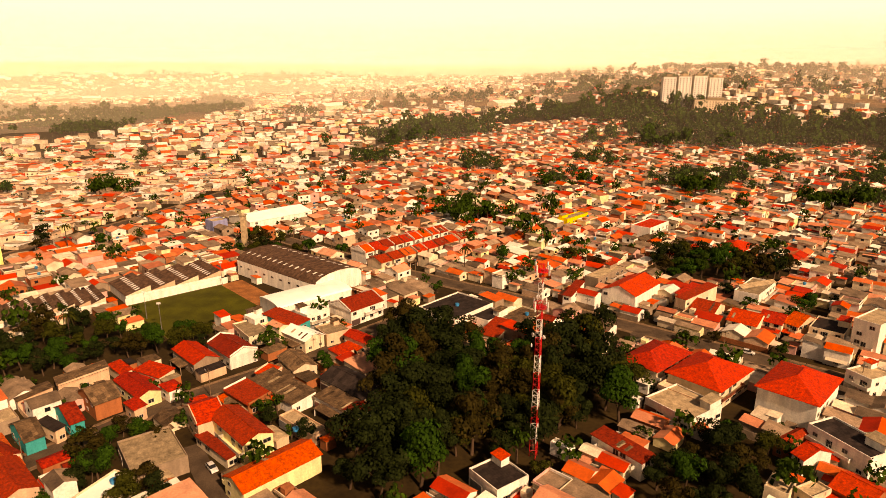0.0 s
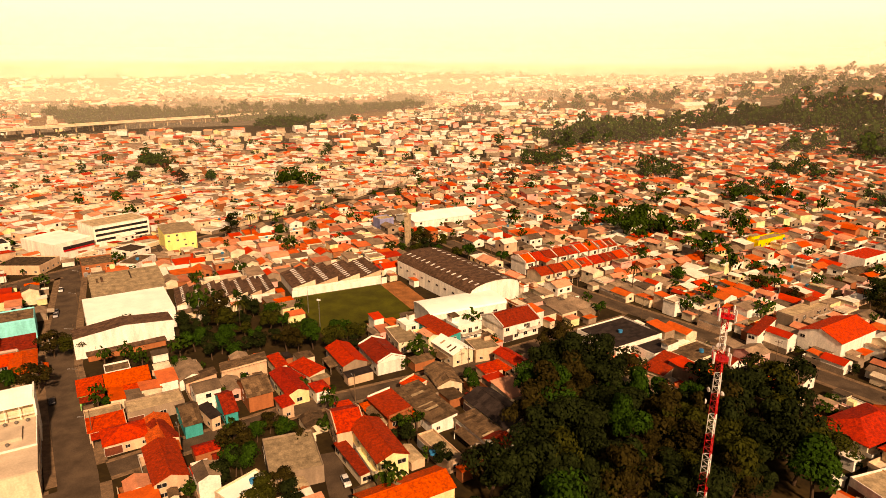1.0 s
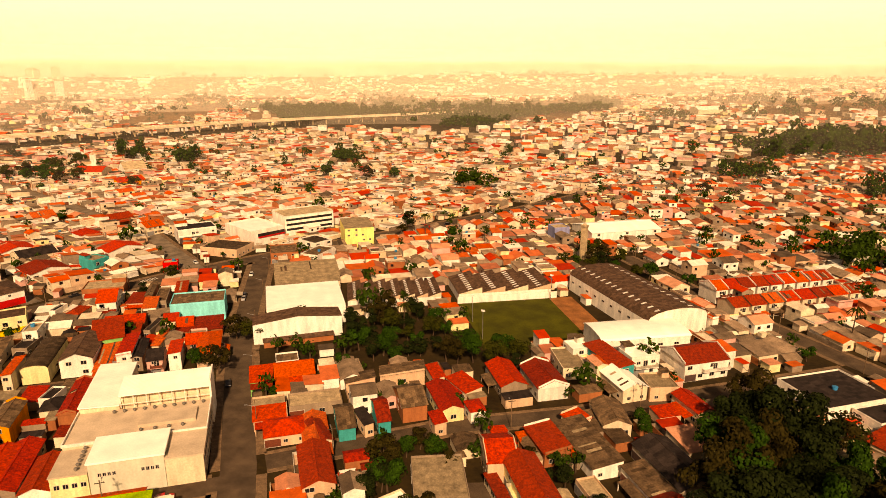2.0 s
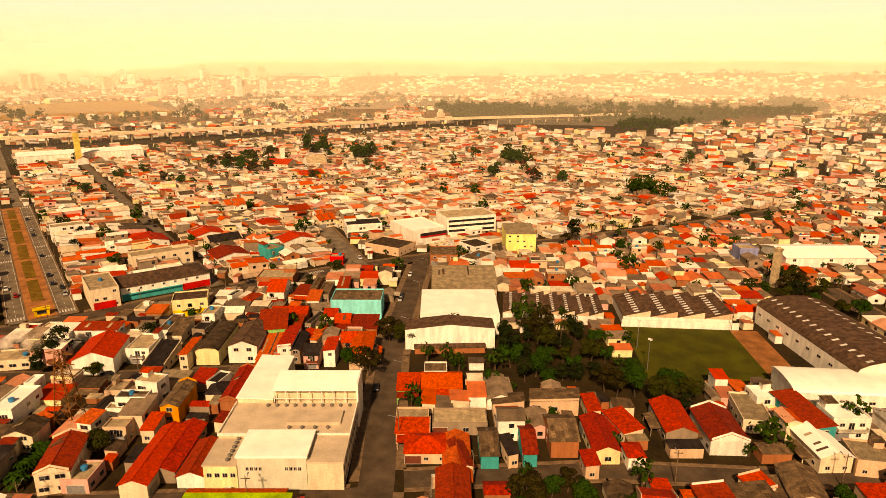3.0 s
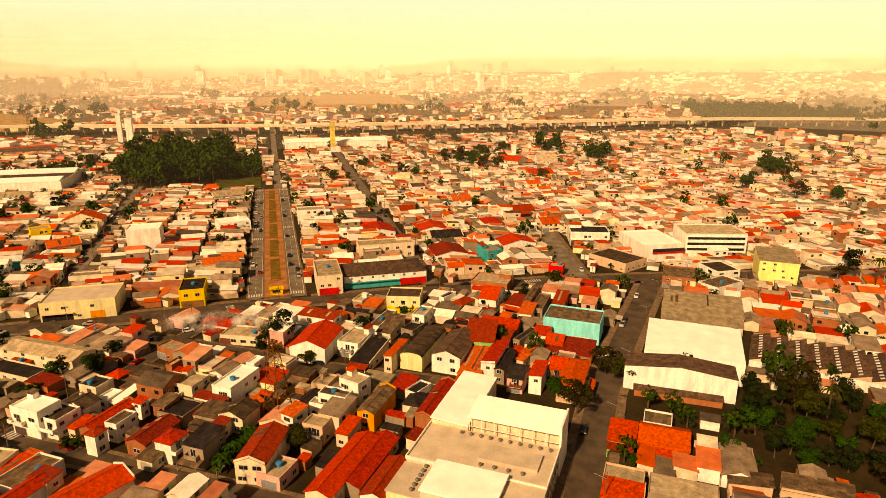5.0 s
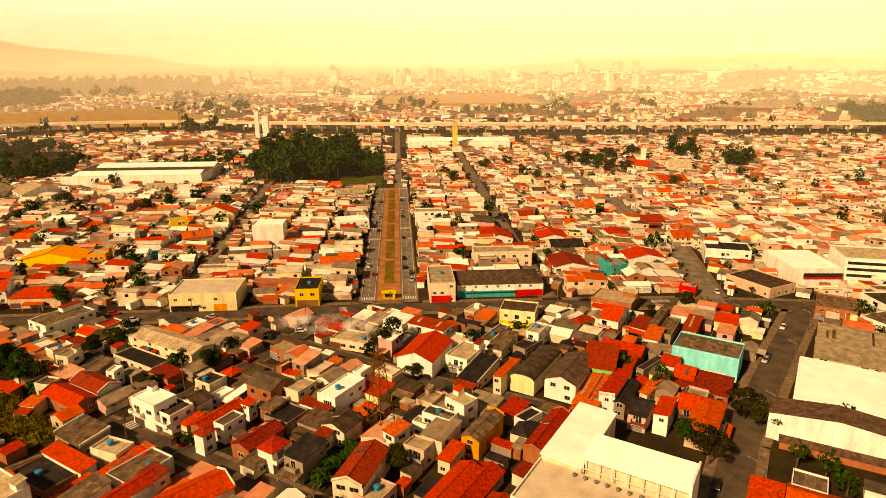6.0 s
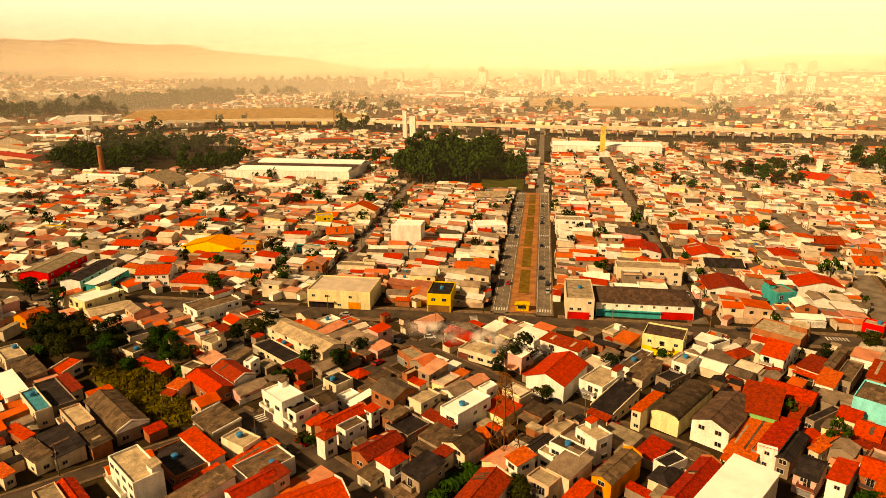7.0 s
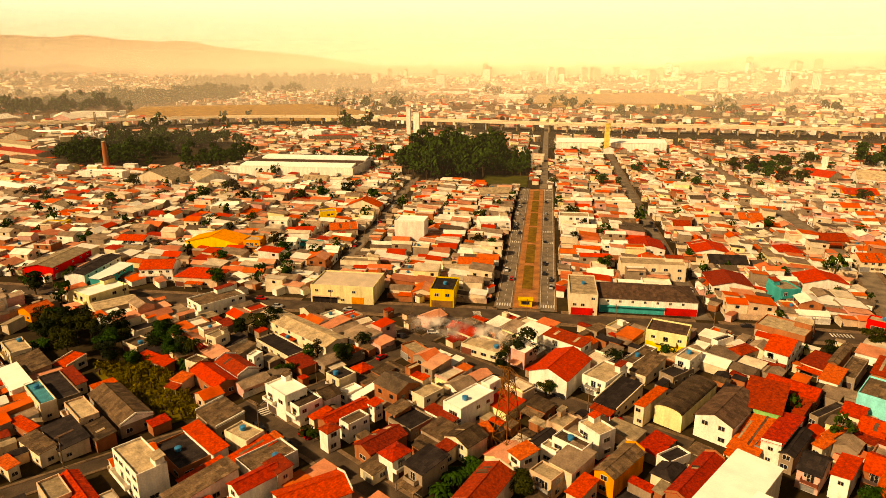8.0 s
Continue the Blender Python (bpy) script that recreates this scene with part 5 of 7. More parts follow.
RIVER_WOOD = [(-1180, 1090), (-950, 930), (-800, 800), (-620, 845), (-490, 900), (-520, 1150), (-450, 1437), (-480, 1650), (-690, 1990), (-690, 1640), (-810, 1480), (-940, 1400), (-1100, 1385)]
AVENUE_WOOD = [av(268, -52), av(268, -95), av(300, -122), av(420, -128), av(440, -36), av(305, -36)]
AVENUE_COPSE = [av(300, -44), av(300, -9), av(390, -9), av(390, -44)]
LEFT_WOOD = [(-615, -307), (-615, -150), (-700, -175), (-803, -210), (-802, -403), (-700, -380)]
PADDOCK = [av(250, -8), av(250, -44), av(298, -44), av(298, -8)]
for poly in (RIVER_WOOD, AVENUE_WOOD, AVENUE_COPSE, LEFT_WOOD, PADDOCK):
    for px, py in scatter(poly, 6, 1):
        take(px, py, 8, 8, 0)


def glade(x, y):
    """Openings in the far woods where houses stand."""
    return math.sin(x / 47 + 1) + math.sin(y / 39) + math.sin((x + y) / 61) + 0.5 * math.sin((x - y) / 17) < -0.45


wood("hill_wood", [(x, y, rng.uniform(6, 12)) for x, y in scatter(HILL_WOOD, 12, 5) if not glade(x, y)], "dense dark green wood on the far slope", leaves_far, 0.7, 130)
wood("river_wood", [(x, y, rng.uniform(5, 7.5)) for x, y in scatter(RIVER_WOOD, 11, 6) if not glade(x * 0.6, y * 0.6 + 900)], "flat dark green wood along the river", leaves_far, 1.0, 64)
wood("left_wood", [(x, y, rng.uniform(5, 8.5)) for x, y in scatter(LEFT_WOOD, 9, 8) if not glade(x * 1.4, y * 1.4)], "dark green trees beside the railway", leaves_far, 0.65, 150)
tagged(new("paddock", Shape().slabs([[(x, y, 0.3) for x, y in PADDOCK]], 0.4).mesh("paddock", [grass_mat])), "small green paddock in front of the grove", "grass", kind="structure")
wood("avenue_wood", [(x, y, rng.uniform(7.5, 10.5)) for x, y in scatter(AVENUE_WOOD, 9.5, 7)] + [(x, y, rng.uniform(3.5, 5.5)) for x, y in scatter(AVENUE_COPSE, 6, 8)], "tall dark green grove beside the avenue", leaves_far, 0.7, 140)

# ---- the town between ----
COVERS = [tile] * 10 + [darkened_tile] * 4 + [grey_roof] * 4 + [slab] * 6 + [white_roof] * 2 + [dark_roof]
COLOURS = ["cream"] * 6 + ["white"] * 6 + ["peach"] * 5 + ["grey"] * 5 + ["brick"] * 3 + ["paleyellow"] * 2 + ["pink"] * 2 + ["green", "teal"]
far_town = Shape()
far_mats = [surface("far_walls", (0, 0, 0), island=True, soil=0.6, palette=[WALLS[c] for c in ("cream", "white", "peach", "cream", "white", "grey", "pink", "paleyellow", "white", "brick", "cream", "grey")])]
far_mats += [surface("far_tiles", (0, 0, 0), 0.85, island=True, soil=0.6, palette=TILE[:4] + ((0.52, 0.16, 0.09), (0.5, 0.22, 0.14), (0.36, 0.14, 0.09), (0.55, 0.26, 0.17), (0.46, 0.12, 0.06), (0.58, 0.3, 0.2))), surface("far_sheets", (0.25, 0.18, 0.125), 0.9, 0.7, island=True),
             surface("far_concrete", (0.62, 0.52, 0.39), 0.9, 0.35, island=True, soil=0.7), surface("far_pale_roofs", (0.76, 0.7, 0.58), 0.7, 0.1, island=True, soil=0.4), glass, blue_plastic]


def far_house(x, y, w, d, rot, h, roof, cover, windows=False):
    """One house of the far town, joined with the rest."""
    if roof == "gable" and d > w:
        w, d, rot = d, w, rot + 90
    z = rise_at(x, y)
    c, s = math.cos(radians(rot)), math.sin(radians(rot))
    rise = 0.2 * d if roof == "gable" else 0.1 * d if roof == "shed" else 0
    v, f = walls_of(roof, w, d, h, rise)
    far_town.add([(x + a * c - b * s, y + a * s + b * c, z + e - (1 if e == 0 else 0)) for a, b, e in v], f, 0)
    for q in roof_quads(roof, w, d, h + 0.1, rise, 0.3):
        far_town.add([(x + a * c - b * s, y + a * s + b * c, z + e) for a, b, e in q], [tuple(range(len(q)))], 1 + cover)
    if windows:
        turn_in = lambda pts: [(x + a * c - b * s, y + a * s + b * c, z + e) for a, b, e in pts]
        hx, hy = w / 2, d / 2
        if roof == "flat":
            for x0, y0, x1, y1 in ((-hx, -hy, hx, -hy + 0.2), (-hx, hy - 0.2, hx, hy), (-hx, -hy + 0.2, -hx + 0.2, hy - 0.2), (hx - 0.2, -hy + 0.2, hx, hy - 0.2)):
                k = Shape().box(x0, y0, h, x1, y1, h + rng.uniform(0.5, 0.9))
                far_town.add(turn_in(k.v), k.f, 0)
            if rng.random() < 0.5:
                u, v_ = rng.uniform(-0.25, 0.25) * w, rng.uniform(-0.25, 0.25) * d
                k = Shape().lathe([(0.6, h + 0.1), (0.75, h + 0.9), (0.7, h + 1.1), (0.3, h + 1.25)], 8, 0, (u, v_)) if rng.random() < 0.6 else Shape().box(u - 1.1, v_ - 0.9, h, u + 1.1, v_ + 0.9, h + 1.8)
                far_town.add(turn_in(k.v), k.f, 6 if len(k.v) > 8 else 0)
        if rng.random() < 0.55:
            # a lean-to over the yard on one long side
            q, wide, deep = rng.choice((-1, 1)), w * rng.uniform(0.4, 0.95), rng.uniform(1.6, 3.0)
            lo, u = rng.uniform(2.0, 2.3), rng.choice((-1, 1)) * 0.02 * w
            k = Shape().slabs([[(u - wide / 2, q * (hy + deep), lo), (u + wide / 2, q * (hy + deep), lo), (u + wide / 2, q * hy, lo + 0.35), (u - wide / 2, q * hy, lo + 0.35)][::-q]], 0.1)
            far_town.add(turn_in(k.v), k.f, rng.choice((1, 2, 2, 3, 4)))
    if windows and rng.random() < 0.7:
        for length, off, turn in ((w, d / 2, 0), (d, w / 2, 90), (w, d / 2, 180), (d, w / 2, 270)):
            ct, st = math.cos(radians(rot + turn)), math.sin(radians(rot + turn))
            for level in range(max(1, round(h / 3.1))):
                for i in range(max(1, int(length / 4))):
                    if rng.random() < 0.35:
                        continue
                    u, zz = (i + 0.5) / max(1, int(length / 4)) * length - length / 2, z + level * 3 + 0.9
                    far_town.add([(x + a * ct - b * st, y + a * st + b * ct, zz + e) for a, b, e in ((u - 0.7, -off - 0.04, 0), (u + 0.7, -off - 0.04, 0), (u + 0.7, -off - 0.04, 1.2), (u - 0.7, -off - 0.04, 1.2))], [(0, 1, 2, 3)], 5)


VIADUCT = [Vector(p) for p in ((-640, -900), (-800, -730), (-905, -600), (-985, -470), (-1040, -330), (-1050, -230), (-1042, -130), (-990, -10), (-925, 180), (-885, 390), (-842, 570), (-815, 735), (-765, 880), (-700, 1030), (-640, 1180))]
for a, b in zip(VIADUCT, VIADUCT[1:]):
    q = (a + b) / 2 + Vector((30, 0))
    take(q.x, q.y, (b - a).length, 96, math.degrees(math.atan2(b.y - a.y, b.x - a.x)))
MEADOW = [(-1400, 180), (-1330, 540), (-1950, 640), (-1850, 250)]
PASTURE = [(-1821, -1218), (-2099, -860), (-1748, -689), (-1317, -814)]
FAR_WOODS = [[(-1200, -830), (-1293, -670), (-1753, -540), (-1950, -720), (-1600, -900)], [(-2628, -1071), (-2977, -422), (-2312, -195), (-1978, -531), (-1860, -738)]]
ISLE = [(-1085, -300), (-1130, -540), (-1420, -640), (-1480, -280), (-1230, -110), (-1085, -140)]
yards = Shape()


def yard(x, y, w, d, rot, g):
    """Low walls round a plot."""
    c, t = math.cos(radians(rot)), math.sin(radians(rot))
    for ax, ay, bx, by in ((-w / 2, -d / 2, -w / 2, d / 2), (w / 2, -d / 2, w / 2, d / 2), (-w / 2, d / 2, w / 2, d / 2)):
        if g.random() < 0.25:
            continue
        q = 0.09
        x0, x1, y0, y1, z = min(ax, bx) - q, max(ax, bx) + q, min(ay, by) - q, max(ay, by) + q, g.uniform(1.6, 2.5)
        k = Shape().box(x0, y0, 0, x1, y1, z)
        yards.add([(x + p * c - r * t, y + p * t + r * c, e) for p, r, e in k.v], k.f)


NEAR = [0]


def lot(x, y, w, d, rot, g):
    """One plot: a house near by, or a piece of the far town."""
    h = g.choice((2.9, 3.1, 3.3, 3.0, 3.4, 2.8, 3.2, 5.6, 6.0)) + g.uniform(-0.2, 0.3)
    roof = g.choice(("gable", "gable", "shed", "flat", "shed", "hip"))
    cover = g.choice(COVERS)
    if roof == "flat" and cover in (tile, darkened_tile):
        roof = "shed"
    if roof != "flat" and cover is slab:
        cover = grey_roof
    take(x, y, w, d, rot, 0.1)
    far = math.hypot(x + 40, y - 60)
    t, cut = radians(rot), g.uniform(0.45, 0.65)
    nx, ny = -math.sin(t), math.cos(t)
    if far < 560:
        yard(x, y, w + 0.4, d + 0.6, rot, g)
    rot += g.uniform(-2.5, 2.5)
    split = d > 11
    fx, fy, fd = (x + nx * d * (cut - 1) / 2, y + ny * d * (cut - 1) / 2, d * cut) if split else (x, y, d)
    if NEAR[0] < 20 and (far < 100 or math.hypot(x + 200, y - 30) < 75):
        NEAR[0] += 1
        if roof == "gable" and fd > w:
            home(fx, fy, fd, w, rot + 90, h, roof, cover, g.choice(COLOURS), rise=0.15 * w, pad=0.2)
        else:
            home(fx, fy, w, fd, rot, h, roof, cover, g.choice(COLOURS), rise=0.13 * min(w, fd), pad=0.2)
    else:
        k = {"clay_roof_tiles": 0, "weathered_roof_tiles": 0, "fibre_cement_sheets": 1, "bare_concrete": 2, "painted_sheet_roof": 3, "dark_roof_sheets": 1}[cover.name]
        far_house(fx, fy, w, fd, rot, h, "gable" if roof == "hip" else roof, k if side(x, y) > 0 else g.choice((0, 0, 0, 1, 1, 2, 2, 3, 3)), far < 620)
    if split:
        far_house(x + nx * d * cut / 2, y + ny * d * cut / 2, w * g.uniform(0.55, 1), d * (1 - cut) - 0.3, rot, g.choice((2.5, 2.8, 3.1, 3.4, 5.6)), g.choice(("shed", "flat", "shed", "gable")), g.choice((0, 0, 0, 1, 1, 2, 3)), far < 620)


def rows(origin, along, rot, length, rowdepth, count, seed, where, lane=7):
    """Rows of plots back to back, with a lane after every second row."""
    g = random.Random(seed)
    t = Vector((math.cos(radians(rot)), math.sin(radians(rot))))
    n = Vector((-t.y, t.x))
    off = 0.0
    for r in range(count):
        u = 0.0
        while u < length:
            w, d = g.uniform(4.6, 9.5), rowdepth * g.uniform(0.66, 0.98)
            p = Vector(origin) + t * (u + w / 2) + n * (off + rowdepth / 2 + g.uniform(-1, 1) * (rowdepth - d) / 2)
            if where(p.x, p.y):
                for shrink in (1.0, 0.75, 0.5):
                    if is_free(p.x, p.y, w * max(shrink, 0.7), d * shrink, rot, 0.13):
                        lot(p.x, p.y, w * max(shrink, 0.7), d * shrink, rot, g)
                        break
            u += w + g.choice((0.1, 0.3, 0.8, 1.5))
        off += rowdepth + (lane if r % 2 else 0.5)


def side(x, y):
    """Which side of the main road: below 0 is the avenue's side."""
    return x - (-279 + 0.145 * (y - 65)) if y < 240 else x - (-247 + 0.32 * (y - 240))


rows((-140, -260), 0, B, 900, 17, 40, 11, lambda x, y: side(x, y) > 0 and y < 430 and x < 330)
for b0, b1, seed in ((13.5, 61, 41), (74, 147, 42), (158, 218, 43), (226, 286, 44), (294, 354, 45), (362, 560, 46), (-81, -13.5, 47), (-160, -92, 48), (-228, -168, 49), (-296, -236, 50), (-480, -304, 51)):
    count = max(2, round((b1 - b0) / 20))
    if b1 - b0 > 100:
        count = round((b1 - b0) / 24)
    rows(av(-220, b1), 0, math.degrees(math.atan2(AX.y, AX.x)), 915, (b1 - b0) / count - (3.7 if b1 - b0 > 100 else 0.5), count, seed, lambda x, y: side(x, y) < -7) if b1 - b0 > 100 else rows(av(-220, b1), 0, math.degrees(math.atan2(AX.y, AX.x)), 915, (b1 - b0) / count - 0.5, count, seed, lambda x, y: side(x, y) < -7, 0.5)
rows((-60, 120), 0, 35, 1000, 20, 44, 13, lambda x, y: side(x, y) > 0 and y >= 430)
rows((330, -100), 0, B, 400, 18, 24, 14, lambda x, y: x >= 330 and y < 640)


g = random.Random(31)
greens = 0
for k in range(700):
    x, y, r = g.uniform(-250, 110), g.uniform(70, 260), g.uniform(1.8, 3.2)
    if greens < 30 and is_free(x, y, r * 1.5, r * 1.5, 0, 0.1) and not on_road(x, y, -1, 1.5):
        tree(x, y, r, "small leafy dark green yard tree")
        greens += 1


def annex(x, y, w, d, rot, h, roof, cover, wall):
    """A low lean-to or outhouse between the houses."""
    kind = {"shed": "sloping", "flat": "flat", "gable": "gabled"}[roof]
    t = thing("annex", pose(x, y, 0, 0, 0, rot), f"low {WALL_WORDS.get(wall, wall)} outhouse with a {kind} {ROOF_WORDS[cover.name]} roof", "annex", "outhouses in the yards")
    rise = 0.1 * d if roof == "shed" else 0.17 * d if roof == "gable" else 0
    v, f = walls_of(roof, w, d, h, rise)
    part("wall", mesh("wall", v, f, paint(wall)), t)
    part("roof", Shape().slabs(roof_quads(roof, w, d, h + 0.1, rise, 0.15), 0.1).mesh("roof", [cover]), t)


g = random.Random(23)
near = 0
for k in range(16000):
    x, y = g.uniform(-330, 260), g.uniform(-130, 430)
    w, d, rot = (g.uniform(5, 10), g.uniform(3.5, 6.5), B) if k < 6000 else (g.uniform(2.2, 6), g.uniform(2.0, 4.2), B)
    rot += g.choice((0, 90)) + g.uniform(-2, 2)
    if is_free(x, y, w, d, rot, 0.1) and not on_road(x, y, -1, 1.5):
        take(x, y, w, d, rot, 0)
        roof, h = g.choice(("shed", "flat", "shed", "gable")), g.uniform(2.2, 3.0)
        if near < 330 and (math.hypot(x + 200, y - 40) < 105 or math.hypot(x + 60, y - 150) < 60):
            near += 1
            annex(x, y, w, d, rot, h, roof, g.choice((tile, darkened_tile, grey_roof, grey_roof, dark_roof, slab)), g.choice(("cream", "grey", "brick", "peach", "grey", "brick")))
        else:
            far_house(x, y, w, d, rot, h, roof, g.choice((0, 0, 0, 1, 1, 1, 2, 3)))
for k in range(15000):
    x, y = g.uniform(-660, -270), g.uniform(-330, 480)
    w, d, rot = g.uniform(3, 9), g.uniform(2.5, 5), A + g.choice((0, 90)) + g.uniform(-2, 2)
    if side(x, y) < -7 and is_free(x, y, w, d, rot, 0.12) and not on_road(x, y, -1, 1.2):
        take(x, y, w, d, rot, 0)
        far_house(x, y, w, d, rot, g.uniform(2.2, 2.9), g.choice(("shed", "flat", "shed", "gable")), g.choice((0, 0, 1, 1, 1, 2, 3)))
def patch(x, y):
    """How the far land is used, in wide patches: below -0.55 trees, to -0.15 open land, above 0.75 works and stores."""
    return 0.5 * (math.sin(x / 83 + 1.7 * math.sin(y / 131)) + math.sin(y / 97 + 1.9 * math.sin(x / 149 + 2)) + 0.6 * math.sin((x + y) / 41))


g = random.Random(21)
far_clumps = []
for k in range(26000):
    r = 560 + 3500 * (k / 26000) ** 1.05
    a = radians(g.uniform(-42, 142))
    x, y = -20 - r * math.sin(a), 40 + r * math.cos(a)
    if (inside((x, y), HILL_WOOD) and not glade(x, y)) or any(inside((x, y), w_) for w_ in (RIVER_WOOD, AVENUE_WOOD, AVENUE_COPSE, LEFT_WOOD, MEADOW, ISLE, PASTURE, *FAR_WOODS)) or (cells(x, y, 9, 9, 0) and not is_free(x, y, 9, 9, 0)):
        continue
    use = patch(x, y)
    if r > 1150 and use < -0.55:
        if g.random() < 0.5:
            far_clumps.append((x, y, g.uniform(5, 9)))
        continue
    if r > 1150 and use < -0.15 and g.random() < 0.85:
        continue
    sc = 1 + r / 5000
    if r > 1150 and use > 0.75:
        if g.random() < 0.16:
            far_house(x, y, g.uniform(35, 80), g.uniform(18, 34), g.choice((A, B, A + 90, 30, 120)), g.uniform(6, 10), g.choice(("gable", "flat")), g.choice((3, 3, 3, 2, 1)))
        continue
    far_house(x, y, g.uniform(7, 14) * sc, g.uniform(6, 10) * sc, g.choice((A, B, A + 90, 30, 120)) + g.uniform(-6, 6), g.uniform(3, 6) * (1 + r / 6000), g.choice(("gable", "gable", "flat", "shed")), g.choice((0, 0, 0, 1, 2, 2, 3, 3)))
    if r < 1100:
        take(x, y, 9, 9, 0)
wood("far_copses", far_clumps, "dark copses between the far settlements", leaves_far, 1.2, 40)
tagged(new("far_town", far_town.mesh("far_town", far_mats)), "countless small houses with orange and grey roofs", "town", kind="stuff")
tagged(new("yard_walls", yards.mesh("yard_walls", [surface("yard_wall", (0, 0, 0), 0.92, island=True, palette=[WALLS[c] for c in ("grey", "cream", "peach", "grey", "brick", "white")])])), "rendered and bare brick walls between the plots", "wall", kind="stuff")
tan = surface("dry_meadow", (0.34, 0.2, 0.085), 0.95, 0.1, grain=0.1, stain=0.02)
for poly in (MEADOW, ISLE):
    f = Shape().slabs([[(x, y, 1.6) for x, y in poly]], 2.0)
    tagged(new("meadow", f.mesh("meadow", [tan])), "dry tan meadow beyond the viaduct", "meadow", kind="structure")
tagged(new("pasture", Shape().slabs([[(x, y, 1.6) for x, y in PASTURE]], 2.0).mesh("pasture", [surface("pasture_grass", (0.13, 0.15, 0.03), 0.95, 0.1, grain=0.1, stain=0.02)])), "pale green pasture beyond the viaduct", "meadow", kind="structure")
wood("far_woods", [(x, y, rng.uniform(7, 12)) for k, poly in enumerate(FAR_WOODS) for x, y in scatter(poly, (13, 24)[k], 12) if rng.random() < 0.8], "dark green woods far beyond the viaduct", leaves_far, 1.2, 60)

# ---- trees in the town ----
SPOTS = ((-176, 166, 4), (-170, 168, 3.5), (-168, 144, 3.5), (-160, 145, 4), (-238, 77, 4.5), (-172, 70, 3), (-244, -42, 4.5))
SPOTS_2 = ((-237, -34, 4.5), (-259, -16, 4.5), (-254, -22, 4), (-235, 19, 4), (-246, 23, 3.5), (-238, 7, 3), (-217, 81, 3), (-231, 69, 3.5), (-226, 1, 2.6), (-192, 19, 2.2), (-236, 104, 3.5),
           (-218, 333, 6), (-180, 324, 5), (-212, 318, 4), (-377, 440, 9), (-325, 466, 7), (-345, 452, 8), (-588, 295, 9), (-565, 310, 8), (-86, 535, 7))
SPOTS_3 = ((-118, 182, 3.5), (-130, 170, 3), (-69, 118, 4.5), (-60, 112, 4), (-52, 312, 4),
           (95, 205, 2.6), (140, 230, 5.5), (30, 300, 5), (62, 300, 5), (75, 290, 4), (118, 250, 4))
for x, y, r in SPOTS:
    tree(x, y, 1.35 * r, "broad dark leafy street tree beside the pavement")
for x, y, r in SPOTS_2 + SPOTS_3:
    tree(x, y, r)
for x, y, r in ((-262, -12, 5), (-237, 18, 4), (-240, 9, 3.2), (-236, -37, 4.5), (-241, -45, 4.5), (-252, -74, 5.5), (-240, -61, 5), (-253, -63, 5.5), (-253, -85, 5), (-262, -96, 4.5), (-218, 84, 3), (-193, 17, 2.3), (-228, 4, 2.4), (-254, -48, 4), (-240, 72, 4), (-252, 194, 4.5), (-242, 123, 3), (-86, 134, 5), (-80, 127, 5), (-82, 121, 4), (-67, 123, 4), (-62, 119, 4), (-83, 145, 3.5), (-77, 144, 3.5), (-72, 141, 3), (-46, 150, 3), (-50, 148, 2.6), (-35, 143, 3.5), (-88, 206, 3.5), (-100, 201, 3.5), (85, 206, 2.6), (113, 193, 3), (-38, 186, 3)):
    tree(x, y, r, "leafy dark green tree in a back yard")
BUSHES = [(x, y, random.Random(int(x * 7 + y)).uniform(0.9, 2.0)) for x, y in scatter(PLOT, 2.2, 9)]
tagged(new("weedy_plot", Shape().slabs([[(x, y, 0.12) for x, y in PLOT]], 0.3).mesh("weedy_plot", [surface("weeds", (0.13, 0.1, 0.016), 0.95, 0.2, grain=1.2, stain=0.06)])), "empty plot overgrown with olive weeds", "plot", kind="structure")
wood("scrub", BUSHES, "rough green scrub on an empty plot", leaf("weed_leaves", (0.13, 0.1, 0.012)), 0.6, 130)


def palm(x, y, h, label="tall palm with a drooping crown of fronds"):
    t = thing("palm", pose(x, y, 0), label, "palm")
    part("trunk", Shape().rod((0, 0, 0), (0.2, 0, h), 0.28, 7, 0.18).mesh("trunk", [bark]), t)
    s = Shape()
    for k in range(14):
        a, up = k * 2.4, 0.5 + 0.5 * (k % 3)
        p = [(0.2 + q * 3.2 * math.cos(a), q * 3.2 * math.sin(a), h + up * 2.2 * q * (1 - q) * 2 - 1.6 * q * q) for q in (0, 0.35, 0.7, 1)]
        n = (-math.sin(a) * 0.45, math.cos(a) * 0.45)
        for i in range(3):
            e, f2 = (1 - 0.25 * i), (1 - 0.25 * (i + 1))
            s.add([(p[i][0] - n[0] * e, p[i][1] - n[1] * e, p[i][2] - 0.3), p[i], p[i + 1], (p[i + 1][0] - n[0] * f2, p[i + 1][1] - n[1] * f2, p[i + 1][2] - 0.3)], [(0, 1, 2, 3)])
            s.add([p[i], (p[i][0] + n[0] * e, p[i][1] + n[1] * e, p[i][2] - 0.3), (p[i + 1][0] + n[0] * f2, p[i + 1][1] + n[1] * f2, p[i + 1][2] - 0.3), p[i + 1]], [(0, 1, 2, 3)])
    part("crown", s.mesh("crown", [leaves_olive]), t)


for x, y, h in ((-132, 207, 9), (10, 283, 12), (-160, 322, 11), (-196, 318, 14), (-236, -30, 7), (-258, -92, 7), (-240, -36, 6)):
    palm(x, y, h)

BANANAS = ((-180, 60, 3.0), (-177, 55, 2.2), (-171, 52, 2.0), (-243, -86, 3.0), (-231, -30, 2.4))


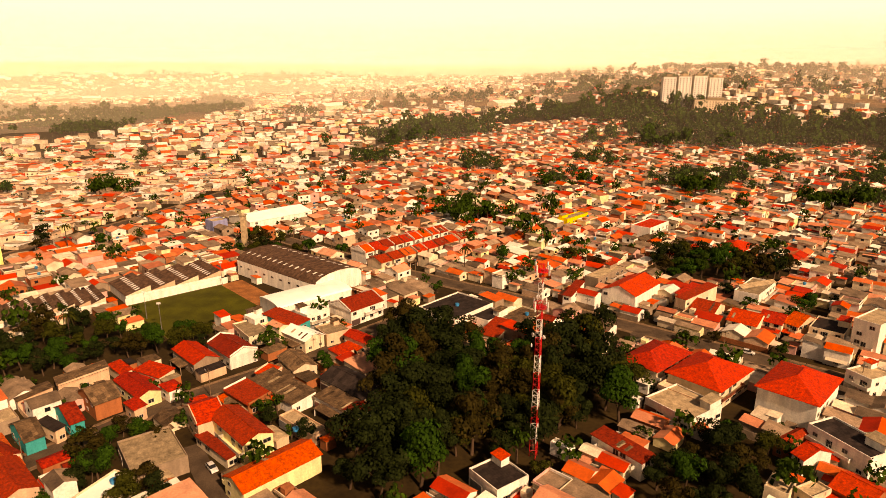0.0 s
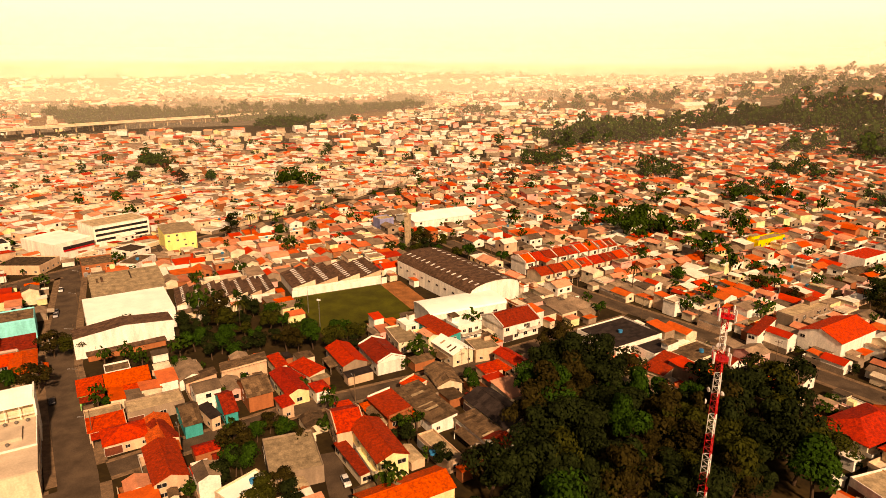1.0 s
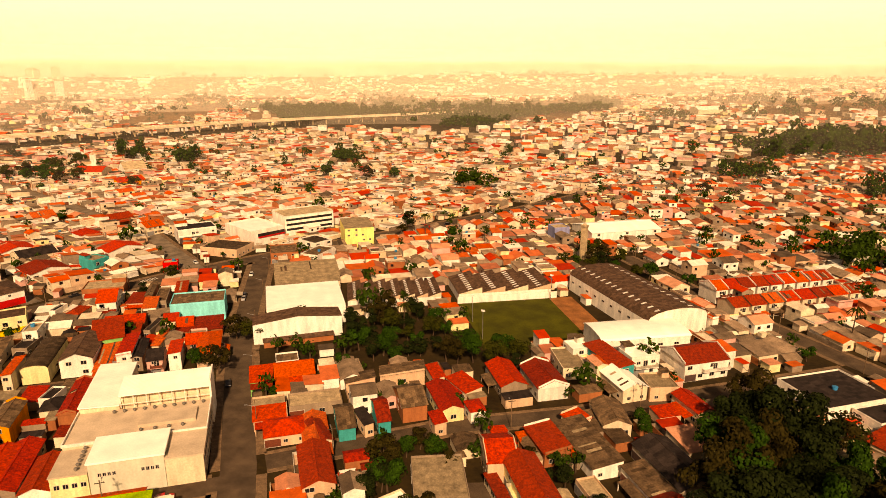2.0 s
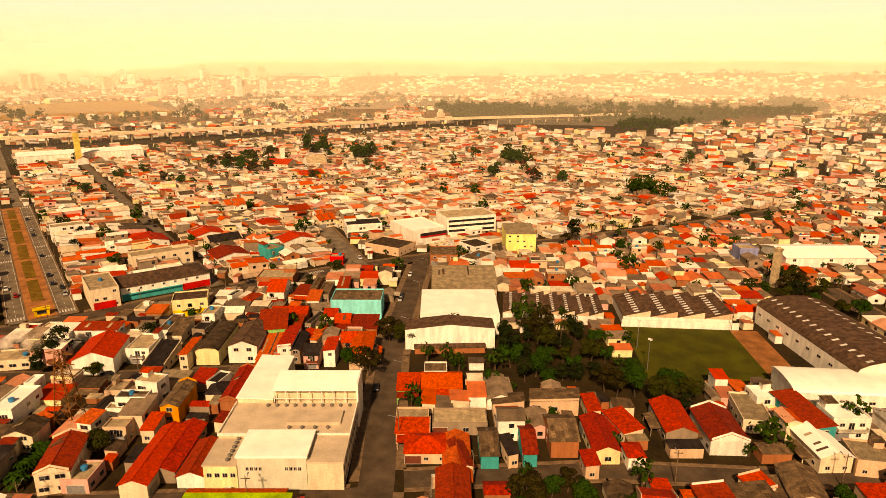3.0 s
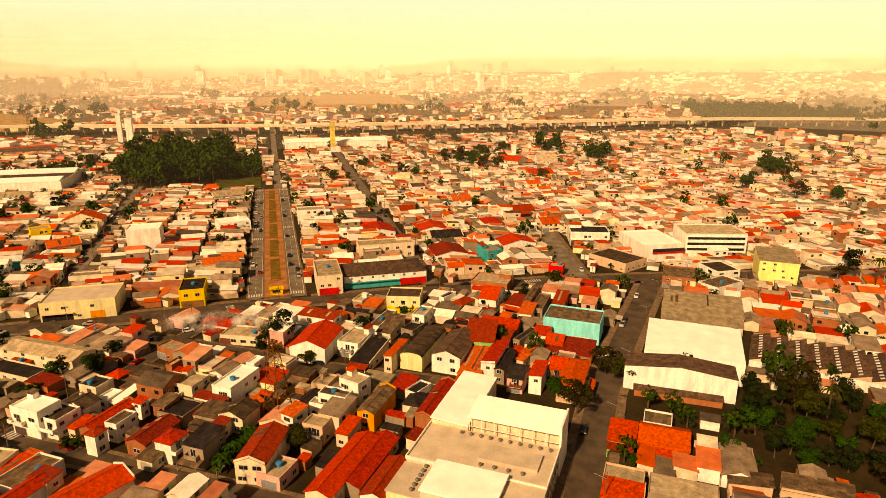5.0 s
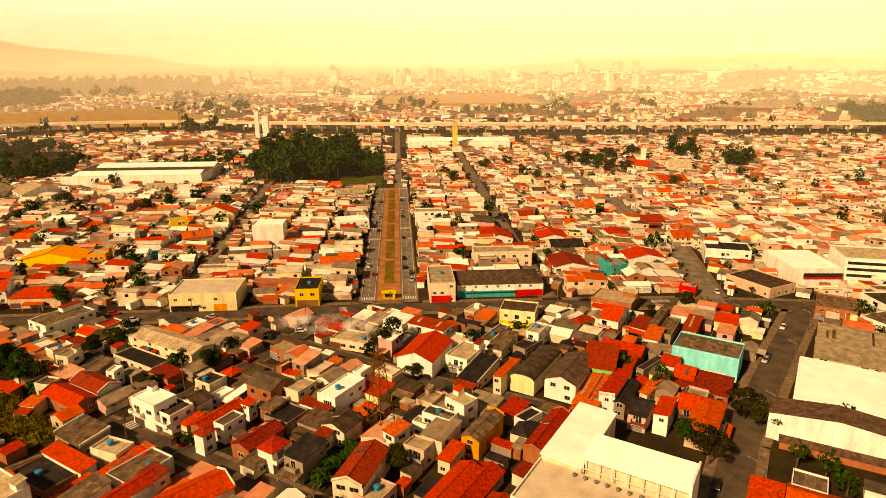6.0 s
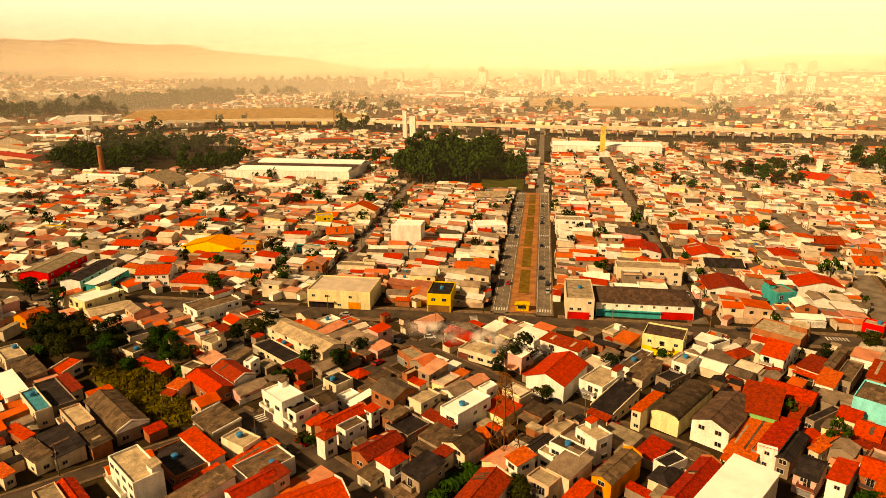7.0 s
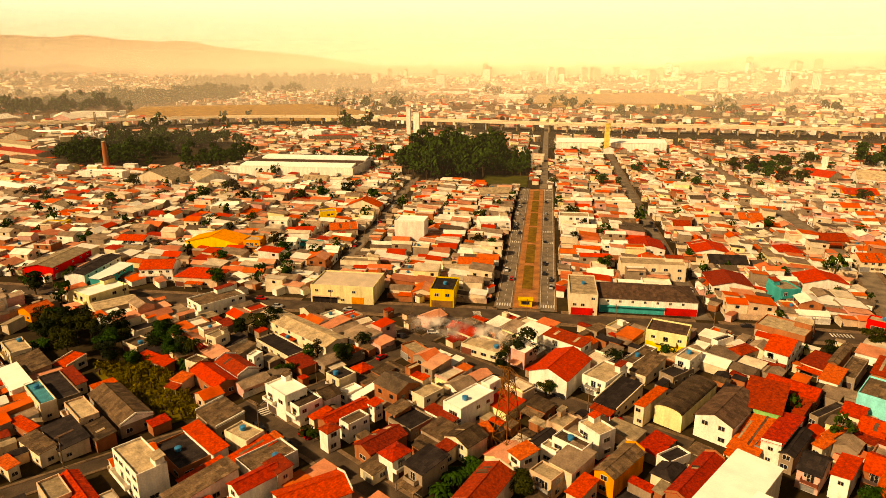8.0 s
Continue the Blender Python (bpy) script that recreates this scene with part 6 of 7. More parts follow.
def banana_clump(x, y, r, seed):
    """Broad arching leaves on short stems."""
    h = random.Random(seed)
    t = thing("banana_clump", pose(x, y, 0), "clump of broad-leaved green banana plants in a yard", "banana plant", "banana plants")
    stems, s = Shape(), Shape()
    for k in range(int(6 * r)):
        a, q = h.uniform(0, math.tau), r * h.random() ** 0.5
        px, py, top = q * math.cos(a), q * math.sin(a), h.uniform(1.6, 3.2)
        stems.rod((px, py, 0), (px, py, top), 0.14, 5, 0.09)
        for i in range(7):
            b = i * math.tau / 7 + h.random()
            long, rise = h.uniform(1.4, 2.2), h.uniform(0.5, 1.2)
            c, e = math.cos(b), math.sin(b)
            p = [(px + c * long * u, py + e * long * u, top + rise * 2 * u - (rise * 2 + 0.5) * u * u) for u in (0, 0.35, 0.7, 1)]
            for j, (w0, w1) in enumerate(((0.1, 0.36), (0.36, 0.34), (0.34, 0.05))):
                s.add([(p[j][0] - e * w0, p[j][1] + c * w0, p[j][2] - 0.1), p[j], p[j + 1], (p[j + 1][0] - e * w1, p[j + 1][1] + c * w1, p[j + 1][2] - 0.1)], [(0, 1, 2, 3)])
                s.add([p[j], (p[j][0] + e * w0, p[j][1] - c * w0, p[j][2] - 0.1), (p[j + 1][0] + e * w1, p[j + 1][1] - c * w1, p[j + 1][2] - 0.1), p[j + 1]], [(0, 1, 2, 3)])
    part("stems", stems.mesh("stems", [bark]), t)
    tagged(part("leaves", s.mesh("leaves", [leaves_green]), t), kind="stuff")


for k, (x, y, r) in enumerate(BANANAS):
    banana_clump(x, y, r, k)

g = random.Random(5)
green = []
for k in range(3600):
    x, y = g.uniform(-900, 350), g.uniform(-250, 700)
    if is_free(x, y, 3, 3, 0, 0.75) and not on_road(x, y, -1, 2) and math.hypot(x + 200, y - 30) > 110:
        green.append((x, y, g.uniform(2, 4.5)))
        take(x, y, 4, 4, 0)
wood("garden_trees", green, "small dark green garden trees between the houses", leaves_far, 0.72, 110)
for x, y, r in ((-367, 70, 3.2), (-586, 64, 4.2), (-561, 159, 5.2), (-617, 209, 3.7), (-562, 227, 4.7), (-589, 282, 3.2), (-619, 318, 4.2), (-651, 343, 5.2), (-634, 295, 3.7), (-387, -32, 4.7), (-375, -41, 3.2), (-336, -60, 4.2), (-305, -50, 5.2), (-423, -125, 3.7), (-611, -242, 4.7), (-643, -270, 3.2), (-491, -50, 4.2), (-472, -96, 5.2), (-532, -144, 3.7), (-502, -31, 4.7), (-350, 166, 3.2), (-332, 121, 4.2), (-429, 121, 5.2), (-335, 232, 3.7), (-405, 228, 4.7), (-480, 314, 3.2),
                (-358, -39, 5.6), (-352, -33, 4.6), (-347, -16, 4.2), (-315, -21, 5), (-366, -143, 4.5), (-294, -122, 5.5), (-300, -128, 4.5), (-480, -126, 6), (-519, -196, 6.5), (-497, -112, 6.5), (-476, -57, 5.5), (-481, -42, 6),
                (-487, -24, 6), (-481, -7, 5), (-403, -88, 5), (-474, -245, 6), (-460, -180, 5.5), (-527, 158, 6.5), (-399, 123, 4), (-372, 114, 4.2), (-582, 198, 6), (-528, 229, 5.5), (-423, 66, 4.5), (-369, 63, 4), (-598, 224, 6), (-478, 322, 6),
                (-598, 284, 8), (-575, 288, 7.5), (-556, 293, 7), (-545, 300, 6.5), (-547, 316, 7), (-580, 306, 7.5), (-612, 334, 8), (-604, 318, 6), (-628, 360, 8), (-640, 372, 7), (-724, 351, 8), (-737, 320, 8), (-752, 330, 7), (-788, 511, 8)):
    tree(x, y, r, "leafy dark green tree between the low houses")
GROVES = [((-560, 430), 9), ((-430, 520), 10), ((-250, 470), 8), ((-70, 640), 10), ((40, 600), 9), ((200, 480), 10), ((300, 430), 9), ((-640, -40), 12), ((-655, -190), 18), ((-690, -260), 16), ((-800, -300), 16), ((-620, 420), 9), ((390, 790), 9), ((452, 828), 11), ((513, 870), 13), ((441, 653), 15), ((570, 901), 9), ((190, 517), 11), ((160, 648), 13), ((32, 364), 15), ((17, 393), 9), ((105, 516), 11), ((237, 518), 13), ((354, 519), 15), ((273, 430), 9), ((316, 612), 11)]
spots = [(cx + g.gauss(0, s * 1.2), cy + g.gauss(0, s), g.uniform(5, 8)) for (cx, cy), s in GROVES for k in range(16)]
wood("groves", spots, "groups of dark green trees among the far houses", leaves_far, 0.55, 220)

HILL_TOP = [(200, 1150), (700, 1050), (1200, 1300), (1200, 1900), (600, 2000), (250, 1700)]
wood("hill_top_trees", [(x, y, g.uniform(7, 12)) for x, y in scatter(HILL_TOP, 30, 15) if g.random() < 0.3], "dark green trees between the houses of the far hill", leaves_far, 1.2, 50)
far_spots = []
for k in range(150):
    r, a, size = g.uniform(950, 3600), radians(g.uniform(-40, 140)), g.uniform(15, 70)
    cx, cy = -20 - r * math.sin(a), 40 + r * math.cos(a)
    far_spots += [] if any(inside((cx, cy), p_) for p_ in (MEADOW, ISLE, PASTURE)) else [(cx + g.gauss(0, size * 1.6), cy + g.gauss(0, size * 0.6), g.uniform(6, 10)) for i in range(10)]
wood("far_groves", far_spots, "dark tree groups between the far houses", leaves_far, 1.2, 40)

# ---- the mast ----
def mast(x, y, h, bands):
    t = thing("radio_mast", pose(x, y, 0, 0, 0, 20), "tall slim lattice mast painted in red and white bands", "mast")
    step = h / bands
    for k in range(bands):
        s = Shape()
        z0, z1 = k * step, (k + 1) * step
        ring = lambda z: [(1.15 * (1 - 0.45 * z / h) * math.cos(a), 1.15 * (1 - 0.45 * z / h) * math.sin(a), z) for a in (0.3, 0.3 + math.tau / 3, 0.3 + 2 * math.tau / 3)]
        lo, hi = ring(z0), ring(z1)
        for i in range(3):
            s.rod(lo[i], hi[i], 0.08, 5)
        for j in range(3):
            a, b = ring(z0 + j * step / 3), ring(z0 + (j + 1) * step / 3)
            for i in range(3):
                s.rod(a[i], b[(i + 1) % 3], 0.04, 4).rod(b[i], b[(i + 1) % 3], 0.05, 4)
        part("mast_section", s.mesh("mast_section", [white_paint if k % 2 else red_paint]), t)
    for z in (h * 0.79, h * 0.965):
        s = Shape().lathe([(0.6, z), (1.7, z), (1.7, z + 0.12), (0.6, z + 0.12)], 10)
        for i in range(8):
            a = i * math.tau / 8
            s.rod((1.65 * math.cos(a), 1.65 * math.sin(a), z), (1.65 * math.cos(a), 1.65 * math.sin(a), z + 1.1), 0.05, 4)
            s.rod((1.65 * math.cos(a), 1.65 * math.sin(a), z + 1.1), (1.65 * math.cos(a + 0.785), 1.65 * math.sin(a + 0.785), z + 1.1), 0.05, 4)
        part("platform", s.mesh("platform", [red_paint]), t)
        for i in range(4):
            a = i * math.tau / 4 + 0.4
            s = Shape().box(-0.18, -0.12, 0, 0.18, 0.12, 2.4)
            part("panel_antenna", s.mesh("panel_antenna", [white_paint]), t, pose(2.0 * math.cos(a), 2.0 * math.sin(a), z - 0.6, 0, 0, math.degrees(a)))
    for z, a in ((h * 0.63, 0.4), (h * 0.66, 3.2), (h * 0.6, 2.7), (h * 0.83, 1.5)):
        s = Shape().lathe([(0.1, 0), (0.45, 0.12), (0.5, 0.3), (0.48, 0.32)], 12)
        part("dish", s.mesh("dish", [white_paint]), t, pose(1.5 * math.cos(a), 1.5 * math.sin(a), z, 90, 0, math.degrees(a) + 90), "round white dish antenna")


mast(22.5, 136.5, 50, 11)


def pylon(x, y, h, rot):
    t = thing("power_pylon", pose(x, y, 0, 0, 0, rot), "rusty brown lattice power pylon with cross arms", "pylon")
    s = Shape()
    c = lambda z: [(sx * (3.0 - 2.3 * z / h), sy * (3.0 - 2.3 * z / h), z) for sx, sy in ((-1, -1), (1, -1), (1, 1), (-1, 1))]
    levels = [0, 0.2, 0.38, 0.54, 0.68, 0.8, 0.9, 1.0]
    for a, b in zip(levels, levels[1:]):
        lo, hi = c(a * h), c(b * h)
        for i in range(4):
            s.rod(lo[i], hi[i], 0.12, 4).rod(lo[i], hi[(i + 1) % 4], 0.07, 4).rod(lo[(i + 1) % 4], hi[i], 0.07, 4).rod(hi[i], hi[(i + 1) % 4], 0.07, 4)
    part("lattice_body", s.mesh("lattice_body", [rust]), t)
    for z in (0.7, 0.84, 0.97):
        s = Shape()
        for side_ in (-1, 1):
            for yy in (-0.5, 0.5):
                s.rod((0, yy, z * h), (side_ * 4, 0, z * h + 0.1), 0.08, 4).rod((0, yy, z * h + 1), (side_ * 4, 0, z * h + 0.1), 0.06, 4)
        part("cross_arm", s.mesh("cross_arm", [rust]), t)


pylon(-189, 68, 23, 40)
take(-189, 68, 9, 9, 0)
for x, y, h in ((-700, -330, 30), (-860, -420, 32), (-930, -120, 32)):
    pylon(x, y, h, 10)

# ---- viaduct, chimneys and far blocks ----
def viaduct():
    line = VIADUCT
    t = thing("viaduct", pose(0, 0, 0), "long pale concrete motorway viaduct on rows of piers", "viaduct")
    deck = Shape()
    for a, b in zip(line, line[1:]):
        d = (b - a).normalized()
        n = Vector((-d.y, d.x)) * 10
        deck.slabs([[(*(a - n), 10.5), (*(b - n), 10.5), (*(b + n), 10.5), (*(a + n), 10.5)]], 1.3)
        for side_ in (-1, 1):
            q = n * side_
            deck.slabs([[(*(a + q * 0.96), 11.9), (*(b + q * 0.96), 11.9), (*(b + q), 11.9), (*(a + q), 11.9)][::side_]], 1.0)
        count = int((b - a).length / 22)
        for i in range(count):
            p = a.lerp(b, (i + 0.5) / count)
            s = Shape()
            for off in (-4, 4):
                q = p + n * off / 7
                s.rod((q.x, q.y, -0.2), (q.x, q.y, 8.2), 1.2, 8)
            s.rod((*(p - n * 0.85), 7.8), (*(p + n * 0.85), 7.8), 0.8, 4)
            part("pier", s.mesh("pier", [slab]), t)
    part("deck", deck.mesh("deck", [surface("pale_concrete", (0.7, 0.58, 0.42), 0.9, 0.1, soil=0.3)]), t)


viaduct()


def stack(x, y, w, h, mat, label, name="silo", round_=False):
    t = thing(name, pose(x, y, rise_at(x, y), 0, 0, ROT_A), label, name.replace("_", " "))
    if round_:
        s = Shape().lathe([(w * 0.55, 0), (w * 0.45, h * 0.6), (w * 0.4, h), (w * 0.44, h + 0.6)], 14)
    else:
        s = Shape().box(-w / 2, -w / 2, 0, w / 2, w / 2, h).box(-w / 2 - 0.3, -w / 2 - 0.3, h, w / 2 + 0.3, w / 2 + 0.3, h + 0.8)
    part("shaft", s.mesh("shaft", [mat]), t)
    part("cap", Shape().lathe([(w * 0.4, h + 0.8), (w * 0.3, h + 1.5)], 10).mesh("cap", [slab]), t)


stack(-850, -6, 7, 31, paint("white"), "tall white concrete silo beside the works")
stack(-862, -17, 5, 36, paint("white"), "tall white concrete silo beside the works")
stack(-716, 201, 5, 30, surface("faded_yellow_paint", (0.74, 0.58, 0.22), 0.7, 0.05), "faded yellow water tower over the warehouse", "water_tower")
stack(-610, -268, 5, 24, paint("brick"), "old round brick chimney stack", "chimney", True)
stack(-610, 366, 4, 12, paint("white"), "white church tower beside a red hall", "church_tower")
stack(-107, 330, 2.6, 17, slab, "slim concrete chimney of the factory hall", "chimney")


def tower_block(x, y, w, d, h, rot, wall, label):
    z = rise_at(x, y) - 1
    t = thing("apartment_block", pose(x, y, z, 0, 0, rot), label, "apartment block", "far apartment blocks")
    v, f = walls_of("flat", w, d, h, 0)
    part("wall", mesh("wall", v, f, paint(wall)), t)
    part("roof", Shape().box(-w / 2 - 0.3, -d / 2 - 0.3, h - 0.04, w / 2 + 0.3, d / 2 + 0.3, h + 0.8).box(-w / 5, -d / 5, h + 0.8, w / 5, d / 5, h + 4).mesh("roof", [slab]), t)
    s = Shape()
    for level in range(int(h / 3)):
        for i in range(int(w / 4)):
            for yy, q in ((-d / 2, -1), (d / 2, 1)):
                u = (i + 0.5) / int(w / 4) * w - w / 2
                s.add([(u - 0.9, yy + q * 0.05, level * 3 + 1), (u + 0.9, yy + q * 0.05, level * 3 + 1), (u + 0.9, yy + q * 0.05, level * 3 + 2.3), (u - 0.9, yy + q * 0.05, level * 3 + 2.3)], [(0, 1, 2, 3)[::-q]])
    tagged(part("window", s.mesh("window", [glass]), t), kind="stuff")


for k, (ox, oy) in enumerate(((-34, 4), (-12, 0), (10, -4), (32, -8))):
    tower_block(380 + ox, 1000 + oy, 19, 16, 50 - 3 * (k == 3), -8, "white", "tall white apartment tower on the far hill")
tower_block(402, 960, 60, 14, 22, -10, "cream", "long cream apartment block below the towers")
g = random.Random(31)
for k in range(70):
    a, r = radians(g.uniform(62, 100)), g.uniform(2100, 3700)
    tower_block(-20 - r * math.sin(a), 40 + r * math.cos(a), g.uniform(16, 30), 16, g.uniform(25, 60), g.uniform(60, 110), g.choice(("white", "cream", "peach")), "pale far apartment tower in the hazy centre")

# ---- street things ----
def car_meshes(colour):
    mat = surface("car_paint_" + colour, {"white": (0.7, 0.68, 0.62), "black": (0.02, 0.02, 0.022), "silver": (0.4, 0.39, 0.37), "red": (0.4, 0.03, 0.02)}[colour], 0.3, 0.05, bump=0)
    prof = [(-2.05, 0.35), (-2.1, 0.75), (-1.95, 0.95), (0.95, 0.98), (1.95, 0.8), (2.1, 0.6), (2.08, 0.35)]
    n = len(prof)
    body = Shape().add([(x, y, z) for y in (-0.82, 0.82) for x, z in prof], [tuple(range(n))[::-1], tuple(range(n, 2 * n))] + [(i, (i + 1) % n, (i + 1) % n + n, i + n) for i in range(n)])
    cab = [(-1.9, 0.94), (-1.45, 1.42), (0.25, 1.44), (1.0, 0.96)]
    cabin = Shape().add([(x, y * (0.78 if z < 1 else 0.64), z) for y in (-1, 1) for x, z in cab], [(3, 2, 1, 0), (4, 5, 6, 7)] + [(i, (i + 1) % 4, (i + 1) % 4 + 4, i + 4) for i in range(4)])
    top = Shape().add([(x, y * 0.63, z) for y in (-1, 1) for x, z in ((-1.42, 1.43), (0.22, 1.45), (0.22, 1.49), (-1.42, 1.47))], [(3, 2, 1, 0), (4, 5, 6, 7)] + [(i, (i + 1) % 4, (i + 1) % 4 + 4, i + 4) for i in range(4)])
    return body.mesh("body", [mat]), cabin.mesh("cabin", [glass]), top.mesh("top", [mat])


tyre = surface("tyre_rubber", (0.02, 0.02, 0.02), 0.9, 0.1)
WHEEL = Shape().rod((0, -0.1, 0), (0, 0.1, 0), 0.32, 10).mesh("wheel", [tyre])
CARS = {}


def car(x, y, rot, colour):
    if colour not in CARS:
        body, cabin, top = car_meshes(colour)
        t = CARS[colour] = thing("car", pose(x, y, 0.08, 0, 0, rot), f"small {colour} car parked at the kerb", "car", "parked cars")
        part("body", body, t), part("cabin", cabin, t, label="dark glazed cabin"), part("car_roof", top, t)
        for sx in (-1.3, 1.3):
            for sy in (-0.8, 0.8):
                part("wheel", WHEEL, t, pose(sx, sy, 0.32))
    else:
        copy_thing(CARS[colour], pose(x, y, 0.08, 0, 0, rot))


g = random.Random(17)
parked = 0
for pts, width, walkway in ROADS:
    for a, b in zip(pts, pts[1:]):
        d = b - a
        n = Vector((-d.y, d.x)).normalized()
        for k in range(int(d.length / 14)):
            p = a + d * ((k + g.random()) / max(1, int(d.length / 14)))
            if g.random() < 0.5 and walkway and math.hypot(p.x + 60, p.y - 60) < 420 and not on_road(p.x, p.y, [r[0] for r in ROADS].index(pts), 3) and parked < 75:
                q = p + n * g.choice((-1, 1)) * (width / 2 - 1.2)
                car(q.x, q.y, math.degrees(math.atan2(d.y, d.x)) + g.choice((0, 180)), g.choice(("white", "black", "silver", "black", "red", "white")))
                parked += 1
for x, y, r, c in ((-198, 3, 48, "black"), (-194, 8, 48, "black"), (-190, 13, 48, "black"), (103, 196, -40, "white"), (47, 236, -38, "red"), (-260, 46, 95, "white"), (-205, 98, 48, "red"), (-55, 131, -50, "white")):
    car(x, y, r, c)

POLE = Shape().rod((0, 0, 0), (0, 0, 9), 0.14, 6, 0.1).mesh("pole", [pavement])
ARM = Shape().box(-1.0, -0.06, 8.2, 1.0, 0.06, 8.34).box(-0.9, -0.05, 8.34, -0.8, 0.05, 8.5).box(0.8, -0.05, 8.34, 0.9, 0.05, 8.5).mesh("cross_arm", [bark])
LAMP = Shape().rod((0, 0, 7.2), (0, 2.2, 7.9), 0.05, 5).box(-0.14, 2.0, 7.86, 0.14, 2.7, 8.0).mesh("lamp_arm", [steel])
first_pole = None
for pts, width, walkway in ROADS:
    for a, b in zip(pts, pts[1:]):
        d = b - a
        n = Vector((-d.y, d.x)).normalized()
        for k in range(int(d.length / 32)):
            p = a + d * ((k + 0.5) * 32 / d.length)
            if not walkway or math.hypot(p.x + 60, p.y - 60) > 520:
                continue
            q = p - n * (width / 2 + 0.5)
            m = pose(q.x, q.y, 0, 0, 0, math.degrees(math.atan2(d.y, d.x)))
            if first_pole is None:
                first_pole = thing("utility_pole", m, "grey concrete utility pole with a street lamp", "utility pole", "utility poles")
                part("pole", POLE, first_pole), part("cross_arm", ARM, first_pole), part("lamp_arm", LAMP, first_pole, label="steel street lamp arm")
            else:
                copy_thing(first_pole, m)

# ---- kiosk and crossings ----
kiosk = thing("kiosk", pose(*av(5, 0), 0.15, 0, 0, A), "small yellow kiosk with a flat roof on the median", "kiosk")
part("wall", Shape().box(-2.6, -1.5, 0, 2.6, 1.5, 2.5).mesh("wall", [yellow_paint]), kiosk)
part("roof", Shape().box(-3, -1.9, 2.51, 3, 1.9, 2.75).mesh("roof", [yellow_paint]), kiosk)
part("counter", Shape().box(-1.6, -1.8, 0.95, 1.6, -1.45, 1.05).mesh("counter", [steel]), kiosk)
part("hatch", Shape().box(-1.6, -1.53, 1.05, 1.6, -1.48, 2.1).mesh("hatch", [glass]), kiosk)
zebra = Shape()
for cx, cy, turn, wide in ((-277, 62, 5, 8.6), (-262, 190, 82, 8.6), (-206, 2, 40, 4.6), (-224, 93, 145, 5.4), (-247, 225, 60, 8)):
    for k in range(int(wide / 1.1)):
        u = -wide / 2 + 0.3 + k * 1.1
        c, s_ = math.cos(radians(turn)), math.sin(radians(turn))
        zebra.add([(cx + a * c - b * s_, cy + a * s_ + b * c, 0.13) for a, b in ((u, -1.5), (u + 0.55, -1.5), (u + 0.55, 1.5), (u, 1.5))], [(0, 1, 2, 3)])
tagged(new("zebra_crossing", zebra.mesh("zebra_crossing", [MATS["road_paint"]])), "worn white zebra crossings on the streets", "road marking", kind="structure")

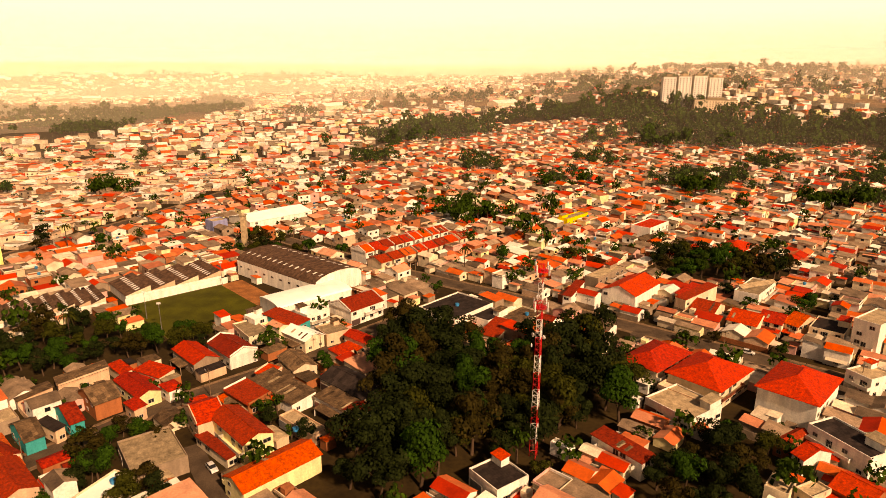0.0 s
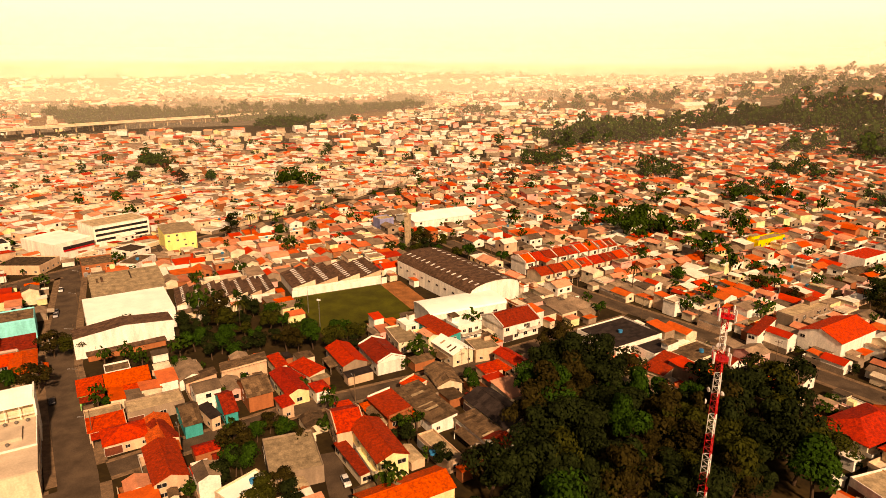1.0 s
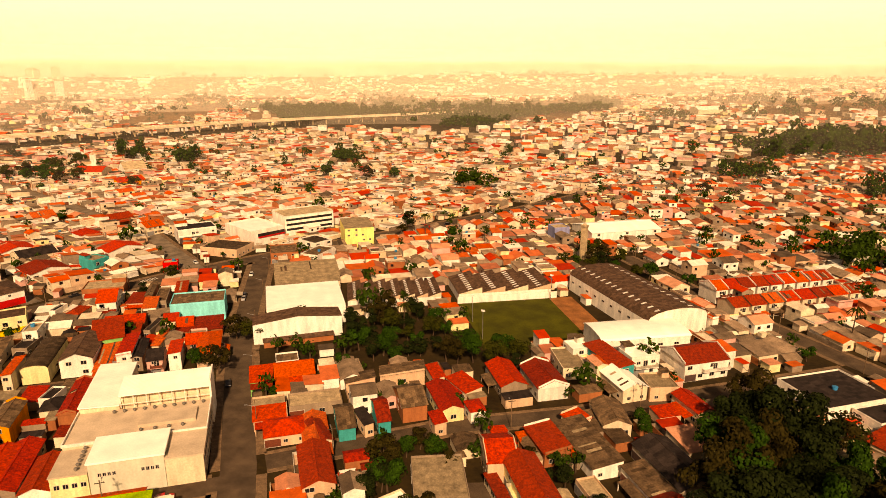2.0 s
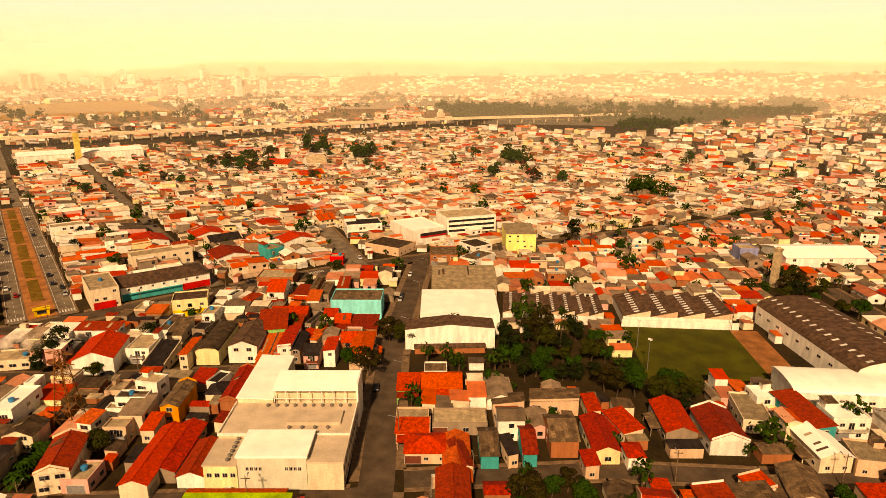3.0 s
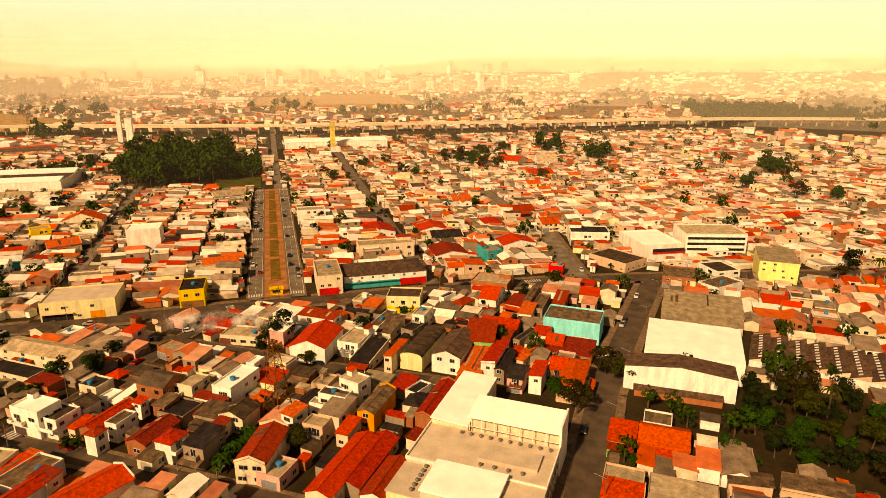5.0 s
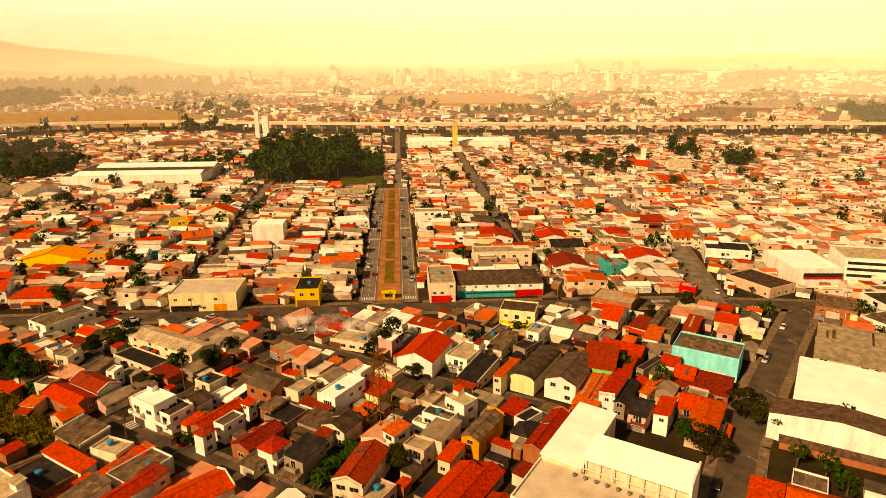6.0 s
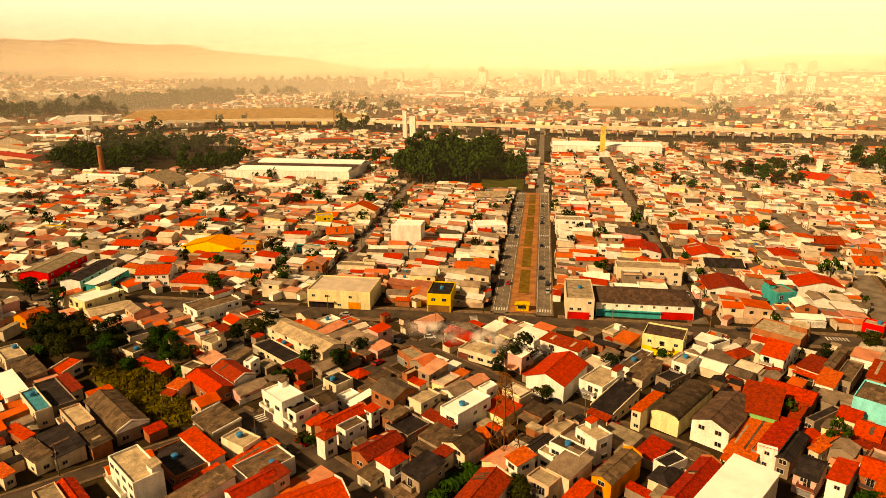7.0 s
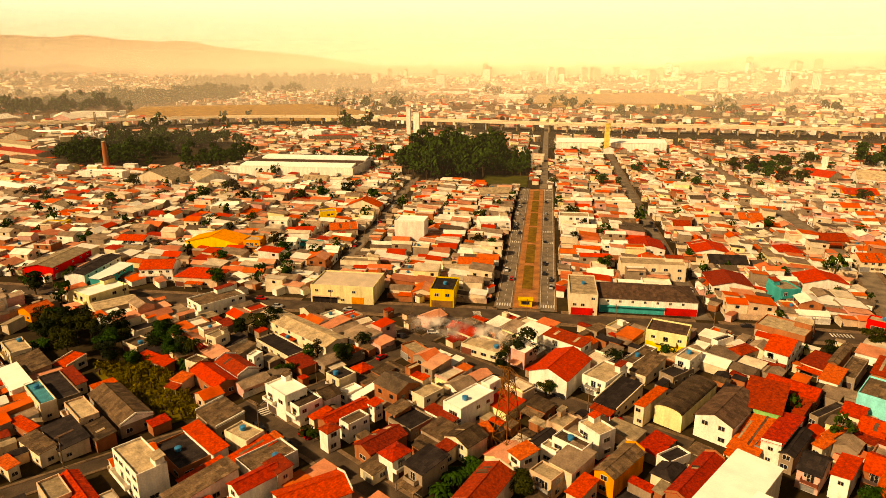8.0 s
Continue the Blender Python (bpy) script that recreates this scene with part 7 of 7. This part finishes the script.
# ---- smoke from a yard fire ----
def smoke(x, y):
    """A low drifting plume: bent veils of thin smoke behind one another, each uneven and fading to its edges."""
    m = bpy.data.materials.new("thin_smoke")
    m.use_nodes = True
    n, l = m.node_tree.nodes, m.node_tree.links
    n.remove(n["Principled BSDF"])
    clear, dust, lit, both, mix = (n.new(k) for k in ("ShaderNodeBsdfTransparent", "ShaderNodeBsdfDiffuse", "ShaderNodeBsdfTranslucent", "ShaderNodeMixShader", "ShaderNodeMixShader"))
    for q in (dust, lit):
        q.inputs[0].default_value = (0.86, 0.79, 0.68, 1)
    co, away, length, fade, cloud, thick, mul = (n.new(k) for k in ("ShaderNodeTexCoord", "ShaderNodeVectorMath", "ShaderNodeVectorMath", "ShaderNodeMapRange", "ShaderNodeTexNoise", "ShaderNodeMapRange", "ShaderNodeMath"))
    away.operation, away.inputs[1].default_value = "SUBTRACT", (0.5, 0.5, 0.5)
    length.operation, mul.operation = "LENGTH", "MULTIPLY"
    fade.interpolation_type = "SMOOTHSTEP"
    fade.inputs[1].default_value, fade.inputs[2].default_value, fade.inputs[3].default_value, fade.inputs[4].default_value = 0.1, 0.49, 0.9, 0.0
    cloud.inputs["Scale"].default_value, cloud.inputs["Detail"].default_value = 0.28, 5
    thick.inputs[1].default_value, thick.inputs[2].default_value = 0.34, 0.58
    l.new(co.outputs["Generated"], away.inputs[0]), l.new(away.outputs[0], length.inputs[0]), l.new(length.outputs["Value"], fade.inputs[0])
    l.new(co.outputs["Object"], cloud.inputs[0]), l.new(cloud.outputs[0], thick.inputs[0])
    l.new(fade.outputs[0], mul.inputs[0]), l.new(thick.outputs[0], mul.inputs[1]), l.new(mul.outputs[0], mix.inputs[0])
    l.new(dust.outputs[0], both.inputs[1]), l.new(lit.outputs[0], both.inputs[2])
    l.new(clear.outputs[0], mix.inputs[1]), l.new(both.outputs[0], mix.inputs[2]), l.new(mix.outputs[0], n["Material Output"].inputs[0])
    t = thing("smoke_plume", pose(x, y, 0), "thin pale smoke drifting from a yard fire", "smoke")
    h = random.Random(3)
    for k, (cx, cy, cz, wide, high) in enumerate(((0, -2, 5.5, 9, 9), (-2, -7, 7.5, 13, 9), (-5, -13, 8.5, 17, 9), (-9, -24, 8, 24, 9), (-12, -34, 8, 26, 8))):
        v, f, cols, lanes = [], [], 13, 9
        for j in range(lanes):
            for i in range(cols):
                u, w = i / (cols - 1) - 0.5, j / (lanes - 1) - 0.5
                v.append((cx + 1.6 * math.sin(5 * u + k) + 1.2 * math.sin(6 * w + 2 * k) - 2 * w, cy + u * wide, cz + w * high))
        for j in range(lanes - 1):
            f += [(j * cols + i, j * cols + i + 1, (j + 1) * cols + i + 1, (j + 1) * cols + i) for i in range(cols - 1)]
        me = mesh("smoke_wisp", v, f, m)
        me.polygons.foreach_set("use_smooth", [True] * len(me.polygons))
        part("smoke_wisp", me, t)


smoke(-238, 79)

# ---- haze over the far town ----
def haze(radius, thin, low, top):
    """A ring-shaped sheet added to imitate haze: it lets most light through and scatters the rest."""
    name = f"haze_{radius}"
    m = bpy.data.materials.new(name)
    m.use_nodes = True
    n, l = m.node_tree.nodes, m.node_tree.links
    n.remove(n["Principled BSDF"])
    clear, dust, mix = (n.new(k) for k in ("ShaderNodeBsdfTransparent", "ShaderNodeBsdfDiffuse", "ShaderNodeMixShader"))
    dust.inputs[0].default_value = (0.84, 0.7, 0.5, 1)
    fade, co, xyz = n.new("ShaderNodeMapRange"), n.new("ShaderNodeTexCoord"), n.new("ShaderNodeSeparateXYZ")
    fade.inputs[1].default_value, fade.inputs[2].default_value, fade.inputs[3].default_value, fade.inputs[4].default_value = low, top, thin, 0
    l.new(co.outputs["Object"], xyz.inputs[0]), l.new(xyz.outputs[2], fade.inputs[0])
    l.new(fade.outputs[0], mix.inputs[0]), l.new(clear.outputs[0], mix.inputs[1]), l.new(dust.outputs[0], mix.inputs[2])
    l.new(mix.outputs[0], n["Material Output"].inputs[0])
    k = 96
    # the sheet leans outward to catch more sun and look bright
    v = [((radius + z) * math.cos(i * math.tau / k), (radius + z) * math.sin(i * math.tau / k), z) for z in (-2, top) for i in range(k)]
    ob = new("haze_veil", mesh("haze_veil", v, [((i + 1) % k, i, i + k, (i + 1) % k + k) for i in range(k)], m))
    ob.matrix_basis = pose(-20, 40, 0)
    tagged(ob, "thin warm-tinted sheet standing in for dusty haze over the far town", "haze", kind="structure")


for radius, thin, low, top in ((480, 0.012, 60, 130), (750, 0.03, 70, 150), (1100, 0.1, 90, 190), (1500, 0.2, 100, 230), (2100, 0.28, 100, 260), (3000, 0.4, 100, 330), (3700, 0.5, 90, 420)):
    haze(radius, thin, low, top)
